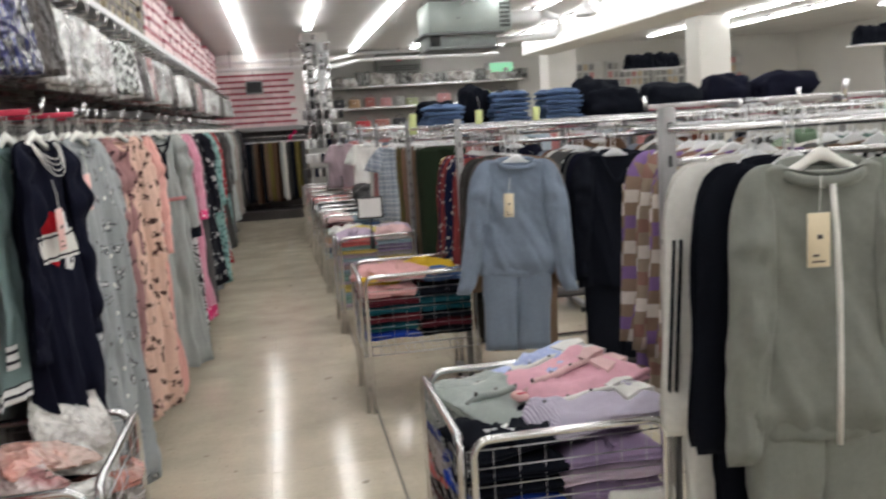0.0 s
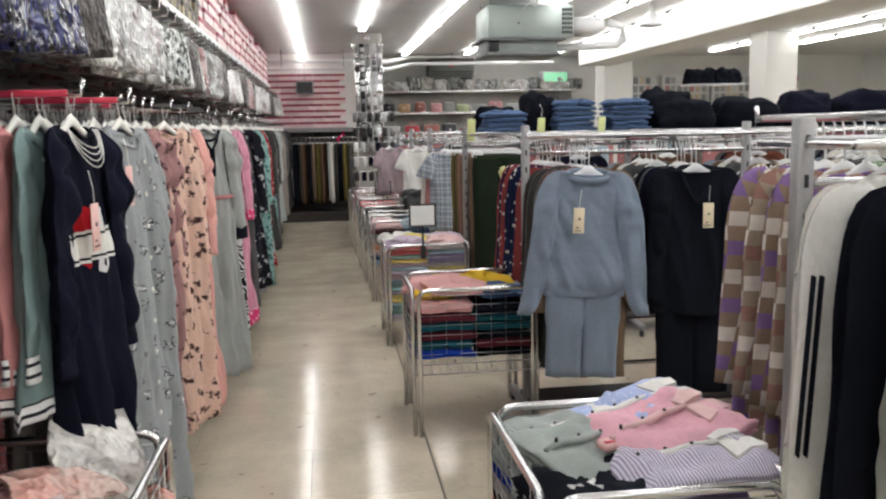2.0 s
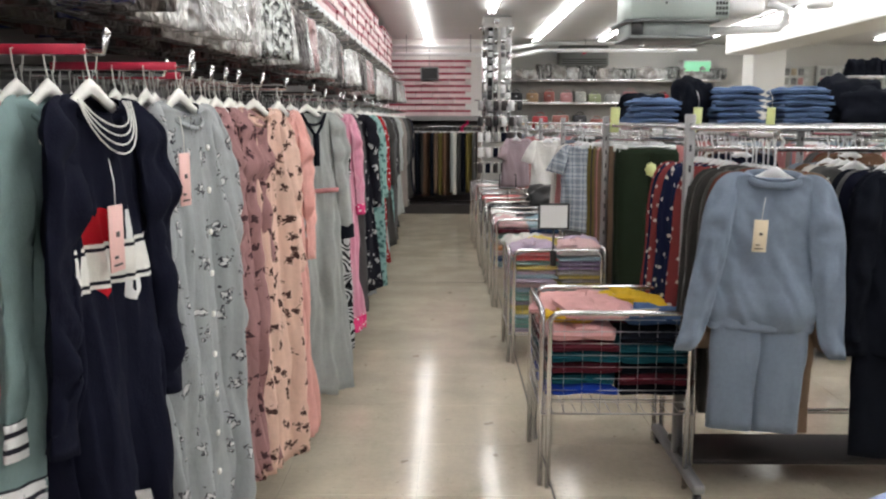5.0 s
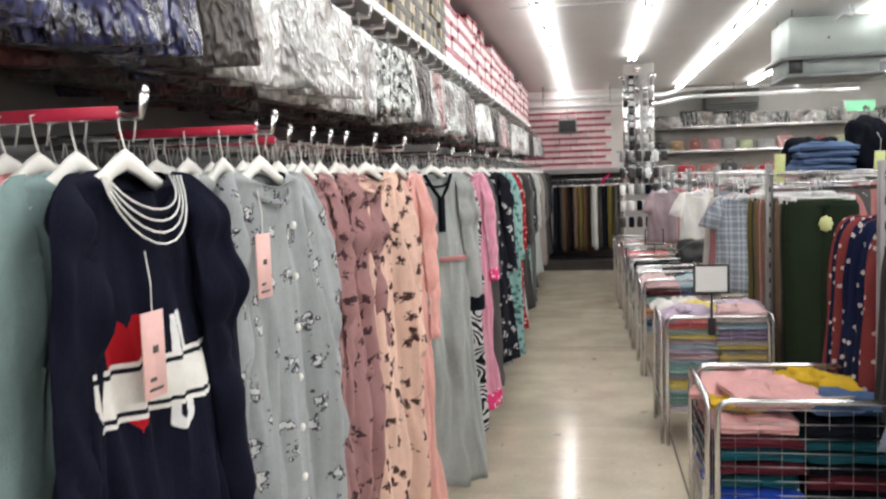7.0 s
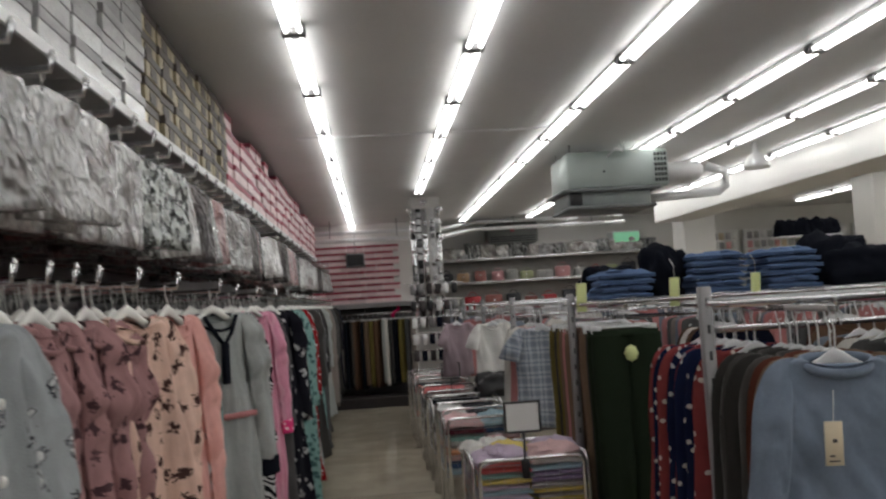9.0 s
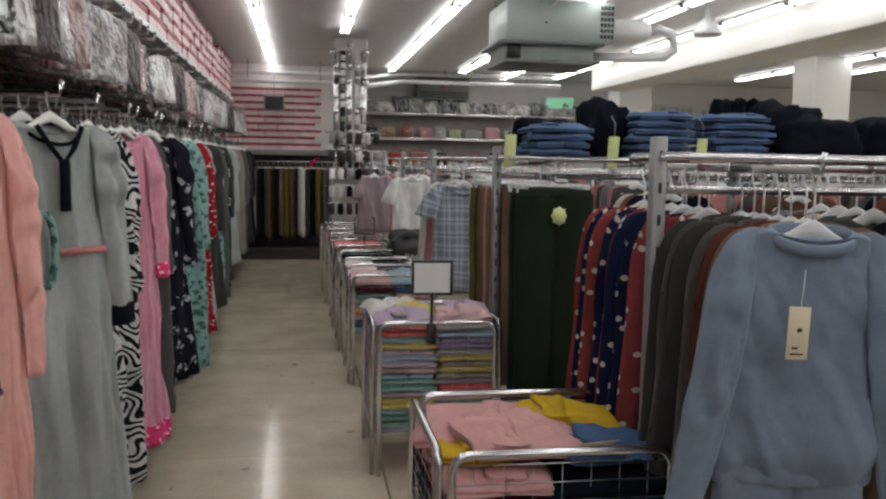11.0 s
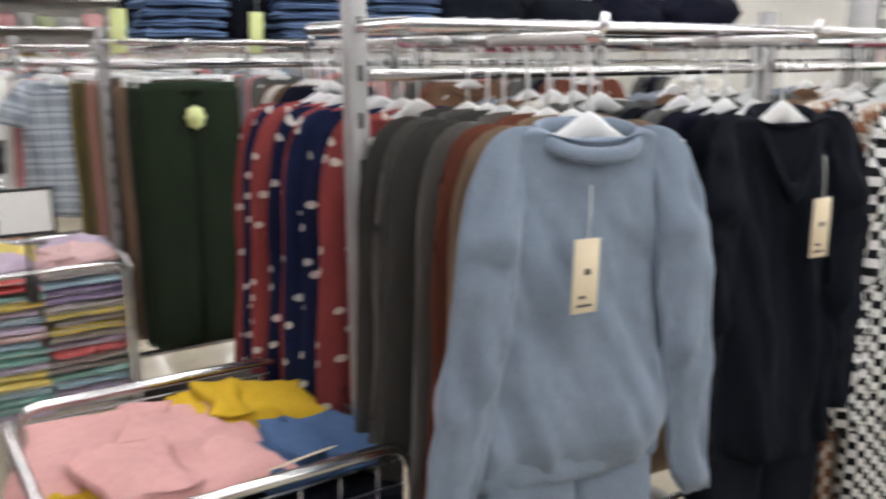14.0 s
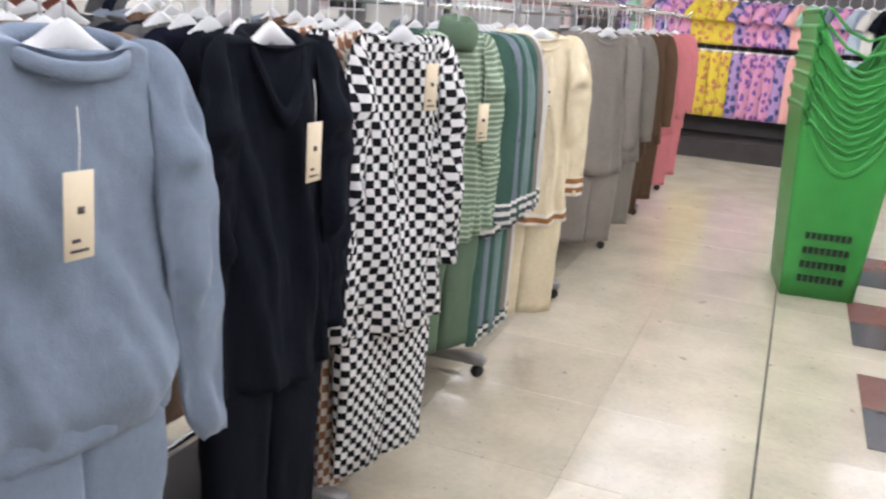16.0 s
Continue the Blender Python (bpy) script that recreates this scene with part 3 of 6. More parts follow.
    if style == "set" or sub:
        top = -0.135 - tl + 0.1
        for s in (-1, 1):
            place("trouser_leg", cached(f"trouser_leg|{s}|{top}|{v}", lambda: leg_bm(s, top, top - 0.52, 0.1, 0.036, v)), root, sc, sub or mat, "matching trouser leg")
    place("hanger", cached(f"hanger|{lift}|{hang is HANG_C}", lambda: hanger_bm(lift, 0.15, *((0.0032, 0.008) if hang is HANG_C else (0.0018, 0.0)))), root, None, hang or HANG_W)
    if tag:
        tag_parts(root, pose(tag[0], (-0.05 if style == "dress" else -0.072) * thin - 0.014, tag[1], 0, 0, tag[2] if len(tag) > 2 else 0), PINK_CARD if style == "dress" else None)
    return root


def badge_bm():
    bm = bmesh.new()
    n = 24
    ring = [bm.verts.new(((0.036 + 0.004 * math.cos(8 * 2 * math.pi * i / n)) * math.cos(2 * math.pi * i / n), 0,
                          (0.043 + 0.004 * math.cos(8 * 2 * math.pi * i / n)) * math.sin(2 * math.pi * i / n))) for i in range(n)]
    f = bm.faces.new(ring)
    r = bmesh.ops.extrude_face_region(bm, geom=[f])
    bmesh.ops.translate(bm, vec=(0, -0.003, 0), verts=[e for e in r["geom"] if isinstance(e, bmesh.types.BMVert)])
    bmesh.ops.recalc_face_normals(bm, faces=bm.faces)
    return bm


def printed_navy():
    """Navy jersey with a red heart, a white chest band edged in black, and a white loop printed on the front."""
    m = cloth("navy_printed_cloth", (0.007, 0.008, 0.018)).copy()
    nd, ln = m.node_tree.nodes, m.node_tree.links
    hsv = [q for q in nd if q.type == "HUE_SAT"][0]
    sep = nd.new("ShaderNodeSeparateXYZ")
    coord = nd.new("ShaderNodeTexCoord")
    ln.new(coord.outputs["UV"], sep.inputs[0])
    own = nd.new("ShaderNodeSeparateXYZ")
    ln.new(coord.outputs["Object"], own.inputs[0])
    x, z, y = sep.outputs[0], sep.outputs[1], own.outputs[1]

    def f(op, a, b=None, c=None):
        return math_node(nd, ln, op, a, b, c)

    front = f("LESS_THAN", y, 0.004)
    hx, hz = f("DIVIDE", f("ADD", x, 0.062), 0.052), f("DIVIDE", f("ADD", z, 0.43), 0.075)
    x2, z2 = f("MULTIPLY", hx, hx), f("MULTIPLY", hz, hz)
    ring = f("SUBTRACT", f("ADD", x2, z2), 1.0)
    body = f("MULTIPLY", ring, f("MULTIPLY", ring, ring))
    heart = f("LESS_THAN", f("SUBTRACT", body, f("MULTIPLY", x2, f("MULTIPLY", z2, hz))), 0.0001)
    heart = f("MULTIPLY", heart, f("LESS_THAN", f("ADD", x2, z2), 2.2))
    col = mix_node(nd, ln, heart, (0.007, 0.008, 0.018), (0.4, 0.012, 0.02))
    ux = f("SUBTRACT", x, 0.05)
    down = f("MINIMUM", f("ADD", z, 0.5), 0.0)
    dist = f("SQRT", f("ADD", f("MULTIPLY", ux, ux), f("MULTIPLY", down, down)))
    loop = f("MULTIPLY", f("COMPARE", dist, 0.02, 0.008), f("LESS_THAN", z, -0.345))
    col = mix_node(nd, ln, loop, col, (0.75, 0.75, 0.75))
    dz = f("ABSOLUTE", f("ADD", z, 0.445))
    inside = f("LESS_THAN", f("ABSOLUTE", x), 0.155)
    col = mix_node(nd, ln, f("MULTIPLY", inside, f("LESS_THAN", dz, 0.042)), col, (0.75, 0.74, 0.7))
    col = mix_node(nd, ln, f("MULTIPLY", inside, f("COMPARE", dz, 0.031, 0.0035)), col, (0.012, 0.012, 0.02))
    ln.new(mix_node(nd, ln, front, (0.007, 0.008, 0.018), col), hsv.inputs["Color"])
    return m


NAVY, NAVY2 = cloth("navy_cloth", (0.007, 0.008, 0.018)), cloth("navy_knit", (0.007, 0.008, 0.018))
NAVY_PRINT = printed_navy()
PINK_CARD = surface("pale_pink_card", (0.72, 0.45, 0.42), 0.6, var=0.1, bump=0.02)
TEAL_G = cloth("grey_teal_cloth", (0.2, 0.28, 0.28))
DUSTY = cloth("dusty_pink_cloth", (0.5, 0.22, 0.22))
DUSTDOT = cloth("dusty_pink_dotted_cloth", (0.48, 0.17, 0.18), "dots", (0.7, 0.5, 0.48), 0.05, None, 0.13)
GREY_P = cloth("grey_printed_cloth", (0.33, 0.35, 0.36), "print", (0.05, 0.05, 0.06), 0.072, (0.62, 0.62, 0.62), 0.16)
GREY_C = cloth("light_grey_cloth", (0.36, 0.38, 0.37))
MAUVE = cloth("mauve_printed_cloth", (0.34, 0.19, 0.19), "print", (0.07, 0.035, 0.04), 0.05, None, 0.2)
PEACH_P = cloth("peach_printed_cloth", (0.72, 0.5, 0.41), "print", (0.07, 0.035, 0.03), 0.052, None, 0.21)
PEACH = cloth("plain_peach_cloth", (0.72, 0.39, 0.35))
ZEBRA = cloth("zebra_cloth", (0.6, 0.6, 0.6), "zebra", (0.012, 0.012, 0.015), 0.038, None, 0.5)
PINK = cloth("pink_cloth", (0.64, 0.28, 0.38), "stripe", (0.68, 0.36, 0.45), 0.05, None, 0.3)
HOT = cloth("hot_pink_dotted_cloth", (0.75, 0.06, 0.22), "dots", (0.85, 0.7, 0.7), 0.035, None, 0.2)
BLACKDOT = cloth("black_dotted_cloth", (0.012, 0.012, 0.018), "print", (0.5, 0.5, 0.5), 0.07, None, 0.15)
TEALF = cloth("teal_flowered_cloth", (0.24, 0.4, 0.38), "print", (0.06, 0.13, 0.13), 0.035, None, 0.3)
REDDOT = cloth("red_dotted_cloth", (0.3, 0.015, 0.02), "dots", (0.75, 0.7, 0.7), 0.045, None, 0.14)
CHARCOAL = cloth("charcoal_cloth", (0.05, 0.048, 0.045))
DGREY = cloth("dark_grey_cloth", (0.1, 0.1, 0.1))
OFFWHITE = cloth("off_white_cloth", (0.66, 0.64, 0.6))
BROWN = cloth("brown_cloth", (0.12, 0.07, 0.045))
OLIVE = cloth("olive_cloth", (0.16, 0.13, 0.04))
TAN = cloth("tan_cloth", (0.19, 0.13, 0.09))
RUST = cloth("rust_cloth", (0.13, 0.045, 0.03))
GREYB = cloth("warm_grey_cloth", (0.085, 0.08, 0.076), nap=0.3)
BLUE = cloth("dusty_blue_fleece", (0.2, 0.245, 0.32), nap=0.35)
INKY = cloth("black_navy_cloth", (0.007, 0.0085, 0.014))
CHECK = cloth("black_white_checked_cloth", (0.012, 0.012, 0.015), "check", (0.78, 0.78, 0.78), 0.022)
CHECKBR = cloth("brown_white_checked_cloth", (0.28, 0.13, 0.07), "check", (0.7, 0.66, 0.6), 0.025)
SAGE = cloth("sage_green_knit", (0.17, 0.25, 0.165), "hoop", (0.46, 0.52, 0.42), 0.02, None, 0.4)
SAGE_P = cloth("sage_green_cloth", (0.12, 0.175, 0.12))
TEAL = cloth("teal_green_cloth", (0.065, 0.13, 0.105))
SLATEB = cloth("slate_blue_cloth", (0.2, 0.23, 0.28))
CREAM = cloth("cream_cloth", (0.72, 0.63, 0.45))
CREAM_BAND = cloth("brown_white_hem_band", (0.3, 0.14, 0.05), "hoop", (0.8, 0.75, 0.65), 0.04, None, 0.45)
WHITE_BAND = cloth("black_white_hem_band", (0.8, 0.8, 0.8), "hoop", (0.03, 0.03, 0.04), 0.028, None, 0.35)
TEAL_BAND = cloth("teal_white_hem_band", (0.07, 0.09, 0.1), "hoop", (0.75, 0.75, 0.72), 0.035, None, 0.5)
TAUPE = cloth("taupe_cloth", (0.25, 0.22, 0.2))
ROSE = cloth("rose_cloth", (0.58, 0.2, 0.22))
PLAIDB = cloth("blue_plaid_cloth", (0.5, 0.54, 0.6), "plaid", (0.08, 0.11, 0.17), 0.09)
PATCH = cloth("brown_purple_checked_cloth", (0.72, 0.67, 0.62), "check", (0.3, 0.22, 0.16), 0.045, (0.24, 0.15, 0.36))
PATCH2 = cloth("brown_cream_checked_cloth", (0.74, 0.7, 0.64), "check", (0.34, 0.28, 0.21), 0.045, (0.3, 0.17, 0.14))
WHITEC = cloth("white_cloth", (0.78, 0.77, 0.74))
GREYZ = cloth("grey_green_fleece", (0.22, 0.23, 0.21), nap=0.25)
PYRED = cloth("red_dotted_flannel", (0.26, 0.055, 0.055), "dots", (0.7, 0.62, 0.56), 0.07, None, 0.13)
PYNAVY = cloth("navy_dotted_flannel", (0.012, 0.018, 0.055), "dots", (0.62, 0.62, 0.58), 0.07, None, 0.13)
DKGREEN = cloth("dark_green_corduroy", (0.014, 0.022, 0.013), "stripe", (0.022, 0.032, 0.019), 0.012, None, 0.5)
YELLOWP = cloth("yellow_printed_cloth", (0.68, 0.53, 0.06), "print", (0.5, 0.2, 0.1), 0.09, None, 0.25)
PINKP = cloth("pink_printed_cloth", (0.66, 0.32, 0.46), "print", (0.2, 0.1, 0.35), 0.08, None, 0.28)
PURPLEP = cloth("purple_printed_cloth", (0.42, 0.28, 0.52), "print", (0.06, 0.08, 0.2), 0.08, None, 0.35)
MINT = cloth("mint_cloth", (0.3, 0.5, 0.38))
JEAN = cloth("blue_denim", (0.1, 0.155, 0.28))
LJEAN = cloth("light_denim", (0.42, 0.5, 0.58))
BADGE = surface("pale_green_card", (0.6, 0.66, 0.3), 0.6, var=0.1, bump=0.0)

# ---------------------------------------------------------------- wall of dresses
ARM_Z = 1.722
LIFT = 0.05


def face_out_arm(y, end, z=ARM_Z, red=False, group="wall rack arms"):
    root = thing("rack_arm", pose(0, y, z), "chrome face-out arm fixed to the wall rail" + (" with a red strip" if red else ""), "rack arm", group)
    part("bar", tube(bmesh.new(), [(WEST + 0.02, 0, 0), (end, 0, 0), (end + 0.006, 0, 0.03)], 0.0085, 8), CHROME, root)
    part("end_ball", tube(bmesh.new(), [(end + 0.006, 0, 0.025), (end + 0.006, 0, 0.033), (end + 0.006, 0, 0.043)], [0.004, 0.009, 0.004], 8), CHROME, root)
    part("bracket", boxed((WEST + 0.004, -0.02, -0.05), (WEST + 0.03, 0.02, 0.03), 0.004), STEEL, root)
    if red:
        part("price_strip", boxed((end - 0.34, -0.0125, -0.006), (end - 0.03, -0.0095, 0.013), 0.001), RED_PLASTIC, root, "red plastic price strip")
    return root


def back_rail(z, y0, y1, label):
    root = thing("wall_rail", pose(0, 0, z), label, "wall rail", "wall rails")
    part("rail", boxed((WEST + 0.002, y0, -0.025), (WEST + 0.016, y1, 0.025), 0.003), STEEL, root)
    return root


# Sheet added over the white wall; its grey-brown darkens what shows between hangers.
tagged(part("wall_panel", boxed((WEST + 0.0005, 0.6, 0.25), (WEST + 0.0018, 16.4, 2.41)), surface("grey_brown_sheet", (0.26, 0.245, 0.24), 0.7, var=0.15, scale=3), None, "", False),
       "added grey-brown sheet that darkens the wall behind the dresses", "panel", "", "structure")
back_rail(ARM_Z, 1.0, 15.95, "long grey steel rail on the wall carrying the dress arms")
back_rail(2.19, 1.0, 15.95, "long grey steel rail on the wall carrying the bagged clothes")

ARMS = [
    # y, end x, turn, front cloth, stack cloths, length, label
    (1.95, 0.13, 57, REDDOT, [REDDOT, DUSTY, NAVY], 1.22, "red long-sleeved nightdress with white dots on a white hanger"),
    (3.13, 0.29, 80, NAVY, [TEAL_G, DUSTY, TEAL_G, NAVY, NAVY2, DUSTDOT, DUSTDOT], 1.40, "navy nightdress with a striped white chest band and layered white neckline"),
    (3.64, 0.3, 77, GREY_P, [GREY_C, ZEBRA, GREY_P], 1.35, "grey printed button-front nightdress on a white hanger"),
    (4.1, 0.17, 80, MAUVE, [MAUVE, MAUVE, DUSTY], 1.30, "mauve printed nightdress among other mauve ones"),
    (4.36, 0.2, 78, MAUVE, [MAUVE, PEACH, MAUVE], 1.30, "mauve printed nightdress hanging close to a peach one"),
    (4.65, 0.26, 64, PEACH_P, [PEACH, MAUVE, PEACH_P], 1.35, "peach nightdress printed with small dark motifs"),
    (5.0, 0.28, 72, PEACH, [PEACH, PEACH_P, DUSTY], 1.38, "plain peach long nightdress with a full skirt"),
    (5.7, 0.28, 50, GREY_C, [GREY_C, GREY_P, CHARCOAL], 1.40, "light grey nightdress with black collar, cuffs and red belt loop"),
    (6.3, 0.25, 66, ZEBRA, [ZEBRA, DGREY, ZEBRA], 1.38, "black and white zebra-striped nightdress"),
    (6.8, 0.27, 62, PINK, [PINK, HOT, DUSTY], 1.36, "pink striped long nightdress with hot-pink dotted trim"),
    (7.3, 0.3, 50, BLACKDOT, [BLACKDOT, NAVY, DGREY], 1.20, "black nightdress with scattered white dots"),
    (8.0, 0.3, 52, TEALF, [TEALF, TEAL_G, GREY_P], 1.32, "teal flowered cotton nightdress"),
    (8.75, 0.28, 55, REDDOT, [REDDOT, DUSTY, CHARCOAL], 1.25, "red nightdress with small white dots"),
    (9.4, 0.28, 55, CHARCOAL, [DGREY, CHARCOAL, BROWN], 1.20, "charcoal long dress on a plain hanger"),
    (10.1, 0.27, 60, DGREY, [CHARCOAL, DGREY, GREY_C], 1.25, "dark grey long dress on a plain hanger"),
    (10.9, 0.27, 65, CHARCOAL, [BROWN, DGREY, CHARCOAL], 1.20, "charcoal patterned long dress"),
    (11.7, 0.26, 65, GREY_C, [CHARCOAL, GREY_C, DGREY], 1.15, "light grey long dress among darker ones"),
    (12.5, 0.26, 63, TAUPE, [GREY_C, DGREY, CHARCOAL], 1.15, "taupe long dress among darker ones"),
    (13.4, 0.26, 63, DGREY, [CHARCOAL, BROWN, DGREY], 1.20, "dark grey long dress close to the end wall"),
    (14.5, 0.24, 63, CHARCOAL, [DGREY, CHARCOAL, NAVY], 1.20, "charcoal long dress close to the end wall"),
    (3.94, 0.14, 86, ZEBRA, [ZEBRA, DGREY, MAUVE], 1.25, "black and white striped nightdress behind the mauve ones"),
    (4.23, 0.19, 80, MAUVE, [MAUVE, DUSTY, MAUVE], 1.30, "mauve printed nightdress squeezed among others"),
    (4.49, 0.21, 77, MAUVE, [MAUVE, MAUVE, PEACH], 1.32, "mauve nightdress squeezed beside a peach one"),
    (6.98, 0.27, 60, DGREY, [NAVY, ZEBRA, DGREY], 1.30, "dark grey nightdress squeezed among others"),
    (7.65, 0.27, 60, GREY_P, [TEALF, GREY_P, NAVY], 1.30, "grey printed nightdress squeezed among others"),
    (9.05, 0.27, 60, GREY_C, [CHARCOAL, GREY_P, TEALF], 1.25, "light grey nightdress squeezed among others"),
    (9.75, 0.27, 60, TEALF, [BLACKDOT, TEALF, DGREY], 1.20, "teal flowered nightdress squeezed among others"),
    (10.5, 0.27, 60, BLACKDOT, [GREY_P, OFFWHITE, DGREY], 1.20, "black nightdress with scattered white marks"),
    (15.3, 0.24, 63, NAVY2, [CHARCOAL, NAVY, DGREY], 1.20, "navy long dress close to the end wall"),
]
for i, (y, end, turn, mat, stack, ln_, label) in enumerate(ARMS):
    face_out_arm(y, end + 0.02, red=i in (1, 2, 3))
    trim, bands = None, None
    if mat is GREY_C and i == 7:
        trim, bands = INKY, INKY
    if mat is PINK:
        bands = HOT
    g = garment("nightdress", "dress", mat, pose(end - 0.01, y, ARM_Z - 0.004, 0, 0, turn), label, "nightdress", "nightdresses on the wall rack",
                trim=trim, bands=bands, length=ln_, seed=i, hw=0.9 if i > 19 or i in (1, 2, 3, 4, 5, 6) else 1.0, tag=(-0.045 if i == 1 else -0.1, -0.33 if i == 1 else -0.25, 4) if i in (1, 2) else None, splay=0.075, lift=LIFT, near=y < 7, banded_hem=i != 7)
    if i == 1:
        for j in range(4):
            place("neck_cord", cached(f"neck_cord|{j}", lambda: tube(bmesh.new(), [((0.07 + 0.006 * j) * math.cos(a), -0.024 - 0.002 * j - 0.034 * abs(math.sin(a)),
                  -0.136 + (0.05 + 0.017 * j) * min(0, math.sin(a))) for a in [math.pi + math.pi * q / 12 for q in range(13)]], 0.0016, 6)), g, None, WHITEC, "thin white neck cord")
        [o for o in g.children if o.name.startswith("body")][0].material_slots[0].material = NAVY_PRINT
    if i == 7:
        place("neck_placket", cached("neck_placket", lambda: placket_bm(0.14)), g, None, INKY, "black neckline and placket")
        place("belt_loop", cached("belt_loop", lambda: box(bmesh.new(), (-0.03, -0.078, -0.52), (0.13, -0.07, -0.498), 0.004)), g, None, DUSTY, "red belt loop")
        place("pocket_patch", cached("pocket_patch", lambda: tube(bmesh.new(), [(-0.08 + 0.035 * math.cos(a), -0.074, -0.5 + 0.11 * math.sin(a)) for a in [2 * math.pi * q / 14 for q in range(14)]], 0.011, 6, True)), g, None, TEALF, "embroidered green loop")
    if i == 2:
        for j in range(9):
            place("button", cached("button", lambda: tube(bmesh.new(), [(0, 0, 0), (0, -0.004, 0)], 0.008, 8)), g, pose(0.002, -0.07, -0.24 - 0.105 * j), HANG_W)
    for j, c in enumerate(stack * 2):
        gap = 0.055 if i == 1 else 0.075
        if end - 0.09 - gap * j < WEST + 0.07:
            break
        hem = WHITE_BAND if i == 1 and j < 5 else None
        garment("nightdress", "dress", c, pose(end - 0.09 - gap * j, y + R.uniform(-0.01, 0.01), ARM_Z - 0.004, 0, 0, turn + 4 + R.uniform(-7, 7)),
                f"{c.name.replace('_', ' ')} nightdress pressed close to its neighbours", "nightdress", "nightdresses on the wall rack",
                length=0.72 if hem else max(0.8, ln_ - R.choice((0.05, 0.1, 0.2))), thin=0.6, seed=i + j, bands=hem, splay=0.05, lift=LIFT)


# ---------------------------------------------------------------- bagged clothes above the dresses
def bag_bm(w=0.34, h=0.38, t=0.017, seed=0):
    """A flat bag with a straight header, square shoulders and a crinkled lower edge."""
    bm = bmesh.new()
    rows = [(-0.04, 0.03, 0.004), (-0.046, w * 0.3, 0.006), (-0.052, w * 0.47, 0.007), (-0.075, w * 0.5, t * 0.7), (-h * 0.6, w * 0.5, t), (-h + 0.02, w * 0.5, t * 1.15), (-h, w * 0.485, t * 0.95)]
    return shell(bm, rows, n=24, steps=12, wave=0.004, k=30, cap=True, soft=0.012, seed=seed)


def bag_hook_bm():
    return tube(bmesh.new(), [(0.012, 0, -0.02), (0.02, 0, 0.0), (0.01, 0, 0.014), (-0.01, 0, 0.01), (0, 0, -0.02), (0, 0, -0.04)], 0.003, 5)


BAGS = [finish("bag", bag_bm(seed=q), HANG_C) for q in range(4)]
HOOK = finish("hook", bag_hook_bm(), HANG_W)
W_BLUE = film_wrap("wrap_blue_print", (0.05, 0.055, 0.16), (0.012, 0.012, 0.03), 30, 14, 0.42, 0.58, 0.5, 0.8)
W_BROWN = film_wrap("wrap_brown_grey", (0.14, 0.115, 0.105), (0.03, 0.02, 0.02), 8, 4, 0.4, 0.62, 0.55, 0.5, 0.2)
W_WHITE = film_wrap("wrap_white", (0.66, 0.66, 0.65), (0.33, 0.3, 0.29), 6, 6, 0.38, 0.55, 0.6, 0.6)
W_LEAF = film_wrap("wrap_black_leaf", (0.45, 0.47, 0.45), (0.02, 0.025, 0.02), 32, 26, 0.47, 0.53)
W_ROSE = film_wrap("wrap_rose", (0.6, 0.45, 0.44), (0.36, 0.16, 0.16), 8, 4, 0.36, 0.6, 0.6, 0.5)
W_DARK = film_wrap("wrap_dark_red", (0.15, 0.04, 0.035), (0.022, 0.015, 0.016), 8, 4, 0.4, 0.62, 0.5, 0.6, 0.3)
PACKZ = 2.19
y, k = 1.9, 0
while y < 15.9:
    face_out_arm(y, 0.2, PACKZ, group="bag arms")
    front = (W_BLUE if y < 3.45 else W_BROWN if y < 3.85 else W_WHITE if y < 5.15 else W_LEAF if y < 5.5 else R.choice((W_WHITE, W_WHITE, W_LEAF, W_BROWN, W_ROSE)))
    name = {W_BLUE: "blue printed", W_BROWN: "brown and grey", W_WHITE: "white", W_LEAF: "black leaf-printed", W_ROSE: "rose"}[front]
    tip = 0.18 - R.uniform(0, 0.07)
    for j in range(8 if y < 8 else 4):
        x = tip - (0.07 if y < 8 else 0.13) * j
        if x < WEST + 0.05:
            break
        c = front if j < 2 else R.choice((W_BROWN, W_DARK, W_DARK, W_BLUE if y < 4.5 else W_DARK))
        size = Matrix.Diagonal((R.uniform(0.55, 0.68) if j < 2 else R.uniform(0.78, 0.92), 1, R.uniform(0.84, 0.92), 1))
        b = place("bagged_garment", BAGS[(k + j) % 4], None, pose(x, y + R.uniform(-0.012, 0.012), PACKZ, R.uniform(-9, 0), R.uniform(-6, 6), 64 + 6 * min(j, 2) + R.uniform(-12, 10)) @ size, c)
        tagged(b, f"{name} clothes in a clear plastic bag on a hook" if j < 2 else "dark folded clothes in a clear plastic bag on a hook", "bagged garment", "bagged clothes")
        if j < 2:
            place("hook", HOOK, b)
    y += 0.22 if y < 8 else 0.45
    k += 1

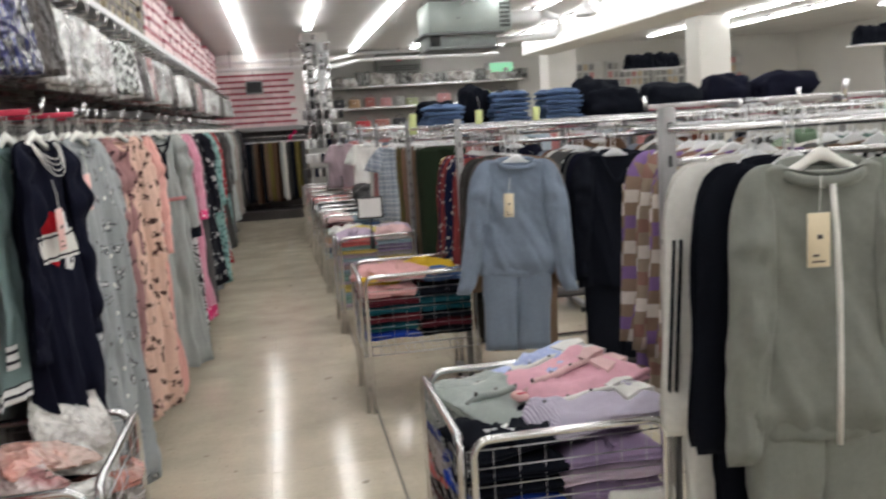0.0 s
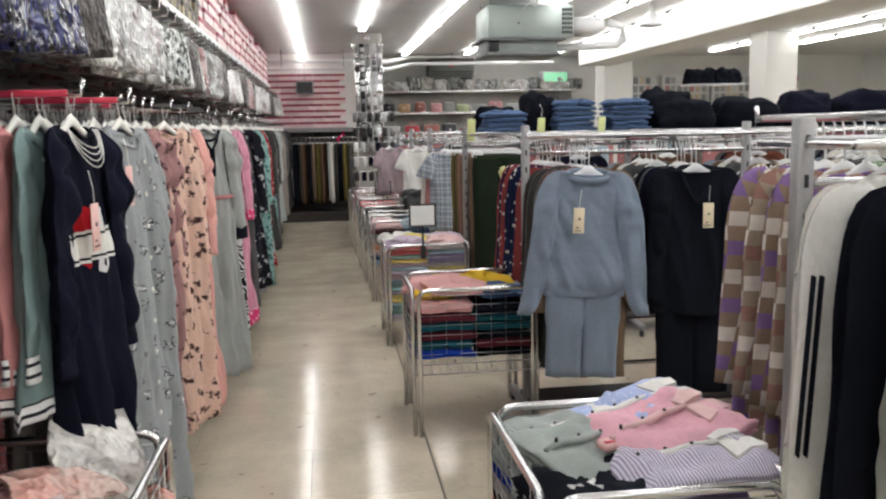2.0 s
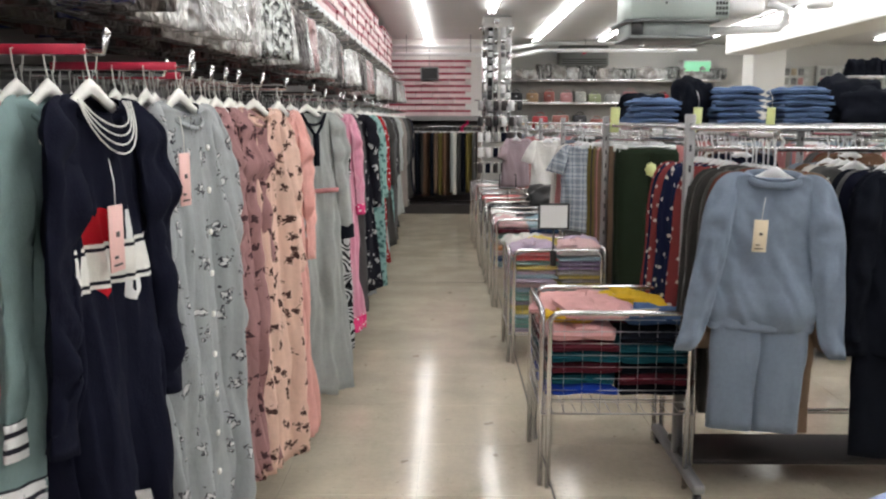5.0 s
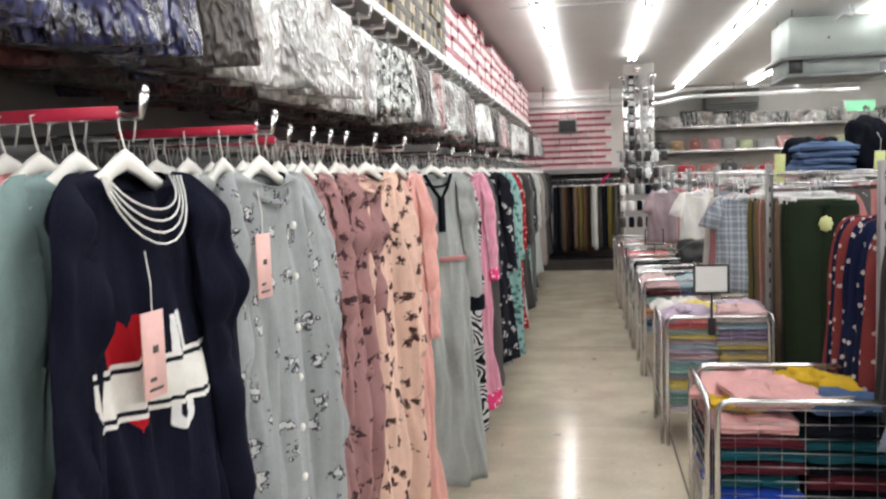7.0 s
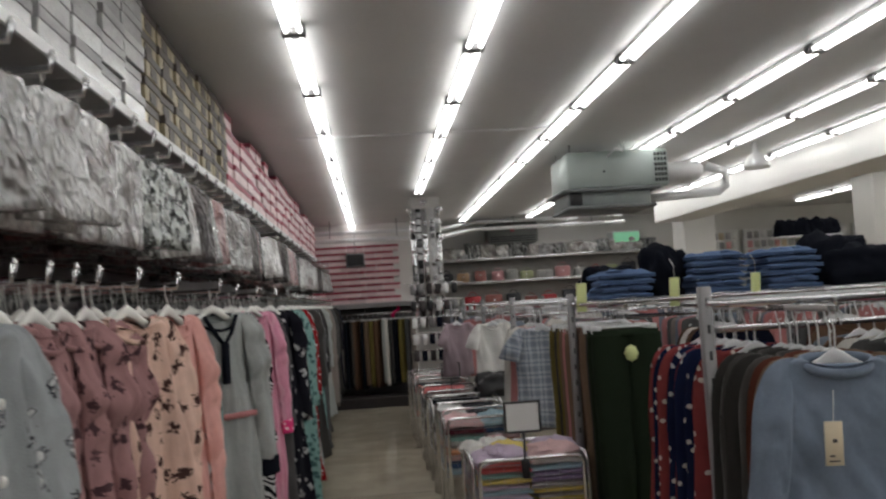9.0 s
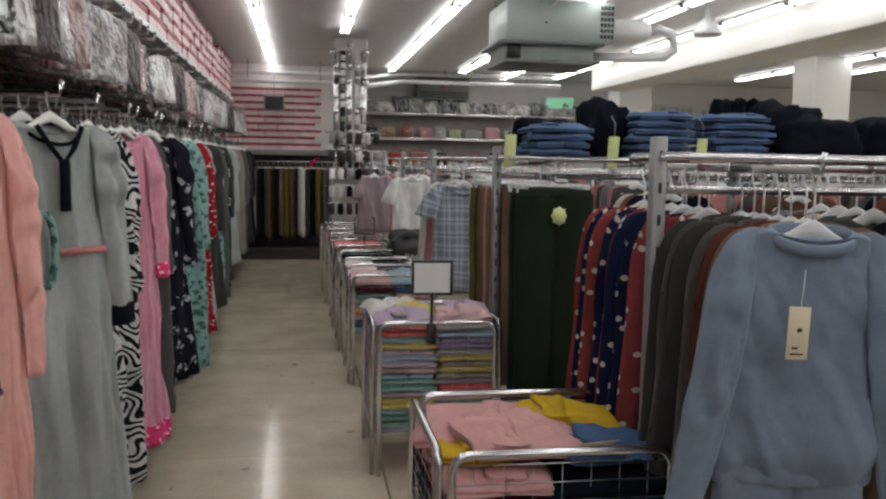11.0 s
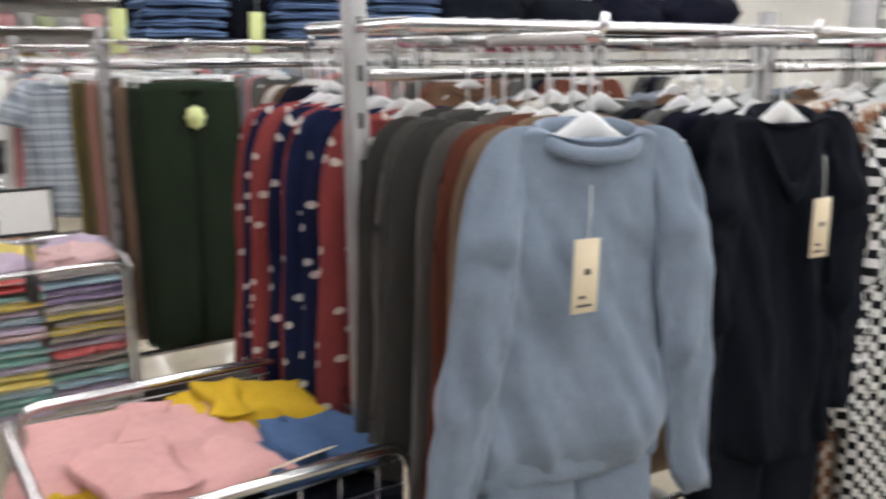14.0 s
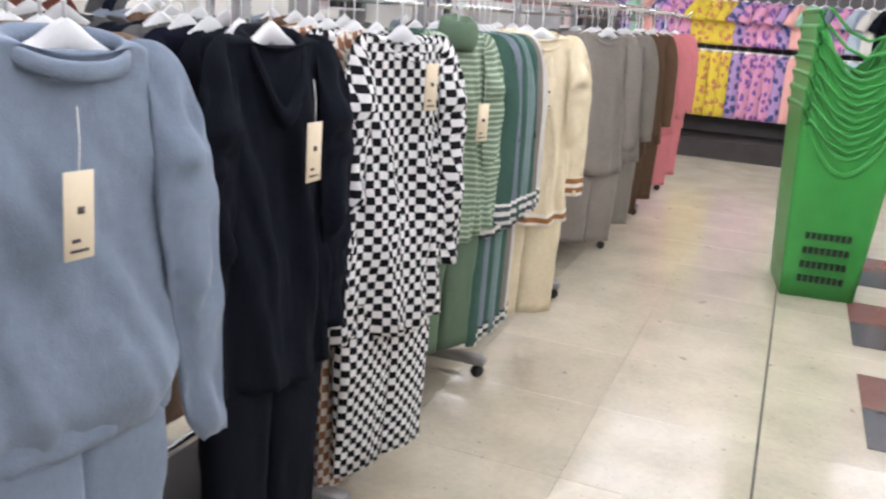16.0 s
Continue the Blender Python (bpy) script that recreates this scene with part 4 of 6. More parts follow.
# ---------------------------------------------------------------- high shelf with boxes
ws = thing("wall_shelf", pose(0, 0, 2.42), "long pale laminate shelf high on the wall, full of boxes", "wall shelf")
for q in range(14):
    part("board", boxed((WEST + 0.002, 0.5 + 1.18 * q, 0), (-0.04, 1.677 + 1.18 * q, 0.045), 0.004), SHELF, ws, "", False)
    part("edge_strip", boxed((-0.0395, 0.5 + 1.18 * q, 0.002), (-0.036, 1.677 + 1.18 * q, 0.043), 0.001), WHITE_METAL, ws, "", False)
for y in [1.0 + 1.2 * i for i in range(14)]:
    br = thing("shelf_bracket", pose(WEST, y, 2.42), "grey steel bracket under the high shelf", "shelf bracket", "shelf brackets")
    part("strut", tube(bmesh.new(), [(0.012, 0, -0.15), (0.2, 0, -0.008)], 0.004, 6), STEEL, br)
    part("plate", boxed((0.004, -0.012, -0.18), (0.012, 0.012, -0.004), 0.002), STEEL, br)

BOX_BODY = finish("box_body", boxed((-0.145, -0.14, 0), (0.145, 0.14, 0.092), 0.003), HANG_W, False)
BOX_LID = finish("lid", boxed((-0.149, -0.1425, 0.068), (0.149, 0.1425, 0.1075), 0.003), HANG_W, False)
BOX_END = finish("end_label", boxed((0.1445, -0.06, 0.008), (0.1475, 0.06, 0.062), 0.0), HANG_W, False)
B_PINK = surface("pink_box_card", (0.76, 0.6, 0.6), 0.5, var=0.08, island=0.1, bump=0.0)
B_LIDP = surface("dark_pink_box_lid", (0.33, 0.045, 0.075), 0.45, var=0.1, island=0.2, bump=0.0)
B_WHITE = surface("white_box_card", (0.45, 0.45, 0.44), 0.25, var=0.08, island=0.1, bump=0.3, coat=0.6, fine=24, dist=0.02)
B_LIDW = surface("grey_box_lid", (0.27, 0.26, 0.26), 0.4, var=0.2, island=0.2, bump=0.0)
B_TAN = surface("tan_box_card", (0.3, 0.25, 0.15), 0.5, var=0.15, island=0.15, bump=0.0)
B_LIDT = surface("brown_box_lid", (0.05, 0.038, 0.028), 0.5, var=0.2, island=0.2, bump=0.0)


def carton(m, body, lid, label, group):
    b = place("carton", BOX_BODY, None, m, body)
    tagged(b, label, "carton", group)
    place("lid", BOX_LID, b, None, lid)
    # Tan boxes get an added dark block for the dark lines between stacks.
    if label.startswith("tan"):
        place("end_label", BOX_END, b, None, B_LIDT, "dark block added for the lines between box stacks")
    return b


y = 1.2
while y < 16.9:
    kind = (B_WHITE, B_LIDW, "white glossy clothing box stacked on the high shelf") if y < 6.2 else \
           (B_TAN, B_LIDT, "tan clothing box with a dark lid on the high shelf") if y < 8.3 else (B_PINK, B_LIDP, "pale pink clothing box with a deep pink lid")
    n = 5 if y > 2 else 4
    if y > 8.2 and R.random() < 0.35:
        n = 4
    for j in range(n):
        carton(pose(-0.2 + R.uniform(-0.012, 0.012), y, 2.466 + j * 0.1085, 0, 0, R.uniform(-1.5, 1.5)), *kind, "boxes on the high shelf")
    y += 0.3

# ---------------------------------------------------------------- wire display bins
def display_bin(x0, y0, x1, y1, h, label, floor_z=0.34, group="wire display bins"):
    """A chrome bin on legs: round-cornered rails, double legs, wire sides and a wire floor."""
    root = thing("display_bin", pose(x0, y0, 0), label, "display bin", group)
    w, d = x1 - x0, y1 - y0
    rr = 0.045

    def hoop(name, p, q):
        p, q = Vector(p), Vector(q)
        along = (q - p).normalized()
        pts = [p + Vector((0, 0, 0.002)), p + Vector((0, 0, h - rr))]
        for i in range(1, 5):
            a = i * math.pi / 8
            pts.append(p + along * (rr * (1 - math.cos(a))) + Vector((0, 0, h - rr + rr * math.sin(a))))
        for i in range(0, 5):
            a = math.pi / 2 - i * math.pi / 8
            pts.append(q - along * (rr * (1 - math.cos(a))) + Vector((0, 0, h - rr + rr * math.sin(a))))
        pts.append(q + Vector((0, 0, 0.002)))
        part(name, tube(bmesh.new(), pts, 0.0125, 8), CHROME, root)

    hoop("front_hoop", (0.03, 0, 0), (w - 0.03, 0, 0))
    hoop("back_hoop", (0.03, d, 0), (w - 0.03, d, 0))
    hoop("side_hoop", (0, 0.03, 0), (0, d - 0.03, 0))
    hoop("side_hoop", (w, 0.03, 0), (w, d - 0.03, 0))

    def panel(p, q, z0, z1):
        bm = bmesh.new()
        p, q = Vector(p), Vector(q)
        n = max(3, round((q - p).length / 0.075))
        for i in range(n + 1):
            c = p.lerp(q, i / n)
            tube(bm, [c + Vector((0, 0, z0)), c + Vector((0, 0, z1))], 0.0011, 4)
        for i in range(9):
            z = z0 + (z1 - z0) * i / 8
            tube(bm, [p + Vector((0, 0, z)), q + Vector((0, 0, z))], 0.0019, 4)
        tagged(part("wire_panel", bm, WIRE, root), kind="stuff")

    e = 0.012
    panel((e, 0.004, 0), (w - e, 0.004, 0), floor_z, h - 0.03)
    panel((e, d - 0.004, 0), (w - e, d - 0.004, 0), floor_z, h - 0.03)
    panel((0.004, e, 0), (0.004, d - e, 0), floor_z, h - 0.03)
    panel((w - 0.004, e, 0), (w - 0.004, d - e, 0), floor_z, h - 0.03)
    bm = bmesh.new()
    for i in range(int(w / 0.05) + 1):
        tube(bm, [(min(w, i * 0.05), 0, floor_z), (min(w, i * 0.05), d, floor_z)], 0.002, 4)
    for i in range(4):
        tube(bm, [(0, d * i / 3, floor_z), (w, d * i / 3, floor_z)], 0.003, 4)
    tagged(part("wire_floor", bm, WIRE, root), kind="stuff")
    return root


def folded_bm(w, d, t, seed=0):
    """A folded garment: rounded front fold, layered edge, soft uneven top."""
    rr = random.Random(seed)
    ph = [rr.uniform(0, 6.28) for _ in range(5)]
    bm = bmesh.new()
    nx, ny = 14, 12
    top, bot = [], []
    for j in range(ny + 1):
        v = j / ny
        a, b = [], []
        for i in range(nx + 1):
            u = i / nx
            x, y = (u - 0.5) * w, (v - 0.5) * d
            edge = min(u, 1 - u) * nx / 1.6
            edge_y = min(v, 1 - v) * ny / 1.6
            f = min(1, edge) * min(1, edge_y)
            z = t * (0.5 + 0.4 * math.sqrt(f)) + t * 0.1 * math.sin(9 * u + ph[0] + 3 * v) * f
            cr = noise.noise(Vector((x * 11 + ph[0], y * 11 + ph[1], ph[2]))) + 0.6 * noise.noise(Vector((x * 26 + y * 14, y * 9 - x * 8, ph[3])))
            z += t * 0.42 * cr * f
            dx = 0.012 * math.sin(6 * v + ph[2]) * (1 if u > 0.5 else -1)
            a.append(bm.verts.new((x + dx, y + 0.01 * math.sin(5 * u + ph[3]), z)))
            b.append(bm.verts.new((x * 0.985 + dx, y * 0.985, t * 0.06 * (1 + math.sin(8 * u + ph[4])))))
        top.append(a)
        bot.append(b)
    for j in range(ny):
        for i in range(nx):
            bm.faces.new((top[j][i], top[j][i + 1], top[j + 1][i + 1], top[j + 1][i]))
            bm.faces.new((bot[j][i], bot[j + 1][i], bot[j + 1][i + 1], bot[j][i + 1]))
    def loop(g):
        return [g[0][i] for i in range(nx)] + [g[j][nx] for j in range(ny)] + [g[ny][i] for i in range(nx, 0, -1)] + [g[j][0] for j in range(ny, 0, -1)]

    lo, hi = loop(bot), loop(top)
    rings = [lo]
    for f, o in ((0.2, 0.007), (0.4, 0.004), (0.5, -0.009), (0.6, 0.004), (0.82, 0.008)):
        ring = []
        for a, b in zip(lo, hi):
            p = a.co.lerp(b.co, f)
            out = Vector((p.x / w, p.y / d, 0))
            ring.append(bm.verts.new(p + out.normalized() * o))
        rings.append(ring)
    rings.append(hi)
    for u, v in zip(rings, rings[1:]):
        for q in range(len(u)):
            k = (q + 1) % len(u)
            bm.faces.new((u[q], u[k], v[k], v[q]))
    lay = bm.loops.layers.uv.verify()
    for f in bm.faces:
        for lp in f.loops:
            lp[lay].uv = (lp.vert.co.x, lp.vert.co.y)
    return bm


FOLDS = {}


def sleeve_fold(w, d, t, v):
    """A sleeve folded across the top of a folded garment."""
    key = (round(w, 2), round(d, 2), round(t, 3), v, "sleeve")
    if key not in FOLDS:
        bm = folded_bm(w * 0.26, d * 0.86, t * 0.35, v)
        bmesh.ops.translate(bm, vec=(-w * 0.2 + v * w * 0.14, 0, t * 0.78), verts=bm.verts)
        FOLDS[key] = finish("folded_sleeve", bm, HANG_W)
    return FOLDS[key]


def folded(m, mat, w, d, t, label, category="folded clothes", group="", seed=0, top=True):
    key = (round(w, 2), round(d, 2), round(t, 3), seed % 4)
    if key not in FOLDS:
        FOLDS[key] = finish("folded", folded_bm(w, d, t, seed % 4), HANG_W)
    ob = place("folded_garment", FOLDS[key], None, m, mat)
    if top:
        place("folded_sleeve", sleeve_fold(w, d, t, seed % 3), ob, None, mat)
    return tagged(ob, label, category, group)


C = {
    "blush": cloth("blush_jersey", (0.68, 0.38, 0.37)), "mustard": cloth("mustard_jersey", (0.62, 0.4, 0.03)),
    "denimblue": cloth("steel_blue_jersey", (0.07, 0.12, 0.24)), "wine": cloth("wine_jersey", (0.1, 0.02, 0.03)),
    "petrol": cloth("petrol_jersey", (0.015, 0.09, 0.12)), "royal": cloth("royal_blue_jersey", (0.02, 0.06, 0.4)),
    "ink": INKY, "lilac": cloth("lilac_jersey", (0.58, 0.48, 0.6)), "shell": cloth("shell_pink_jersey", (0.75, 0.52, 0.52)),
    "white": WHITEC, "lemon": cloth("lemon_jersey", (0.75, 0.62, 0.2)), "coral": cloth("coral_jersey", (0.78, 0.2, 0.2)),
    "sky": cloth("sky_jersey", (0.38, 0.52, 0.6)), "orange": cloth("apricot_jersey", (0.72, 0.36, 0.2)),
    "aqua": cloth("aqua_jersey", (0.3, 0.5, 0.45)), "violet": cloth("violet_jersey", (0.34, 0.26, 0.42)),
    "greige": cloth("greige_jersey", (0.42, 0.38, 0.36)), "greystripe": cloth("grey_striped_shirting", (0.5, 0.54, 0.52), "stripe", (0.2, 0.23, 0.22), 0.007, None, 0.4),
    "greyshirt": cloth("grey_green_shirting", (0.36, 0.4, 0.38)), "blueshirt": cloth("pale_blue_shirting", (0.42, 0.5, 0.75), "dots", (0.6, 0.65, 0.8), 0.02, None, 0.2),
    "pinkshirt": cloth("pink_shirting", (0.75, 0.42, 0.5)), "lilacstripe": cloth("lilac_striped_shirting", (0.62, 0.58, 0.68), "stripe", (0.28, 0.25, 0.36), 0.009, None, 0.4),
}


def pile(x, y, z, names, w, d, t, group, seed=0, turn=0):
    """A pile of folded clothes, bottom first."""
    for i, n in enumerate(names):
        folded(pose(x + R.uniform(-0.008, 0.008), y + R.uniform(-0.008, 0.008), z + i * t * 0.93, 0, 0, turn + R.uniform(-2.5, 2.5)), C[n], w, d, t,
               f"{n} folded top in a pile in the wire bin", group=group, seed=seed + i, top=i == len(names) - 1)
    return z + len(names) * t * 0.93


# shirts with pointed collars laid on top of a pile
def shirt_flat(m, mat, white, label, seed, crest=False):
    """A folded shirt: lumpy body, open pointed collar, wavy button strip."""
    root = thing("folded_shirt", m, label, "folded shirt", "folded shirts")
    body = folded_bm(0.38, 0.29, 0.062, seed)
    for v in body.verts:
        if v.co.z > 0.02:
            v.co.z += 0.022 * noise.noise(Vector((v.co.x * 6 + seed, v.co.y * 9, seed * 3.0))) + 0.012 * abs(noise.noise(Vector((v.co.x * 9 + v.co.y * 14, seed, 1.0))))
    part("body", body, mat, root)
    bm = bmesh.new()
    for s in (-1, 1):
        rim = ((0.075, s * 0.006, 0.068), (0.12, s * 0.01, 0.076), (0.16, s * 0.022, 0.07), (0.175, s * 0.075, 0.064), (0.12, s * 0.085, 0.07), (0.07, s * 0.1, 0.06))
        v = [bm.verts.new(p) for p in rim]
        u = [bm.verts.new((q.co.x, q.co.y, q.co.z - 0.012)) for q in v]
        bm.faces.new(v if s > 0 else v[::-1])
        bm.faces.new(u[::-1] if s > 0 else u)
        for i in range(6):
            bm.faces.new((v[i], u[i], u[(i + 1) % 6], v[(i + 1) % 6]))
    bmesh.ops.recalc_face_normals(bm, faces=bm.faces)
    part("collar", bm, white, root, "pale pointed collar", False)
    part("placket", tube(bmesh.new(), [(-0.175, 0.002, 0.044), (-0.12, 0.012, 0.056), (-0.06, -0.004, 0.06), (0.0, 0.01, 0.06), (0.08, 0.0, 0.064)], [0.008, 0.012, 0.013, 0.012, 0.008], 6), white, root)
    for i in range(3):
        part("button", tube(bmesh.new(), [(-0.14 + 0.075 * i, 0.006, 0.062), (-0.14 + 0.075 * i, 0.006, 0.0735)], 0.0045, 8), INK, root)
    if crest:
        part("crest", boxed((-0.05, -0.085, 0.052), (-0.005, -0.04, 0.074), 0.006), PINK_CARD, root, "small pink and white crest")
        part("crest_bar", boxed((-0.044, -0.078, 0.0745), (-0.012, -0.066, 0.077), 0.001), RED_PLASTIC, root, "red bar on the crest")
    return root


display_bin(1.4, 2.5, 2.0, 3.17, 0.785, "chrome wire display bin full of folded shirts")
pile(1.55, 2.66, 0.35, ["royal", "ink", "royal", "ink", "royal", "ink", "ink"], 0.27, 0.3, 0.055, "clothes in the shirt bin")
pile(1.55, 3.0, 0.35, ["wine", "ink", "coral", "ink", "greige", "royal", "greyshirt"], 0.27, 0.3, 0.052, "clothes in the shirt bin", 2)
pile(1.84, 2.68, 0.35, ["white", "violet", "pinkshirt", "greige", "violet", "lilac", "violet"], 0.28, 0.3, 0.055, "clothes in the shirt bin", 1)
pile(1.84, 3.0, 0.35, ["shell", "violet", "coral", "greige", "lilac", "blueshirt", "violet"], 0.28, 0.3, 0.055, "clothes in the shirt bin", 3)
shirt_flat(pose(1.62, 3.0, 0.725, 4, -3, 14), C["greystripe"], WHITEC, "grey striped shirt with a white collar", 1)
shirt_flat(pose(1.63, 2.85, 0.74, 5, 3, 24), C["greyshirt"], C["greyshirt"], "grey-green polo shirt with a small red crest", 2, True)
folded(pose(1.57, 2.66, 0.72, 0, -3, 12), INKY, 0.3, 0.26, 0.05, "black folded polo shirt with a pale emblem", "folded shirt")
folded(pose(1.53, 2.6, 0.768, 8, 0, 30), PAPER, 0.05, 0.03, 0.005, "small pale emblem card on the black shirt", "emblem", top=False)
shirt_flat(pose(1.81, 3.03, 0.765, 2, -9, 14), C["blueshirt"], WHITEC, "pale blue dotted shirt with a white collar", 3)
shirt_flat(pose(1.83, 2.88, 0.775, 3, -7, 20), C["pinkshirt"], C["shell"], "pink shirt with dark buttons", 0)
shirt_flat(pose(1.83, 2.7, 0.745, -2, -4, 8), C["lilacstripe"], WHITEC, "lilac striped shirt with a white collar", 1)
folded(pose(1.9, 2.515, 0.5, 90, 0, 0), WHITEC, 0.16, 0.16, 0.03, "white round printed package pressed against the wires", "package", top=False)

display_bin(1.36, 5.1, 2.02, 5.69, 0.785, "chrome wire display bin with bright folded tops")
pile(1.53, 5.24, 0.42, ["royal", "petrol", "wine", "petrol", "wine", "blush"], 0.3, 0.26, 0.052, "clothes in the bright bin")
pile(1.53, 5.53, 0.42, ["royal", "ink", "petrol", "ink", "wine", "blush"], 0.3, 0.27, 0.052, "clothes in the bright bin", 1)
pile(1.85, 5.24, 0.42, ["ink", "wine", "ink", "petrol", "petrol", "ink"], 0.3, 0.26, 0.05, "clothes in the bright bin", 2)
pile(1.85, 5.53, 0.42, ["ink", "ink", "wine", "ink", "petrol", "wine"], 0.3, 0.27, 0.05, "clothes in the bright bin", 3)
folded(pose(1.5, 5.36, 0.715, 0, 3, -12), C["mustard"], 0.22, 0.3, 0.045, "mustard folded top under a pink one", seed=1)
folded(pose(1.56, 5.44, 0.745, 4, -2, -14), C["blush"], 0.4, 0.3, 0.045, "blush pink ribbed top spread over the bin", seed=2)
folded(pose(1.62, 5.28, 0.75, 6, 4, 8), C["blush"], 0.34, 0.22, 0.045, "blush pink ribbed top, loosely folded", seed=0)
folded(pose(1.83, 5.5, 0.735, 4, 3, -8), C["mustard"], 0.3, 0.2, 0.06, "mustard yellow ribbed top folded flat", seed=3)
folded(pose(1.86, 5.28, 0.725, 3, 2, 6), C["denimblue"], 0.3, 0.24, 0.045, "steel blue folded top with a card tag", seed=1)
tag = thing("price_tag", pose(1.86, 5.17, 0.785, 62, 0, 10) @ pose(0, 0, 0, 0, 90, 0), "cream price tag lying on the blue top", "price tag")
part("card", tag_bm(), CARD, tag)


def sign_holder(x, y, z, label):
    root = thing("price_sign", pose(x, y, z), label, "price sign", "price signs")
    bm = bmesh.new()
    box(bm, (-0.1, -0.008, 0.14), (-0.088, 0.008, 0.31), 0.003)
    box(bm, (0.088, -0.008, 0.14), (0.1, 0.008, 0.31), 0.003)
    box(bm, (-0.088, -0.008, 0.298), (0.088, 0.008, 0.31), 0.003)
    box(bm, (-0.088, -0.008, 0.14), (0.088, 0.008, 0.152), 0.003)
    part("frame", bm, BLACK, root, "black plastic frame")
    part("sheet", boxed((-0.088, -0.003, 0.152), (0.088, 0.004, 0.298)), PAPER, root, "blank white sheet", False)
    part("stem", tube(bmesh.new(), [(0, 0, -0.08), (0, 0, 0.145)], 0.007, 8), BLACK, root)
    part("clamp", boxed((-0.02, -0.02, -0.1), (0.02, 0.02, 0.0), 0.005), BLACK, root)
    return root


display_bin(1.35, 7.08, 1.98, 7.7, 0.76, "chrome wire display bin with two tall piles of pastel tops", 0.2)
PASTEL = [R.choice(("lilac", "orange", "shell", "sky", "aqua", "orange", "lemon", "blush", "lilac", "shell", "sky", "greige")) for _ in range(14)] + ["lemon", "aqua", "coral", "coral"]
PASTEL2 = [R.choice(("lemon", "violet", "aqua", "coral", "greige", "greige", "violet", "lilac", "greige", "sky")) for _ in range(18)]
pile(1.52, 7.24, 0.21, PASTEL, 0.28, 0.27, 0.032, "pastel pile")
pile(1.82, 7.24, 0.21, PASTEL2, 0.28, 0.27, 0.032, "pastel pile", 2)
pile(1.52, 7.54, 0.21, ["lemon", "shell", "sky", "lilac", "orange", "greige", "shell", "lilac", "white", "lilac"], 0.28, 0.27, 0.056, "pastel pile", 1)
pile(1.82, 7.54, 0.21, ["greige", "violet", "lilac", "greige", "shell", "aqua", "greige", "lilac", "greige", "lilac"], 0.28, 0.27, 0.056, "pastel pile", 3)
for (x, y, n, t_) in ((1.5, 7.22, "lilac", 10), (1.55, 7.36, "lemon", -14), (1.48, 7.5, "white", 8), (1.8, 7.24, "shell", 6), (1.84, 7.4, "lilac", -18)):
    folded(pose(x, y, 0.745, 4, -6, t_), C[n], 0.27, 0.2, 0.06, f"{n} top folded loosely on the pile", group="tops on the pastel piles", seed=t_)
sign_holder(1.63, 7.07, 0.76, "white price sheet in a black frame clamped to the bin")

for i, (y, names) in enumerate(((8.85, ["sky", "denimblue", "shell", "orange", "greige", "aqua", "wine", "shell"]), (9.9, ["ink", "greige", "white", "ink", "wine", "greige", "white"]),
                                (10.95, ["ink", "wine", "ink", "greige", "ink", "ink"]), (12.3, ["coral", "ink", "wine", "ink", "greige", "coral"]), (13.2, ["ink", "greige", "ink", "wine", "ink"]))):
    x0 = 1.33 - 0.02 * i
    display_bin(x0, y, x0 + 0.6, y + 0.6, 0.76, "chrome wire display bin of folded clothes farther along the aisle")
    for sx in (0.16, 0.45):
        for sy in (0.15, 0.44):
            top = pile(x0 + sx, y + sy, 0.35, names[::1 if sx < 0.3 else -1], 0.27, 0.27, 0.052, "clothes in far bins", i)
sign_holder(1.62, 11.5, 0.68, "small white price sheet in a black frame above a far bin")

# bin of packaged clothes against the dresses
display_bin(-0.12, 2.5, 0.48, 3.13, 0.785, "chrome wire display bin full of bagged printed clothes")
W_PRINT = film_wrap("wrap_pink_white", (0.66, 0.52, 0.5), (0.42, 0.16, 0.16), 9, 9, 0.4, 0.6, 0.6, 0.5)
W_CLEAR = film_wrap("wrap_clear_grey", (0.62, 0.6, 0.57), (0.36, 0.33, 0.31), 7, 7, 0.4, 0.6, 0.65, 0.5)
W_PEACH = film_wrap("wrap_peach", (0.75, 0.32, 0.26), (0.6, 0.42, 0.36), 6, 6, 0.42, 0.62, 0.7, 0.4)
for i in range(34):
    layer = i // 6
    m = pose(-0.02 + 0.19 * (i % 3) + R.uniform(-0.02, 0.02), 2.66 + 0.3 * ((i // 3) % 2) + R.uniform(-0.02, 0.02), 0.36 + 0.062 * layer, R.uniform(-7, 7), R.uniform(-9, 9), R.uniform(-50, 50))
    folded(m, R.choice((W_PRINT, W_CLEAR, W_CLEAR, W_PEACH)), 0.24, 0.19, 0.05, "printed clothes packed flat in a shiny clear bag", "bagged clothes", "bags in the bin", i, False)
folded(pose(0.33, 2.95, 0.79, 46, 14, 40), W_CLEAR, 0.22, 0.27, 0.022, "clear bag of grey clothes propped up in the bin", "bagged clothes", "bags in the bin", 1, False)
folded(pose(0.28, 2.82, 0.77, 30, 10, 55), W_PEACH, 0.28, 0.12, 0.022, "peach clothes in a shiny clear bag", "bagged clothes", "bags in the bin", 2, False)
folded(pose(0.2, 2.68, 0.755, 22, -3, 42), W_PRINT, 0.26, 0.2, 0.022, "pink and white clothes in a shiny clear bag", "bagged clothes", "bags in the bin", 3, False)


# ---------------------------------------------------------------- rows of garment racks
SIZES = cloth("pink_marked_strip", (0.55, 0.53, 0.52), "print", (0.45, 0.12, 0.17), 0.02, None, 0.3)
TOP = 1.565


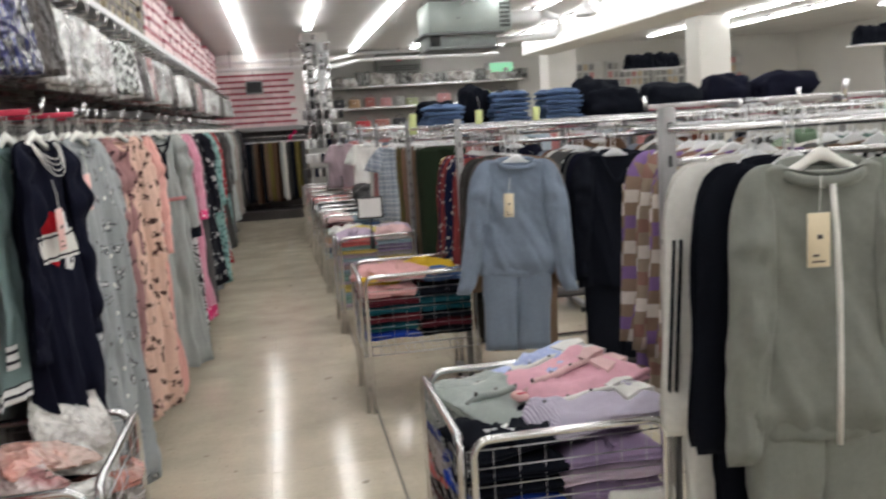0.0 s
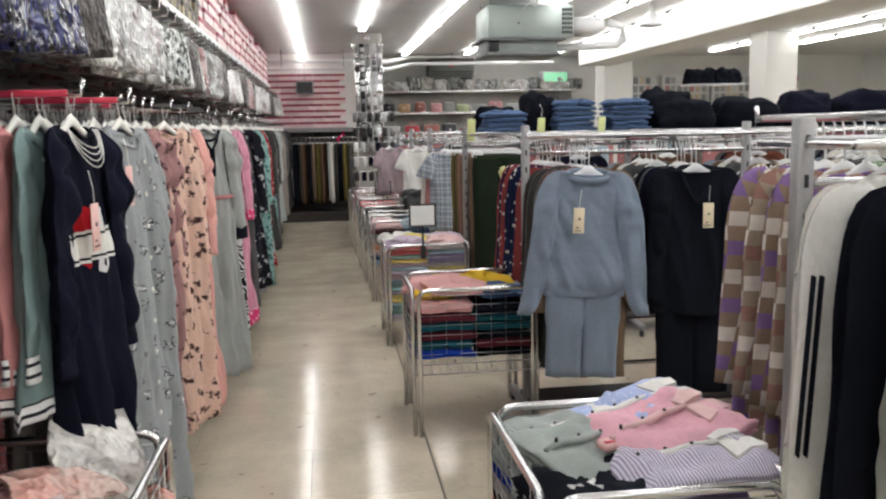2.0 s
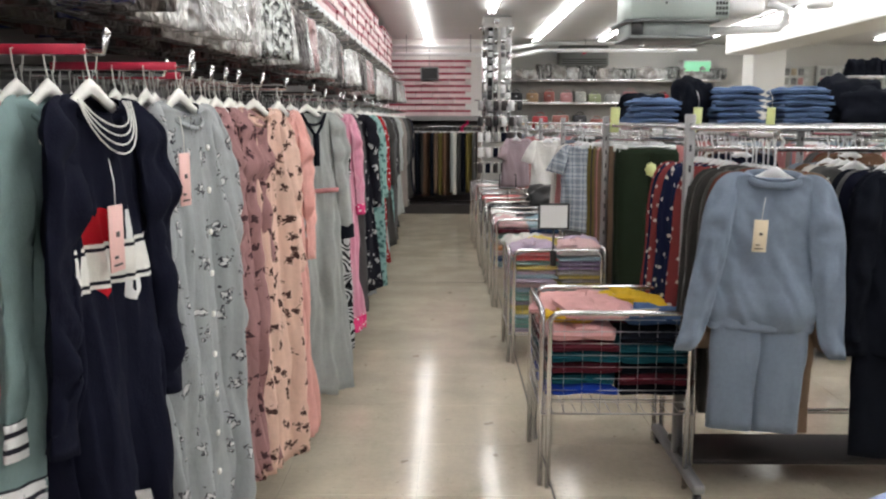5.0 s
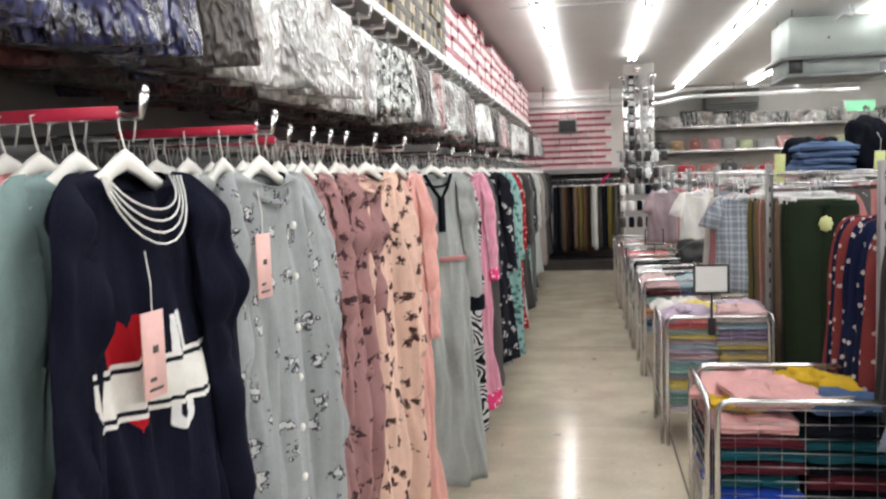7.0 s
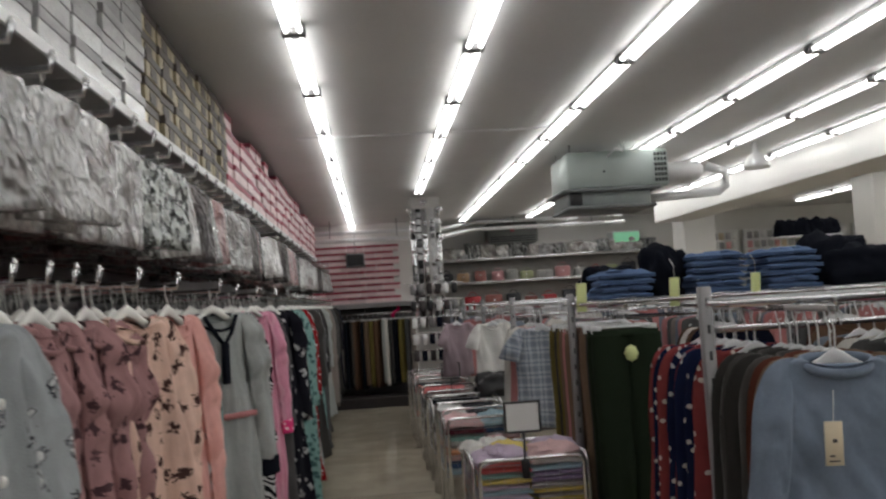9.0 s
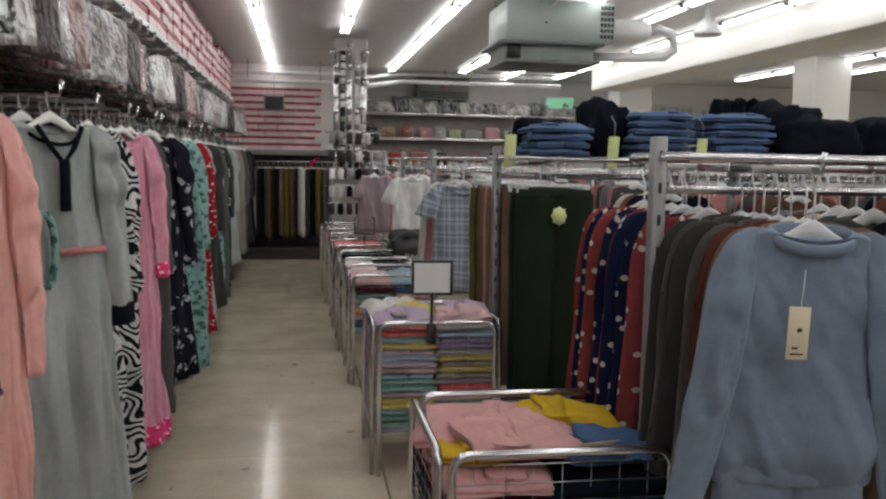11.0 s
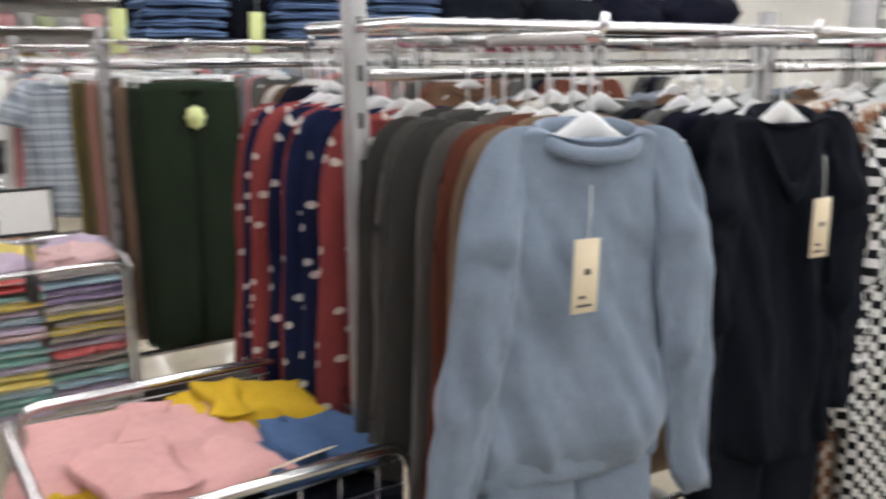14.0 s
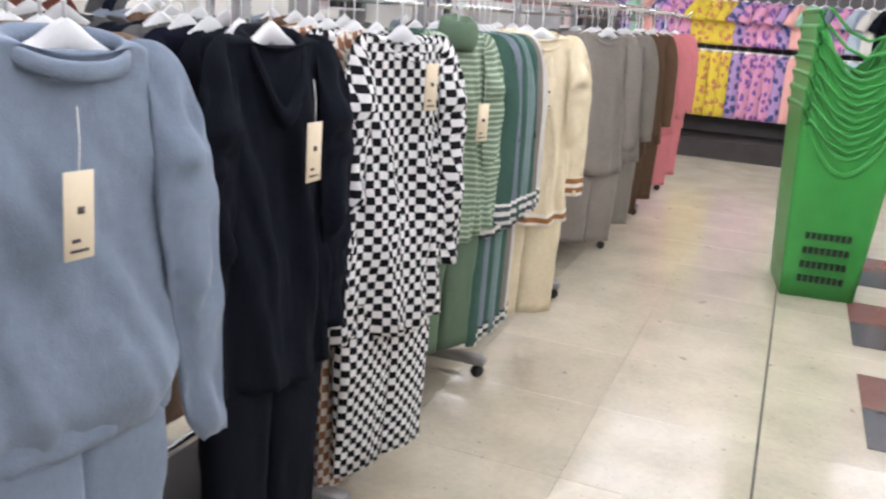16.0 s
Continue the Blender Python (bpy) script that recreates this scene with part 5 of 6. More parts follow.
def rack_row(y, xs, label, front=0.36, back=0.55, shelf=True):
    """A row of chrome rack bays along x: slotted posts, top bars, wire shelf, feet with castors."""
    root = thing("garment_rack", pose(0, y, 0), label, "garment rack", "garment rack rows")
    for x in xs:
        part("post", boxed((x - 0.02, -0.02, 0.05), (x + 0.02, 0.02, TOP + 0.06), 0.004), STEEL, root)
        bm = bmesh.new()
        for i in range(9):
            z = TOP + 0.02 - i * 0.09
            box(bm, (x - 0.005, -0.0225, z - 0.03), (x + 0.005, -0.0205, z), 0.0)
        tagged(part("slot_row", bm, BLACK, root, "", False), kind="stuff")
        ft = part("foot", boxed((x - 0.025, -front - 0.02, 0.055), (x + 0.025, back * 0.7, 0.095), 0.006), STEEL, root)
        for yy in (-front + 0.01, back * 0.7 - 0.03):
            part("castor", tube(bmesh.new(), [(x - 0.012, yy, 0.026), (x + 0.012, yy, 0.026)], 0.026, 12), BLACK, ft)
            part("castor_stem", tube(bmesh.new(), [(x, yy, 0.03), (x, yy, 0.06)], 0.008, 6), STEEL, ft)
    a, b = xs[0], xs[-1]
    for yy, zz in ((-0.2, TOP), (0.2, TOP), (0, TOP - 0.09), (-0.02, 0.3)):
        part("rail", tube(bmesh.new(), [(a, yy, zz), (b, yy, zz)], 0.012, 8), CHROME, root)
    for x in xs:
        part("cross_bar", tube(bmesh.new(), [(x, -0.2, TOP), (x, 0.2, TOP)], 0.01, 8), CHROME, root)
    if shelf:
        bm = bmesh.new()
        for i in range(int((b - a) / 0.06)):
            tube(bm, [(a + 0.06 * i, -0.2, TOP + 0.012), (a + 0.06 * i, 0.2, TOP + 0.012)], 0.003, 4)
        for i in range(5):
            tube(bm, [(a, -0.16 + 0.08 * i, TOP + 0.008), (b, -0.16 + 0.08 * i, TOP + 0.008)], 0.003, 4)
        tagged(part("wire_shelf", bm, WIRE, root), kind="stuff")
    part("base_panel", boxed((a, -0.16, 0.1), (b, 0.16, 0.125), 0.004), DARK, root)
    return root


def rack_arm(x, y0, y1, z=TOP - 0.025):
    root = thing("rack_arm", pose(x, y0, z), "chrome arm sticking out of the garment rack", "rack arm", "garment rack arms")
    s = 1 if y1 > y0 else -1
    part("bar", boxed((-0.008, 0, -0.012), (0.008, y1 - y0, 0.012), 0.003), CHROME, root)
    a, b = sorted(((y1 - y0) * 0.3, (y1 - y0) * 0.92))
    place("size_strip", cached(f"size_strip|{y1 - y0:.2f}", lambda: box(bmesh.new(), (-0.0105, a, -0.009), (-0.0085, b, 0.009))), root, None, SIZES, "pale strip of pink size marks")
    part("stop", tube(bmesh.new(), [(0, y1 - y0 - s * 0.006, 0.0), (0, y1 - y0 + s * 0.004, 0.04)], 0.007, 8), CHROME, root)
    return root


def stack(x, y0, step, mats, style, z, label, name, turn=0, **kw):
    """Garments one behind another on an arm."""
    cat = name.replace("_", " ")
    for i, c in enumerate(mats):
        t_ = kw.get("thin", 0.55)
        rest = {q: v for q, v in kw.items() if q != "thin"}
        garment(name, style, c, pose(x + R.uniform(-0.012, 0.012), y0 + step * i, z, 0, 0, turn + R.uniform(-5, 5)), label.format(c.name.replace("_", " ")), cat,
                cat + "s on the rack", thin=t_, seed=i, hang=HANG_C, **rest)


HZ = TOP - 0.04
xs1 = [2.0, 3.25, 4.45, 5.65, 6.85, 8.05, 9.25]
rack_row(5.29, xs1, "long chrome garment rack with castors, full of hanging clothes")
for x in (2.22, 2.8, 3.42, 4.12, 4.75, 5.3, 6.2, 7.2, 8.2, 9.1):
    rack_arm(x, 5.28, 4.84)
    rack_arm(x, 5.3, 5.95)
garment("lounge_set", "set", BLUE, pose(2.225, 4.87, HZ, 0, 2, -5), "dusty blue fleece sweater and trousers set on a clear hanger", "lounge set", "",
        length=0.615, hang=HANG_C, tag=(-0.055, -0.305, 3), splay=0.25, near=True, hw=0.97)
stack(2.235, 4.94, 0.062, [TAN, RUST, GREYB, CHARCOAL, GREYB, CHARCOAL], "set", HZ, "{} sweater and trousers set hanging on the rack arm", "lounge_set", -4, length=0.64, splay=0.1)
garment("lounge_set", "shirt", INKY, pose(2.79, 4.9, HZ, 0, 0, -6), "black hooded top and trousers set with a price tag", "lounge set", "",
        length=0.74, hang=HANG_C, tag=(0.04, -0.3, 3), splay=0.04, sub=INKY, near=True, collar="vee", wide=1.06)
stack(2.8, 4.98, 0.07, [INKY, NAVY, DGREY, INKY], "shirt", HZ, "{} top on the rack arm", "knit_top", -4, length=0.72)
garment("lounge_set", "shirt", CHECK, pose(3.42, 4.9, HZ, 0, 0, -14), "black and white checked poncho top and trousers", "lounge set", "",
        length=0.82, hang=HANG_C, tag=(0.03, -0.2, 0), splay=0.09, sub=CHECK, hw=1.05, near=True, wide=1.12)
stack(3.42, 4.98, 0.07, [CHECKBR, CHECK, CHECKBR, TAN], "shirt", HZ, "{} top on the rack arm", "knit_top", -10, length=0.9, sub=CHECKBR)
garment("lounge_set", "shirt", SAGE, pose(3.96, 4.95, HZ, 0, 0, -22), "sage green striped turtleneck knit with green trousers", "lounge set", "",
        length=0.68, hang=HANG_C, tag=(0.06, -0.35, 0), trim=SAGE_P, sub=SAGE_P, splay=0.05, hw=0.85, near=True, collar="turtle")
stack(4.12, 5.03, 0.07, [SAGE, TAUPE, SAGE], "shirt", HZ, "{} top on the rack arm", "knit_top", -16, length=0.7)
for i, c in enumerate((TEAL, SLATEB, TEAL, TEAL_G, TEAL, TAUPE, OFFWHITE)):
    m = pose(4.1 + 0.062 * i, 5.02, HZ, 0, 0, -58 + R.uniform(-5, 5))
    garment("tracksuit", "shirt", c, m, f"{c.name.replace('_', ' ')} tracksuit with banded cuffs and hems", "tracksuit", "tracksuits on the rack",
            length=0.72, thin=0.7, seed=i, hang=HANG_C, bands=TEAL_BAND, splay=0.03)
    garment("trouser_pair", "trousers", c, m @ pose(0, 0.03, -0.35), f"{c.name.replace('_', ' ')} tracksuit trousers with banded hems", "trousers", "tracksuit trousers",
            length=0.82, thin=0.8, seed=i, bands=TEAL_BAND)
garment("tracksuit", "shirt", CREAM, pose(4.78, 4.9, HZ, 0, 0, -40), "cream tracksuit with brown and white cuffs and hem", "tracksuit", "",
        length=0.78, hang=HANG_C, bands=CREAM_BAND, tag=(0.0, -0.3, 0), sub=CREAM, splay=0.05, near=True)
stack(5.3, 5.12, 0.075, [CREAM, TAUPE, CREAM], "shirt", HZ, "{} tracksuit on the rack", "tracksuit", -36, length=0.75, bands=CREAM_BAND)
for x, mats in ((6.3, [TAUPE, TAUPE, GREYB]), (6.85, [TAUPE, GREYB, TAUPE]), (7.2, [BROWN, TAUPE, BROWN]), (7.8, [BROWN, RUST, BROWN]), (8.5, [ROSE, ROSE, DUSTY]), (9.1, [ROSE, PEACH, ROSE])):
    stack(x, 4.95, 0.09, mats, "shirt", HZ, "{} tunic and trousers set on the rack", "tunic_set", -45, length=0.8, sub=mats[0], thin=0.8)
stack(2.22, 5.42, 0.068, [PYRED, PYNAVY, PYNAVY, PYRED, PYNAVY, PYRED, PYNAVY, PYRED], "shirt", HZ, "{} pyjamas on a clear hanger", "pyjamas", -4, length=0.62, sub=None)
stack(2.22, 5.44, 0.068, [PYRED, PYNAVY, PYNAVY, PYRED, PYNAVY, PYRED, PYNAVY, PYRED], "trousers", HZ - 0.3, "{} pyjama trousers below", "trouser_pair", -4, length=0.8)
for x in (2.8, 3.42, 4.12, 5.3):
    stack(x, 5.45, 0.1, [DGREY, OFFWHITE, BROWN, SLATEB], "shirt", HZ, "{} top on the rack's other side", "knit_top", -5, length=0.7)

xs2 = [2.0, 3.3, 4.6, 5.9, 7.2]
rack_row(7.35, xs2, "chrome garment rack with jeans stacked on its wire shelf")
for x in (2.22, 2.8, 3.5, 4.2, 5.0):
    rack_arm(x, 7.34, 6.98)
    rack_arm(x, 7.36, 7.95)
garment("trouser_pair", "trousers", DKGREEN, pose(2.21, 7.0, HZ, 0, 0, -3), "dark green corduroy trousers with a pale round badge", "trousers", "", length=0.98, badge=BADGE, tag=None)
stack(2.2, 7.08, 0.06, [DKGREEN, CHARCOAL, TAN, TAUPE], "trousers", HZ, "{} trousers clipped to a hanger", "trouser_pair", 0, length=1.0)
stack(2.16, 7.4, 0.065, [TAN, TAUPE, DUSTY, TAN, OLIVE, CHARCOAL, TAN, OLIVE], "trousers", HZ, "{} trousers clipped to a hanger", "trouser_pair", 4, length=1.0)
for x in (2.8, 3.5, 4.2, 5.0):
    stack(x, 7.02, 0.08, [R.choice((BROWN, DGREY, RUST, OFFWHITE, NAVY)) for _ in range(4)], "shirt", HZ, "{} top on the middle rack", "knit_top", -5, length=0.7)

# jeans and dark clothes piled on the shelf
def jeans_pile(x, y, z, n, mat, label):
    for i in range(n):
        folded(pose(x + R.uniform(-0.015, 0.015), y, z + i * 0.038, 0, 0, R.uniform(-3, 3)), mat, 0.3, 0.34, 0.045, label, "folded jeans", "jeans on the shelf", i, i == n - 1)


SZ = TOP + 0.018
jeans_pile(2.28, 7.32, SZ, 4, JEAN, "blue denim jeans folded in a low pile")
jeans_pile(2.82, 7.32, SZ, 6, JEAN, "blue denim jeans folded in a pile")
jeans_pile(3.26, 7.32, SZ, 6, JEAN, "blue denim jeans folded in a pile")


def heap_bm(w, d, h, seed):
    """A loose heap of dark clothes."""
    rr = random.Random(seed)
    bm = bmesh.new()
    bmesh.ops.create_icosphere(bm, subdivisions=4, radius=1.0)
    off = Vector((rr.uniform(-9, 9), rr.uniform(-9, 9), rr.uniform(-9, 9)))
    for v in bm.verts:
        c = v.co.copy()
        k = 1 + 0.28 * noise.noise(c * 1.6 + off) + 0.12 * noise.noise(c * 4.5 + off)
        box_k = 1 / max(abs(c.x), abs(c.y), abs(c.z)) ** 0.55
        c = c * k * box_k
        v.co = Vector((c.x * w * 0.46, c.y * d * 0.46, max(0.0, (c.z + 0.55) * h * 0.58)))
    return bm


def heap(x, y, z, w, d, h, mat, label, seed, turn=0):
    ob = part("crumpled_garment", heap_bm(w, d, h, seed), mat, None, "", True, pose(x, y, z, 0, 0, turn))
    return tagged(ob, label, "crumpled garment", "dark garments on the rack shelf")


heap(2.26, 7.5, SZ, 0.34, 0.2, 0.22, INKY, "black garment crumpled beside the jeans", 1)
heap(2.56, 7.4, SZ, 0.24, 0.28, 0.31, INKY, "black garment folded up beside the jeans", 2, 20)
heap(3.72, 7.35, SZ, 0.5, 0.36, 0.26, INKY, "black garment crumpled on the wire shelf", 3)
heap(3.62, 7.42, SZ, 0.4, 0.3, 0.34, INKY, "black garment bunched up on the wire shelf", 4, 10)
heap(4.25, 7.35, SZ, 0.52, 0.36, 0.26, INKY, "black garment crumpled on the wire shelf", 5)
heap(4.75, 7.35, SZ, 0.45, 0.36, 0.3, NAVY, "navy garment crumpled on the wire shelf", 6)
heap(5.3, 7.35, SZ, 0.6, 0.36, 0.3, NAVY, "navy garment crumpled on the wire shelf", 7)
for x in (2.02, 3.02, 2.55):
    t_ = thing("hang_tag", pose(x, 7.14, SZ + 0.1, 6, 0, 8), "pale green card tag hanging from the jeans", "hang tag", "jeans tags")
    part("card", boxed((-0.03, -0.002, -0.16), (0.03, 0.002, 0.0), 0.001), BADGE, t_)
    part("cord", tube(bmesh.new(), [(0, 0, -0.005), (0.01, 0.02, 0.06), (0.0, 0.05, 0.1)], 0.002, 4), HANG_W, t_)

# farther rows
for n, (y, front) in enumerate(((9.2, "shirt"), (11.1, "tee"), (13.0, "shirt"), (14.9, "shirt"))):
    rack_row(y, [1.95, 3.3, 4.6, 5.9], "chrome garment rack farther back in the shop", shelf=n < 2)
    for i, x in enumerate((2.12, 2.75, 3.4, 4.1, 4.8, 5.4)):
        rack_arm(x, y, y - 0.36)
        mats = [R.choice((OFFWHITE, SLATEB, DGREY, TAUPE, LJEAN, DUSTY)) for _ in range(4)]
        stack(x, y - 0.27, 0.085, mats, "shirt", HZ, "{} shirt on a far rack", "shirt", -4, length=0.66, arms=i < 2)
        stack(x, y + 0.08, 0.12, mats[:2], "shirt", HZ, "{} shirt on a far rack", "shirt", -4, length=0.66, arms=False)
garment("plaid_shirt", "tee", PLAIDB, pose(2.1, 8.8, HZ, 0, 0, -4), "blue and grey plaid short-sleeved shirt", "shirt", "", length=0.72, hang=HANG_C)
garment("t_shirt", "tee", WHITEC, pose(1.98, 10.68, HZ, 0, 0, 0), "white T-shirt with a small dark chest print", "t-shirt", "", length=0.5, hang=HANG_C, sub=WHITEC, hw=0.82)
heap(2.0, 10.6, 0.72, 0.5, 0.3, 0.24, BLACK, "black handbag lying over a far bin", 9)
garment("shirt", "tee", cloth("mauve_grey_jersey", (0.42, 0.33, 0.36)), pose(1.72, 11.6, HZ, 0, 0, 40), "mauve-grey shirt turned sideways", "shirt", "", length=0.55, hang=HANG_C)

# nearest row beside the shirt bin
HIGH = HZ + 0.085
xs0 = [2.03, 3.3, 4.6, 5.9]
rack_row(2.58, xs0, "chrome garment rack with fleece sets and checked shirts", front=0.42)
for x in (2.26, 2.85, 3.5, 4.3, 5.1):
    rack_arm(x, 2.57, 2.14, TOP + 0.06)
    rack_arm(x, 2.6, 3.25, TOP + 0.06)
garment("fleece_set", "set", GREYZ, pose(2.24, 2.2, HIGH, 0, 0, -6), "grey-green zipped fleece top and trousers with a tag", "fleece set", "", length=0.66, hang=HANG_W, tag=(-0.05, -0.24, 0), splay=0.05, hw=0.95, near=True)
ZIP = bpy.data.objects.new("zip", finish("zip", tube(bmesh.new(), [(0, -0.054, -0.18), (0, -0.072, -0.28), (0, -0.088, -0.42), (0, -0.096, -0.6), (0, -0.096, -0.79)], 0.007, 6), WHITEC))
scene.collection.objects.link(ZIP)
ZIP.parent = [o for o in scene.objects if o.name.startswith("fleece_set")][0]
stack(2.22, 2.28, 0.055, [INKY, INKY], "set", HIGH, "{} fleece set beside the grey one", "fleece_set", -6, length=0.66, splay=0.05)
stack(2.2, 2.41, 0.06, [WHITEC, OFFWHITE], "set", HIGH, "{} cardigan set with a dark side stripe", "fleece_set", -6, length=0.68, splay=0.04)
for o in [q for q in scene.objects if q.name.startswith("fleece_set") and abs(q.location.y - 2.41) < 0.01]:
    for dx in (0.0, 0.018):
        place("side_stripe", cached("side_stripe", lambda: box(bmesh.new(), (-0.002, -0.01, -0.72), (0.002, 0.01, -0.32), 0.001)), o, pose(-0.215 + dx, -0.045, 0, 0, 3, 0), INKY, "dark sleeve stripe")
for c, y in ((PATCH2, 2.72), (PATCH, 2.8), (PATCH2, 2.9), (PATCH, 3.0), (PATCH2, 3.1), (PATCH, 3.2)):
    garment("checked_shirt", "shirt", c, pose(2.4, y, HIGH, 0, 0, -5 + R.uniform(-4, 4)), f"{c.name.replace('_', ' ')} shirt hanging in a row", "shirt", "checked shirts", length=0.86, thin=0.7, hang=HANG_C, seed=int(y * 10))
for i, x in enumerate((2.85, 3.5, 4.3, 5.1)):
    stack(x, 2.2, 0.1, [(PEACH, OFFWHITE, LJEAN, DUSTY)[i], GREYB, OFFWHITE, BROWN], "set", HIGH, "{} set on a chrome rack arm", "fleece_set", -5, length=0.66)
    stack(x, 2.7, 0.12, [CHECK, TAN, DGREY, OFFWHITE], "shirt", HIGH, "{} top on the rack's other side", "knit_top", -5, length=0.7)

# ---------------------------------------------------------------- end of the aisle
tagged(part("plinth", boxed((WEST + 0.01, 16.5, 0.0), (1.62, 17.3, 0.16), 0.01), DARK, None, "", False), "low dark plinth under the end rail", "plinth")
tagged(part("partition", boxed((WEST + 0.01, 17.5, 0.0), (1.9, 17.6, CEIL - 0.006), 0.0), WHITE_WALL, None, "", False),
       "white partition behind the end rail", "wall", "", "structure")
tagged(part("back_panel", boxed((WEST + 0.02, 17.34, 0.16), (1.6, 17.49, 1.6), 0.004), SLATE, None, "", False), "dark panel behind the hanging trousers", "panel", "", "structure")
tagged(part("end_shelf", boxed((WEST + 0.02, 16.85, 1.6), (1.62, 17.49, 1.68), 0.006), STEEL, None, "", False), "grey steel shelf above the end rail", "shelf")
er = thing("end_rail", pose(0, 16.95, 1.5), "chrome hanging rail along the end of the aisle", "hanging rail")
part("rail", tube(bmesh.new(), [(WEST + 0.1, 0, 0), (1.58, 0, 0)], 0.014, 8), CHROME, er)
for x in (-0.2, 0.7, 1.5):
    part("drop", tube(bmesh.new(), [(x, 0, 0), (x, 0, 0.1)], 0.008, 6), CHROME, er)
x = -0.28
while x < 1.52:
    c = R.choice((CHARCOAL, BROWN, TAUPE, GREY_C, CHARCOAL, OLIVE, DGREY, INKY, BROWN, TAUPE, CHARCOAL, SAGE_P, TAN, OFFWHITE))
    garment("long_trousers", "trousers", c, pose(x, 16.95, 1.495, 0, 0, 72 + R.uniform(-14, 14)), f"{c.name.replace('_', ' ')} long trousers on the end rail", "trousers", "trousers on the end rail",
            length=1.08 + R.uniform(-0.08, 0.03), thin=0.9, seed=int(x * 9) % 3)
    x += 0.085
rr_ = random.Random(3)
for row in range(9):
    x = 0.0 - 0.1 * (row % 2)
    while x < 1.3:
        b = carton(pose(x, 17.28 + rr_.uniform(-0.01, 0.01), 1.681 + row * 0.1085, 0, 0, 90), B_PINK, B_LIDP, "pink clothing box with a deep pink lid, aisle end", "boxes at the aisle end")
        x += 0.295
fr = thing("wall_screen", pose(0.59, 17.0, 2.41), "small dark screen in a pale frame hung before the boxes", "screen")
part("frame", box(bmesh.new(), (-0.16, -0.02, -0.12), (0.16, 0.02, 0.12), 0.008), STEEL, fr)
part("glass", box(bmesh.new(), (-0.135, -0.024, -0.095), (0.135, -0.021, 0.095)), BLACK, fr, "dark blank panel", False)
part("hanger", tube(bmesh.new(), [(0, 0, 0.12), (0, 0, CEIL - 2.42)], 0.006, 6), STEEL, fr)
for i, z in enumerate((2.72, 2.86)):
    p = thing("ceiling_pipe", pose(0, 16.7 + 0.16 * i, z), "white painted pipe crossing under the ceiling", "pipe", "ceiling pipes")
    part("pipe", tube(bmesh.new(), [(WEST + 0.01, 0, 0), (1.55, 0, 0), (2.1, 0.2, 0), (2.65, 0.9, 0.14), (5.4, 0.9, 0.14)], 0.035, 10), WHITE_METAL, p)
    for x in (0.2, 1.3, 3.4, 4.8):
        yy = 0 if x < 1.5 else 0.9
        part("pipe_clip", tube(bmesh.new(), [(x, yy, 0.03 if x < 1.5 else 0.14), (x, yy, CEIL - z)], 0.006, 6), STEEL, p)

# tower of small goods round the pillar
tw = tagged(part("display_pillar", boxed((1.42, 14.1, 0), (1.82, 14.5, CEIL - 0.004), 0.01), WHITE_WALL, None, "", False), "white pillar dressed with display strips", "pillar", "", "structure")
MIRROR = surface("mirror_strip", (0.85, 0.86, 0.87), 0.06, 1.0, var=0.03, bump=0.0)
for i, (x, mat, lab) in enumerate(((1.44, MIRROR, "narrow mirror strip on the pillar"), (1.52, BLACK, "dark strip of small hanging goods"), (1.6, MIRROR, "narrow mirror strip on the pillar"),
                                   (1.7, PAPER, "pale strip of carded goods"), (1.78, MIRROR, "narrow mirror strip on the pillar"))):
    s = thing("display_strip", pose(x, 14.09, 1.3), lab, "display strip", "display strips")
    part("backing", boxed((-0.035, -0.015, 0), (0.035, 0.008, 1.6), 0.004), mat, s)
    for j in range(16):
        if mat is MIRROR and j % 2:
            continue
        c = R.choice((BLACK, INK, PAPER, STEEL, MIRROR, PAPER, MIRROR))
        part("carded_item", boxed((-0.03, -0.05, 0.05 + j * 0.095), (0.03, -0.0165, 0.12 + j * 0.095), 0.006), c, s)
for i in range(5):
    pr = thing("peg_rail", pose(1.3, 13.95, 1.0 + 0.22 * i), "chrome peg rail with small goods beside the pillar", "peg rail", "peg rails")
    part("bar", tube(bmesh.new(), [(0.0, 0, 0), (0.75, 0, 0)], 0.008, 6), CHROME, pr)
    part("post", tube(bmesh.new(), [(0.75, 0, 0), (0.75, 0.2, 0)], 0.008, 6), CHROME, pr)
    for j in range(6):
        part("hung_item", boxed((0.05 + j * 0.11, -0.04, -0.14), (0.12 + j * 0.11, 0.02, -0.01), 0.008), R.choice((BLACK, INK, DARK, STEEL, PAPER, NAVY)), pr)
for x, z in ((1.4, 2.88), (1.6, 2.97), (1.8, 2.88), (1.45, 2.6), (1.8, 2.5), (1.76, 2.2)):
    sp = thing("chrome_clamp", pose(x, 14.02, z), "shiny chrome clamp on the dressed pillar", "clamp", "chrome clamps")
    part("body", box(bmesh.new(), (-0.04, -0.05, -0.035), (0.04, 0.06, 0.035), 0.012), MIRROR, sp)
bal = thing("pink_ribbon", pose(1.2, 16.93, 1.5), "bright pink ribbon bow by the end rail", "ribbon")
part("bow", tube(bmesh.new(), [(0, 0, 0.1), (0.05, 0, 0.16), (0.06, 0, 0.05), (0, 0, 0.02), (-0.05, 0, -0.05), (0.0, 0, -0.12)], [0.02, 0.035, 0.03, 0.02, 0.03, 0.012], 8), cloth("pink_ribbon_satin", (0.75, 0.03, 0.16)), bal)

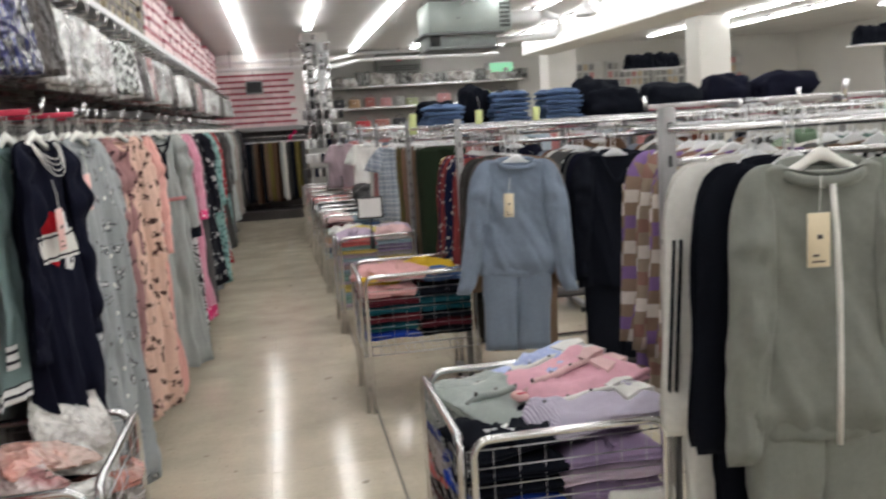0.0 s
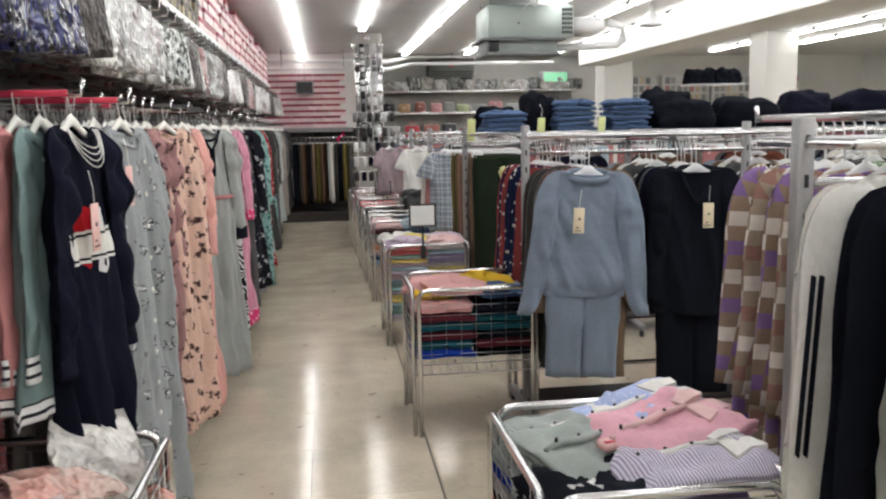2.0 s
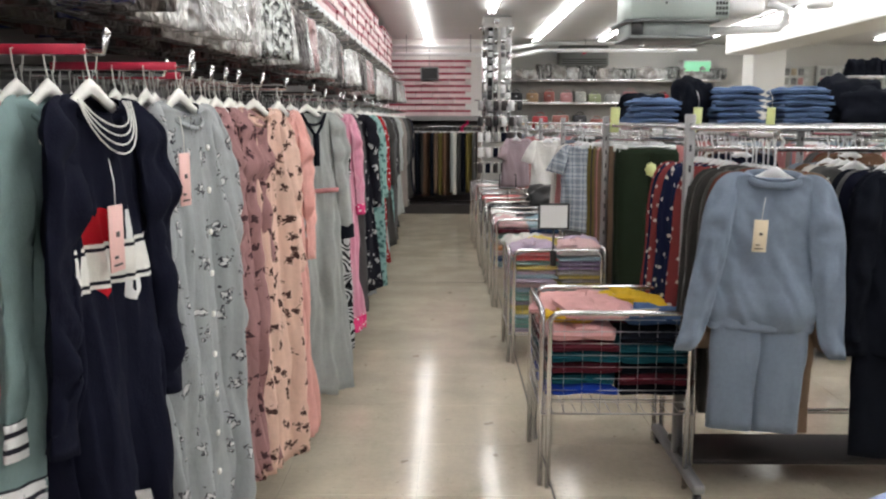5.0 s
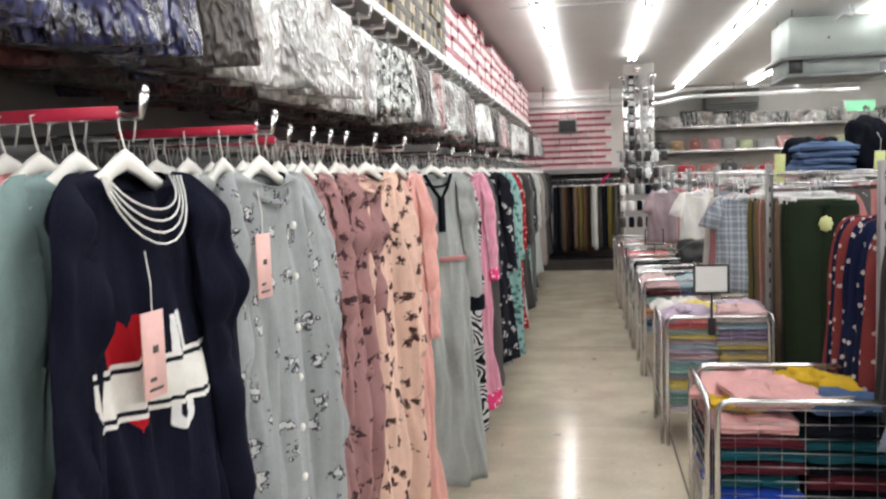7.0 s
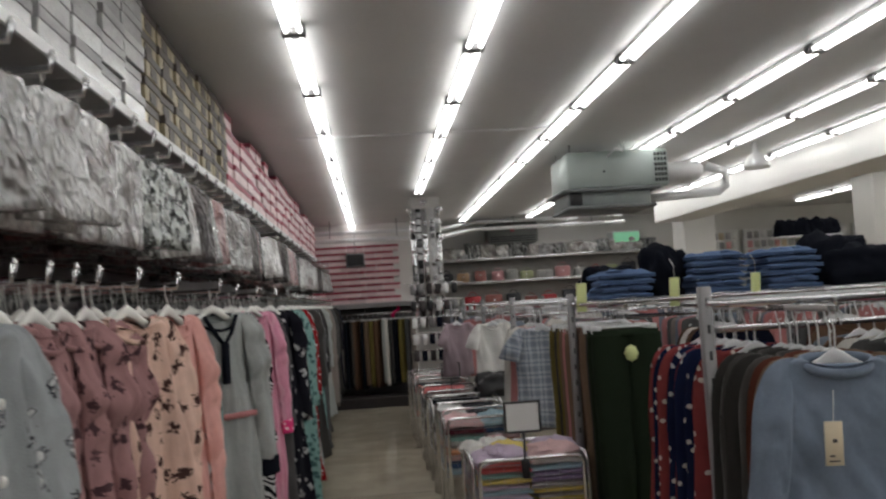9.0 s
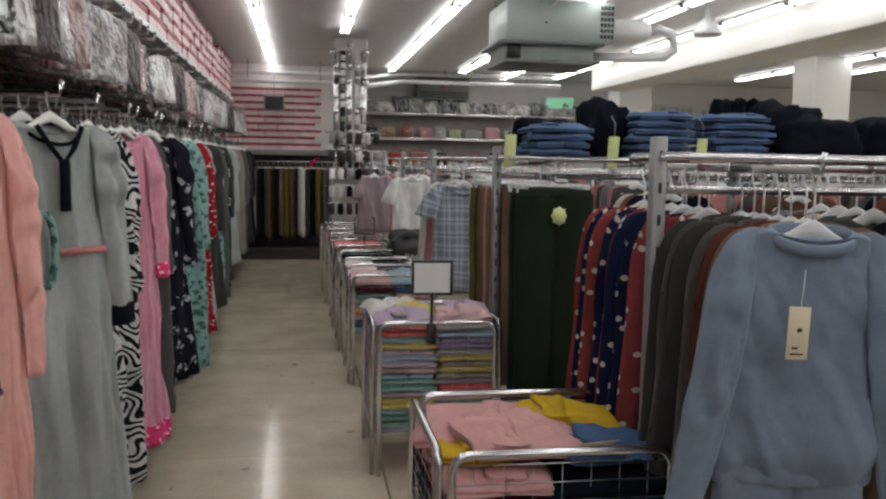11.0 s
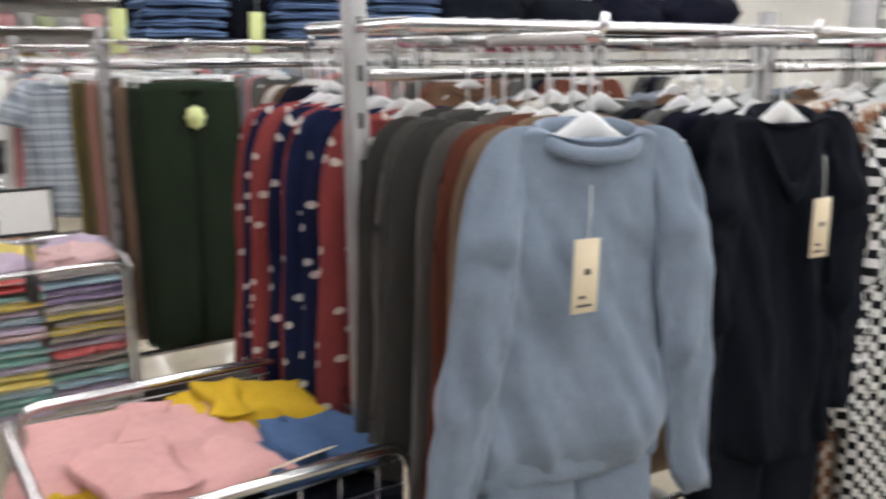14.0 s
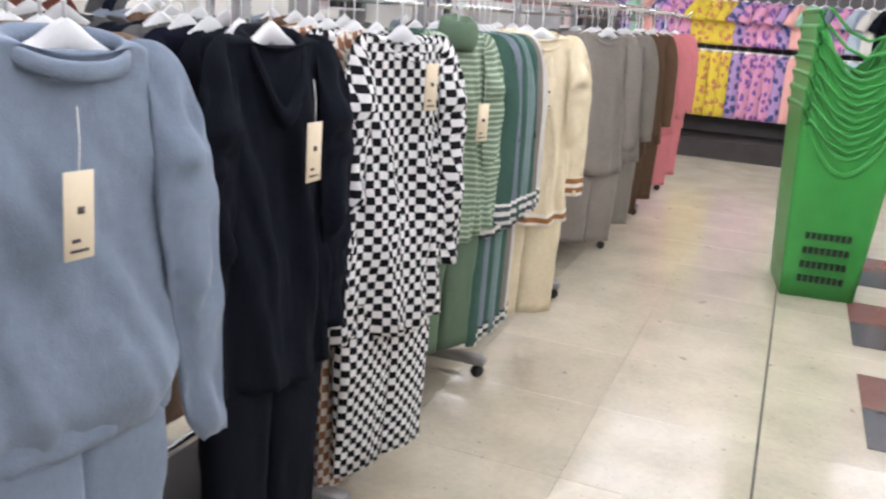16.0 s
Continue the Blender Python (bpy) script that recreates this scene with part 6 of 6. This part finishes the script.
# ---------------------------------------------------------------- north shelves
for z in (0.95, 1.42, 1.93, 2.36):
    sh = thing("north_shelf", pose(0, 18.4, z), "long grey shelf on the end wall with small goods", "shelf", "end wall shelves")
    part("board", boxed((1.95, -0.14, -0.02), (6.05, 0.29, 0.015), 0.004), STEEL, sh)
    part("edge_strip", boxed((1.95, -0.152, -0.026), (6.05, -0.141, 0.022), 0.002), CHROME, sh)
tagged(part("shelf_back", boxed((1.95, 18.64, 0.0), (6.05, 18.695, 2.36)), surface("pale_back_panel", (0.42, 0.4, 0.37), 0.6, var=0.12), None, "", False), "dark panel behind the end wall shelves", "panel", "", "structure")
GOODS = [surface(f"goods_{n}", c, 0.45, var=0.15, bump=0.05, coat=0.2) for n, c in (("red", (0.5, 0.03, 0.04)), ("pale_green", (0.4, 0.45, 0.25)), ("grey", (0.4, 0.4, 0.38)),
         ("olive", (0.3, 0.3, 0.06)), ("tan", (0.4, 0.25, 0.13)), ("black", (0.025, 0.025, 0.03)), ("pink", (0.6, 0.3, 0.3)), ("cream", (0.65, 0.55, 0.4)), ("rose", (0.35, 0.12, 0.1)))]


def handbag(x, y, z, w, h, mat, label):
    root = thing("handbag", pose(x, y, z, 0, 0, R.uniform(-6, 6)), label, "handbag", "handbags on the end shelves")
    bm = boxed((-w / 2, -0.06, 0.0), (w / 2, 0.06, h), 0.02)
    part("body", bm, mat, root)
    part("strap", tube(bmesh.new(), arc(0, h - 0.01, w * 0.28, 0, 180, 8), 0.007, 6), mat, root)
    part("clasp", boxed((-0.02, -0.066, h * 0.55), (0.02, -0.059, h * 0.66), 0.002), CHROME, root)


for z, h, lo in ((1.946, 0.2, 0.2), (1.436, 0.26, 0.22), (0.966, 0.24, 0.2)):
    x = 2.1
    while x < 5.95:
        w = R.uniform(lo, lo + 0.1)
        handbag(x + w / 2, 18.42, z, w, h * R.uniform(0.75, 1.1), R.choice(GOODS), "small handbag standing on the end wall shelf")
        x += w + R.uniform(0.03, 0.12)
for i in range(26):
    jar = thing("trinket_jar", pose(2.2 + 0.14 * i, 18.3, 1.436), "small white jar with a gold lid on the shelf edge", "jar", "small jars")
    part("pot", tube(bmesh.new(), [(0, 0, 0.0), (0, 0, 0.02), (0, 0, 0.075), (0, 0, 0.085)], [0.034, 0.042, 0.042, 0.032], 10), R.choice((PAPER, GOODS[7], PAPER)), jar)
    part("lid", tube(bmesh.new(), [(0, 0, 0.086), (0, 0, 0.115)], 0.032, 10), surface("gold_lid", (0.6, 0.4, 0.1), 0.3, 1.0, bump=0.0), jar)
x = 2.1
k = 0
while x < 5.9:
    ob = part("wrapped_parcel", heap_bm(R.uniform(0.3, 0.5), 0.38, R.uniform(0.2, 0.32), 20 + k), (W_CLEAR, W_WHITE, film_wrap("wrap_grey_black", (0.45, 0.46, 0.45), (0.05, 0.05, 0.05)))[k % 3], None, "", True, pose(x + 0.1, 18.45, 2.376))
    tagged(ob, "parcel of goods in shiny clear plastic on the top shelf", "wrapped bundle", "bundles on the top shelf")
    x += 0.27
    k += 1
ac2 = thing("wall_unit", pose(3.48, 18.5, 2.82), "dark grey wall unit with a small red light", "wall unit")
part("case", boxed((-0.47, -0.2, -0.2), (0.47, 0.19, 0.2), 0.03), surface("grey_unit_paint", (0.2, 0.21, 0.2), 0.5, var=0.1), ac2)
part("lamp", boxed((-0.04, -0.206, 0.02), (0.03, -0.199, 0.06), 0.002), RED_PLASTIC, ac2, "small red lamp")
part("grille", box(box(box(bmesh.new(), (-0.42, -0.208, -0.16), (0.42, -0.2, -0.14)), (-0.42, -0.208, -0.12), (0.42, -0.2, -0.1)), (-0.42, -0.208, -0.08), (0.42, -0.2, -0.06)), BLACK, ac2, "", False)
ex = thing("exit_sign", pose(5.62, 18.3, 2.62), "green lit exit sign on the end wall", "exit sign")
part("panel", boxed((-0.24, -0.02, -0.09), (0.24, 0.02, 0.09), 0.006), EXIT, ex)
part("housing", boxed((-0.26, 0.021, -0.12), (0.26, 0.39, 0.12), 0.006), WHITE_METAL, ex)

# ---------------------------------------------------------------- ceiling unit
ac = thing("ceiling_air_conditioner", pose(2.78, 10.55, 2.42), "pale green hanging air conditioner with a lower drip tray", "air conditioner")
part("case", boxed((0, 0, 0.2), (1.0, 0.75, 0.56), 0.02), AC_PAINT, ac)
part("lower_case", boxed((0.0, 0.05, 0.03), (0.82, 0.7, 0.2), 0.015), surface("grey_green_panel", (0.28, 0.31, 0.3), 0.5, var=0.15), ac)
part("drip_tray", boxed((-0.06, -0.03, 0.17), (0.9, 0.78, 0.2), 0.006), surface("tray_grey", (0.16, 0.17, 0.17), 0.5, var=0.15), ac)
part("tray_rim", boxed((-0.02, -0.05, 0.0), (0.84, 0.72, 0.03), 0.006), MATS["tray_grey"], ac)
part("intake", boxed((0.02, 0.03, 0.05), (0.14, 0.055, 0.18), 0.004), BLACK, ac)
bm = bmesh.new()
for i in range(4):
    for j in range(6):
        box(bm, (0.86 + i * 0.032, -0.006, 0.24 + j * 0.05), (0.882 + i * 0.032, 0.002, 0.272 + j * 0.05), 0.0)
tagged(part("grille", bm, BLACK, ac, "dark louvred grille", False), kind="stuff")
part("screw", tube(bmesh.new(), [(0.36, 0.004, 0.36), (0.36, -0.006, 0.36)], 0.012, 8), BLACK, ac)
for x in (0.05, 0.93):
    for y in (0.06, 0.68):
        part("hanger_rod", tube(bmesh.new(), [(x, y, 0.56), (x, y, CEIL - 2.42)], 0.007, 6), STEEL, ac)
part("cable", tube(bmesh.new(), [(0.4, -0.01, 0.5), (0.48, -0.02, 0.57), (0.56, -0.02, 0.54), (0.6, 0.1, 0.64)], 0.008, 6), WHITE_METAL, ac)
part("cable", tube(bmesh.new(), [(0.6 + 0.07 * math.cos(a), -0.02, 0.62 + 0.06 * math.sin(a)) for a in [2 * math.pi * i / 14 for i in range(14)]], 0.006, 6, True), WHITE_METAL, ac)
part("drain_pipe", tube(bmesh.new(), [(0.8, 0.3, 0.1), (1.15, 0.3, 0.12), (1.6, 0.3, 0.14), (1.68, 0.3, 0.2), (1.68, 0.3, 0.34), (1.5, 0.3, 0.4)], 0.045, 10), WHITE_METAL, ac, "white lagged pipe")
part("duct", boxed((1.0, 0.1, 0.26), (1.4, 0.6, 0.44), 0.05), WHITE_METAL, ac, "white duct")
be = thing("smoke_bell", pose(4.82, 10.9, 2.78), "white bell-shaped fitting under the ceiling", "ceiling fitting")
part("bell", tube(bmesh.new(), [(0, 0, 0.274), (0, 0, 0.16), (0, 0, 0.12), (0, 0, 0.03), (0, 0, 0)], [0.02, 0.03, 0.08, 0.14, 0.13], 14), WHITE_METAL, be)
cn = thing("conduit", pose(0, 9.6, CEIL - 0.012), "thin grey conduit along the ceiling", "conduit", "conduits")
part("pipe", tube(bmesh.new(), [(0.3, 0, 0), (2.6, 0.02, 0)], 0.008, 6), WHITE_METAL, cn)

# ---------------------------------------------------------------- far right of the shop
PANEL = surface("pale_grid_card", (0.7, 0.7, 0.68), 0.5, var=0.1)
for i, x in enumerate((6.9, 8.0, 9.1, 10.2)):
    gp = thing("grid_panel", pose(x, 18.55, 1.7), "pale display panel of small carded goods on the wall", "display panel", "wall display panels")
    part("board", boxed((0, 0, 0), (1.0, 0.1, 0.95), 0.01), PANEL, gp)
    for r in range(5):
        for c in range(7):
            part("carded_item", boxed((0.05 + c * 0.135, -0.018, 0.07 + r * 0.175), (0.15 + c * 0.135, -0.003, 0.2 + r * 0.175), 0.004), R.choice((GOODS[2], GOODS[6], STEEL, PANEL, GOODS[7])), gp)
    cab = thing("display_counter", pose(x, 18.2, 0), "white display counter against the wall", "counter", "counters")
    part("body", boxed((0, 0, 0.06), (1.06, 0.46, 1.5), 0.01), WHITE_METAL, cab)
    part("kick", boxed((0.02, 0.02, 0), (1.04, 0.44, 0.06), 0.0), DARK, cab, "", False)
    part("top", boxed((-0.01, -0.02, 1.5), (1.07, 0.46, 1.53), 0.005), SHELF, cab)
for x, y, z in ((7.4, 16.0, 2.3), (9.3, 12.0, 2.3)):
    hs = thing("hat_stand", pose(x, y, 0), "tall stand holding a row of furry black hats", "hat stand", "hat stands")
    part("pole", tube(bmesh.new(), [(0.5, 0, 0.02), (0.5, 0, z + 0.08)], 0.02, 8), STEEL, hs)
    part("base", tube(bmesh.new(), [(0.5, 0, 0.0), (0.5, 0, 0.025)], 0.28, 16), STEEL, hs)
    part("shelf", boxed((0, -0.2, z), (1.05, 0.2, z + 0.03), 0.008), WHITE_METAL, hs)
    for i in range(4):
        ht = part("hat", heap_bm(0.3, 0.3, 0.3, 40 + i), INKY, hs, "furry black hat", True, pose(0.14 + 0.26 * i, 0, z + 0.03))
for k, y in enumerate((9.5, 6.5, 8.0)):
    st = thing("carton_shelving", pose(10.9 + 0.2 * k, y, 0), "tall shelving of pale and dark boxes", "shelving", "carton shelving")
    for x in (0, 1.3):
        part("upright", boxed((x, 0, 0), (x + 0.04, 0.4, 2.7), 0.004), STEEL, st)
    for i in range(7):
        part("board", boxed((0.041, 0, 0.25 + i * 0.36), (1.299, 0.4, 0.28 + i * 0.36), 0.004), WHITE_METAL, st)
        for j in range(4):
            part("goods_box", boxed((0.06 + j * 0.31, 0.03, 0.281 + i * 0.36), (0.33 + j * 0.31, 0.36, 0.281 + i * 0.36 + R.uniform(0.15, 0.28)), 0.006), R.choice((GOODS[5], GOODS[2], B_PINK, BLACK, B_WHITE)), st)

# children's clothes on the east wall
tagged(part("east_plinth", boxed((11.7, 1.0, 0.0), (12.58, 7.2, 0.22), 0.01), DARK, None, "", False), "low dark plinth under the children's clothes", "plinth")
tagged(part("east_back_panel", boxed((12.5, 1.0, 0.22), (12.59, 7.2, 2.4)), SLATE, None, "", False), "dark panel behind the children's clothes", "panel", "", "structure")
for z in (1.9, 1.05):
    rl = thing("wall_rail", pose(12.1, 0, z), "chrome rail of children's clothes on the east wall", "wall rail", "east rails")
    part("rail", tube(bmesh.new(), [(0, 1.1, 0), (0, 7.1, 0)], 0.013, 8), CHROME, rl)
    for y in (1.2, 3.0, 5.0, 7.0):
        part("bracket", tube(bmesh.new(), [(0, y, 0), (0.4, y, 0)], 0.01, 6), CHROME, rl)
seq = [YELLOWP, YELLOWP, YELLOWP, YELLOWP, PURPLEP, PINKP, PINKP, PINKP, PURPLEP, PEACH, MINT, PURPLEP, SLATEB, PINKP, LJEAN, OFFWHITE, INKY, INKY, LJEAN, SLATEB, MINT, PINKP]
for i in range(34):
    c = seq[i % len(seq)]
    y = 4.97 - 0.12 * i if i < 28 else 4.97 + 0.14 * (i - 27)
    turn = -90 + R.uniform(15, 40)
    garment("small_tshirt", "tee", c, pose(12.08, y, 1.895, 0, 0, turn), f"{c.name.replace('_', ' ')} child's top on the upper rail", "child's top", "children's clothes", length=0.48, thin=0.8, seed=i, hang=HANG_C)
    garment("small_trouser_pair", "trousers", c, pose(12.02, y, 1.3, 0, 0, turn), f"{c.name.replace('_', ' ')} child's trousers on the lower rail", "trousers", "children's clothes", length=0.72, thin=0.8, seed=i)


# ---------------------------------------------------------------- stack of green baskets
def basket_shell(bm, z, w0, d0, w1, d1, h, slots=False):
    """One tapered basket with a rolled rim that dips in the middle of each long side."""
    n = 12
    rings = []
    for lev in range(7):
        f = lev / 6
        w, d = w0 + (w1 - w0) * f, d0 + (d1 - d0) * f
        ring = []
        for side in range(4):
            for i in range(n):
                u = i / n
                if side == 0:
                    p = (-w / 2 + w * u, -d / 2)
                elif side == 1:
                    p = (w / 2, -d / 2 + d * u)
                elif side == 2:
                    p = (w / 2 - w * u, d / 2)
                else:
                    p = (-w / 2, d / 2 - d * u)
                dip = (math.sin(math.pi * u) ** 0.9) * 0.25 * max(0, f - 0.4) / 0.6 if side in (1, 3) else 0.0
                rise = 0.1 * max(0, f - 0.5) / 0.5 * (abs(2 * u - 1) ** 2 if side in (1, 3) else 1)
                ring.append(bm.verts.new((p[0], p[1], z + h * f - dip + rise)))
        rings.append(ring)
    m = len(rings[0])
    for u, v in zip(rings, rings[1:]):
        for q in range(m):
            bm.faces.new((u[q], u[(q + 1) % m], v[(q + 1) % m], v[q]))
    bm.faces.new(rings[0][::-1])
    rim = [v.co.copy() for v in rings[-1]]
    tube(bm, rim, 0.014, 6, True)
    return bm


bk_m = pose(6.78, 3.64, 0, 0, 0, 8)
for i in range(8):
    b = thing("shopping_basket", bk_m @ pose(0, 0, 0.002 + 0.085 * i), "bright green plastic shopping basket nested in a stack", "shopping basket", "stacked green baskets")
    part("shell", basket_shell(bmesh.new(), 0.0, 0.5, 0.4, 0.62, 0.52, 0.98 if i == 0 else 0.9), GREEN, b)
    if i == 0:
        for r in range(4):
            for c in range(8):
                part("slot", boxed((-0.283 - r * 0.003, -0.12 + c * 0.032, 0.1 + r * 0.085), (-0.262, -0.102 + c * 0.032, 0.135 + r * 0.085)), BLACK, b, "", False)
    part("handle", tube(bmesh.new(), [(-0.3, -0.24, 0.99), (-0.32, -0.22, 1.02), (-0.33, -0.1, 0.9), (-0.33, 0.0, 0.86), (-0.33, 0.1, 0.9), (-0.32, 0.22, 1.02), (-0.3, 0.24, 0.99)], 0.009, 6), GREEN, b)
# ---------------------------------------------------------------- floor tiles, last
def tile_mesh(s, name="tile"):
    return finish(name, boxed((-s / 2 + 0.0008, -s / 2 + 0.0008, -0.0024), (s / 2 - 0.0008, s / 2 - 0.0008, 0.0), 0.0008), TILE, False)


S = 0.6
near = tile_mesh(S)
rest_v, rest_f = [], []
count = 0
for i in range(-1, 22):
    for j in range(-6, 32):
        x, y = 1.42 + (i - 2) * S - S / 2, 3.82 + (j - 4) * S + S / 2
        if x < WEST - 0.3 or x > EAST or y > NORTH or y < SOUTH:
            continue
        dark = y < 3.2 and 3.9 < x < 8
        if (-0.3 < x < 1.7 and 1.0 < y < 16.6) or (1.0 < x < 7.5 and 2.0 < y < 5.4):
            place("tile", near, FLOOR, pose(x, y, 0))
            count += 1
        else:
            a = S / 2 - 0.0008
            k = len(rest_v)
            rest_v += [(x - a, y - a, 0), (x + a, y - a, 0), (x + a, y + a, 0), (x - a, y + a, 0),
                       (x - a, y - a, -0.0024), (x + a, y - a, -0.0024), (x + a, y + a, -0.0024), (x - a, y + a, -0.0024)]
            rest_f += [(k, k + 1, k + 2, k + 3), (k, k + 4, k + 5, k + 1), (k + 1, k + 5, k + 6, k + 2), (k + 2, k + 6, k + 7, k + 3), (k + 3, k + 7, k + 4, k)]
me = bpy.data.meshes.new("tiles")
me.from_pydata(rest_v, [], rest_f)
me.materials.append(TILE)
tagged(place("tiles", me, FLOOR), "cream polished floor tiles", "", "", "stuff")
# dark joint strips and the coloured border
tagged(part("joint_strip", boxed((1.405, SOUTH, 0.0), (1.415, 16.5, 0.0008)), JOINT, None, "", False), "dark expansion joint in the floor along the aisle", "floor joint", "", "structure")
for y, x0, x1 in ((3.82, 1.42, EAST - 0.9), (10.02, 0.3, 1.4)):
    tagged(part("joint_strip", boxed((x0, y - 0.005, 0.0), (x1, y + 0.005, 0.0008)), JOINT, None, "", False), "dark expansion joint in the floor across the aisle", "floor joint", "", "structure")
BT = {}
for i, m_ in enumerate((TILE_DARK, TILE_BROWN)):
    BT[i] = finish("border_tile", boxed((-0.198, -0.198, 0.0005), (0.198, 0.198, 0.003), 0.001), m_, False)
for i in range(11):
    for j in range(3):
        k = (i + j) % 3
        if k == 2:
            continue
        place("border_tile", BT[k], FLOOR, pose(3.6 + 0.4 * i, 3.24 - 0.4 * j, 0))
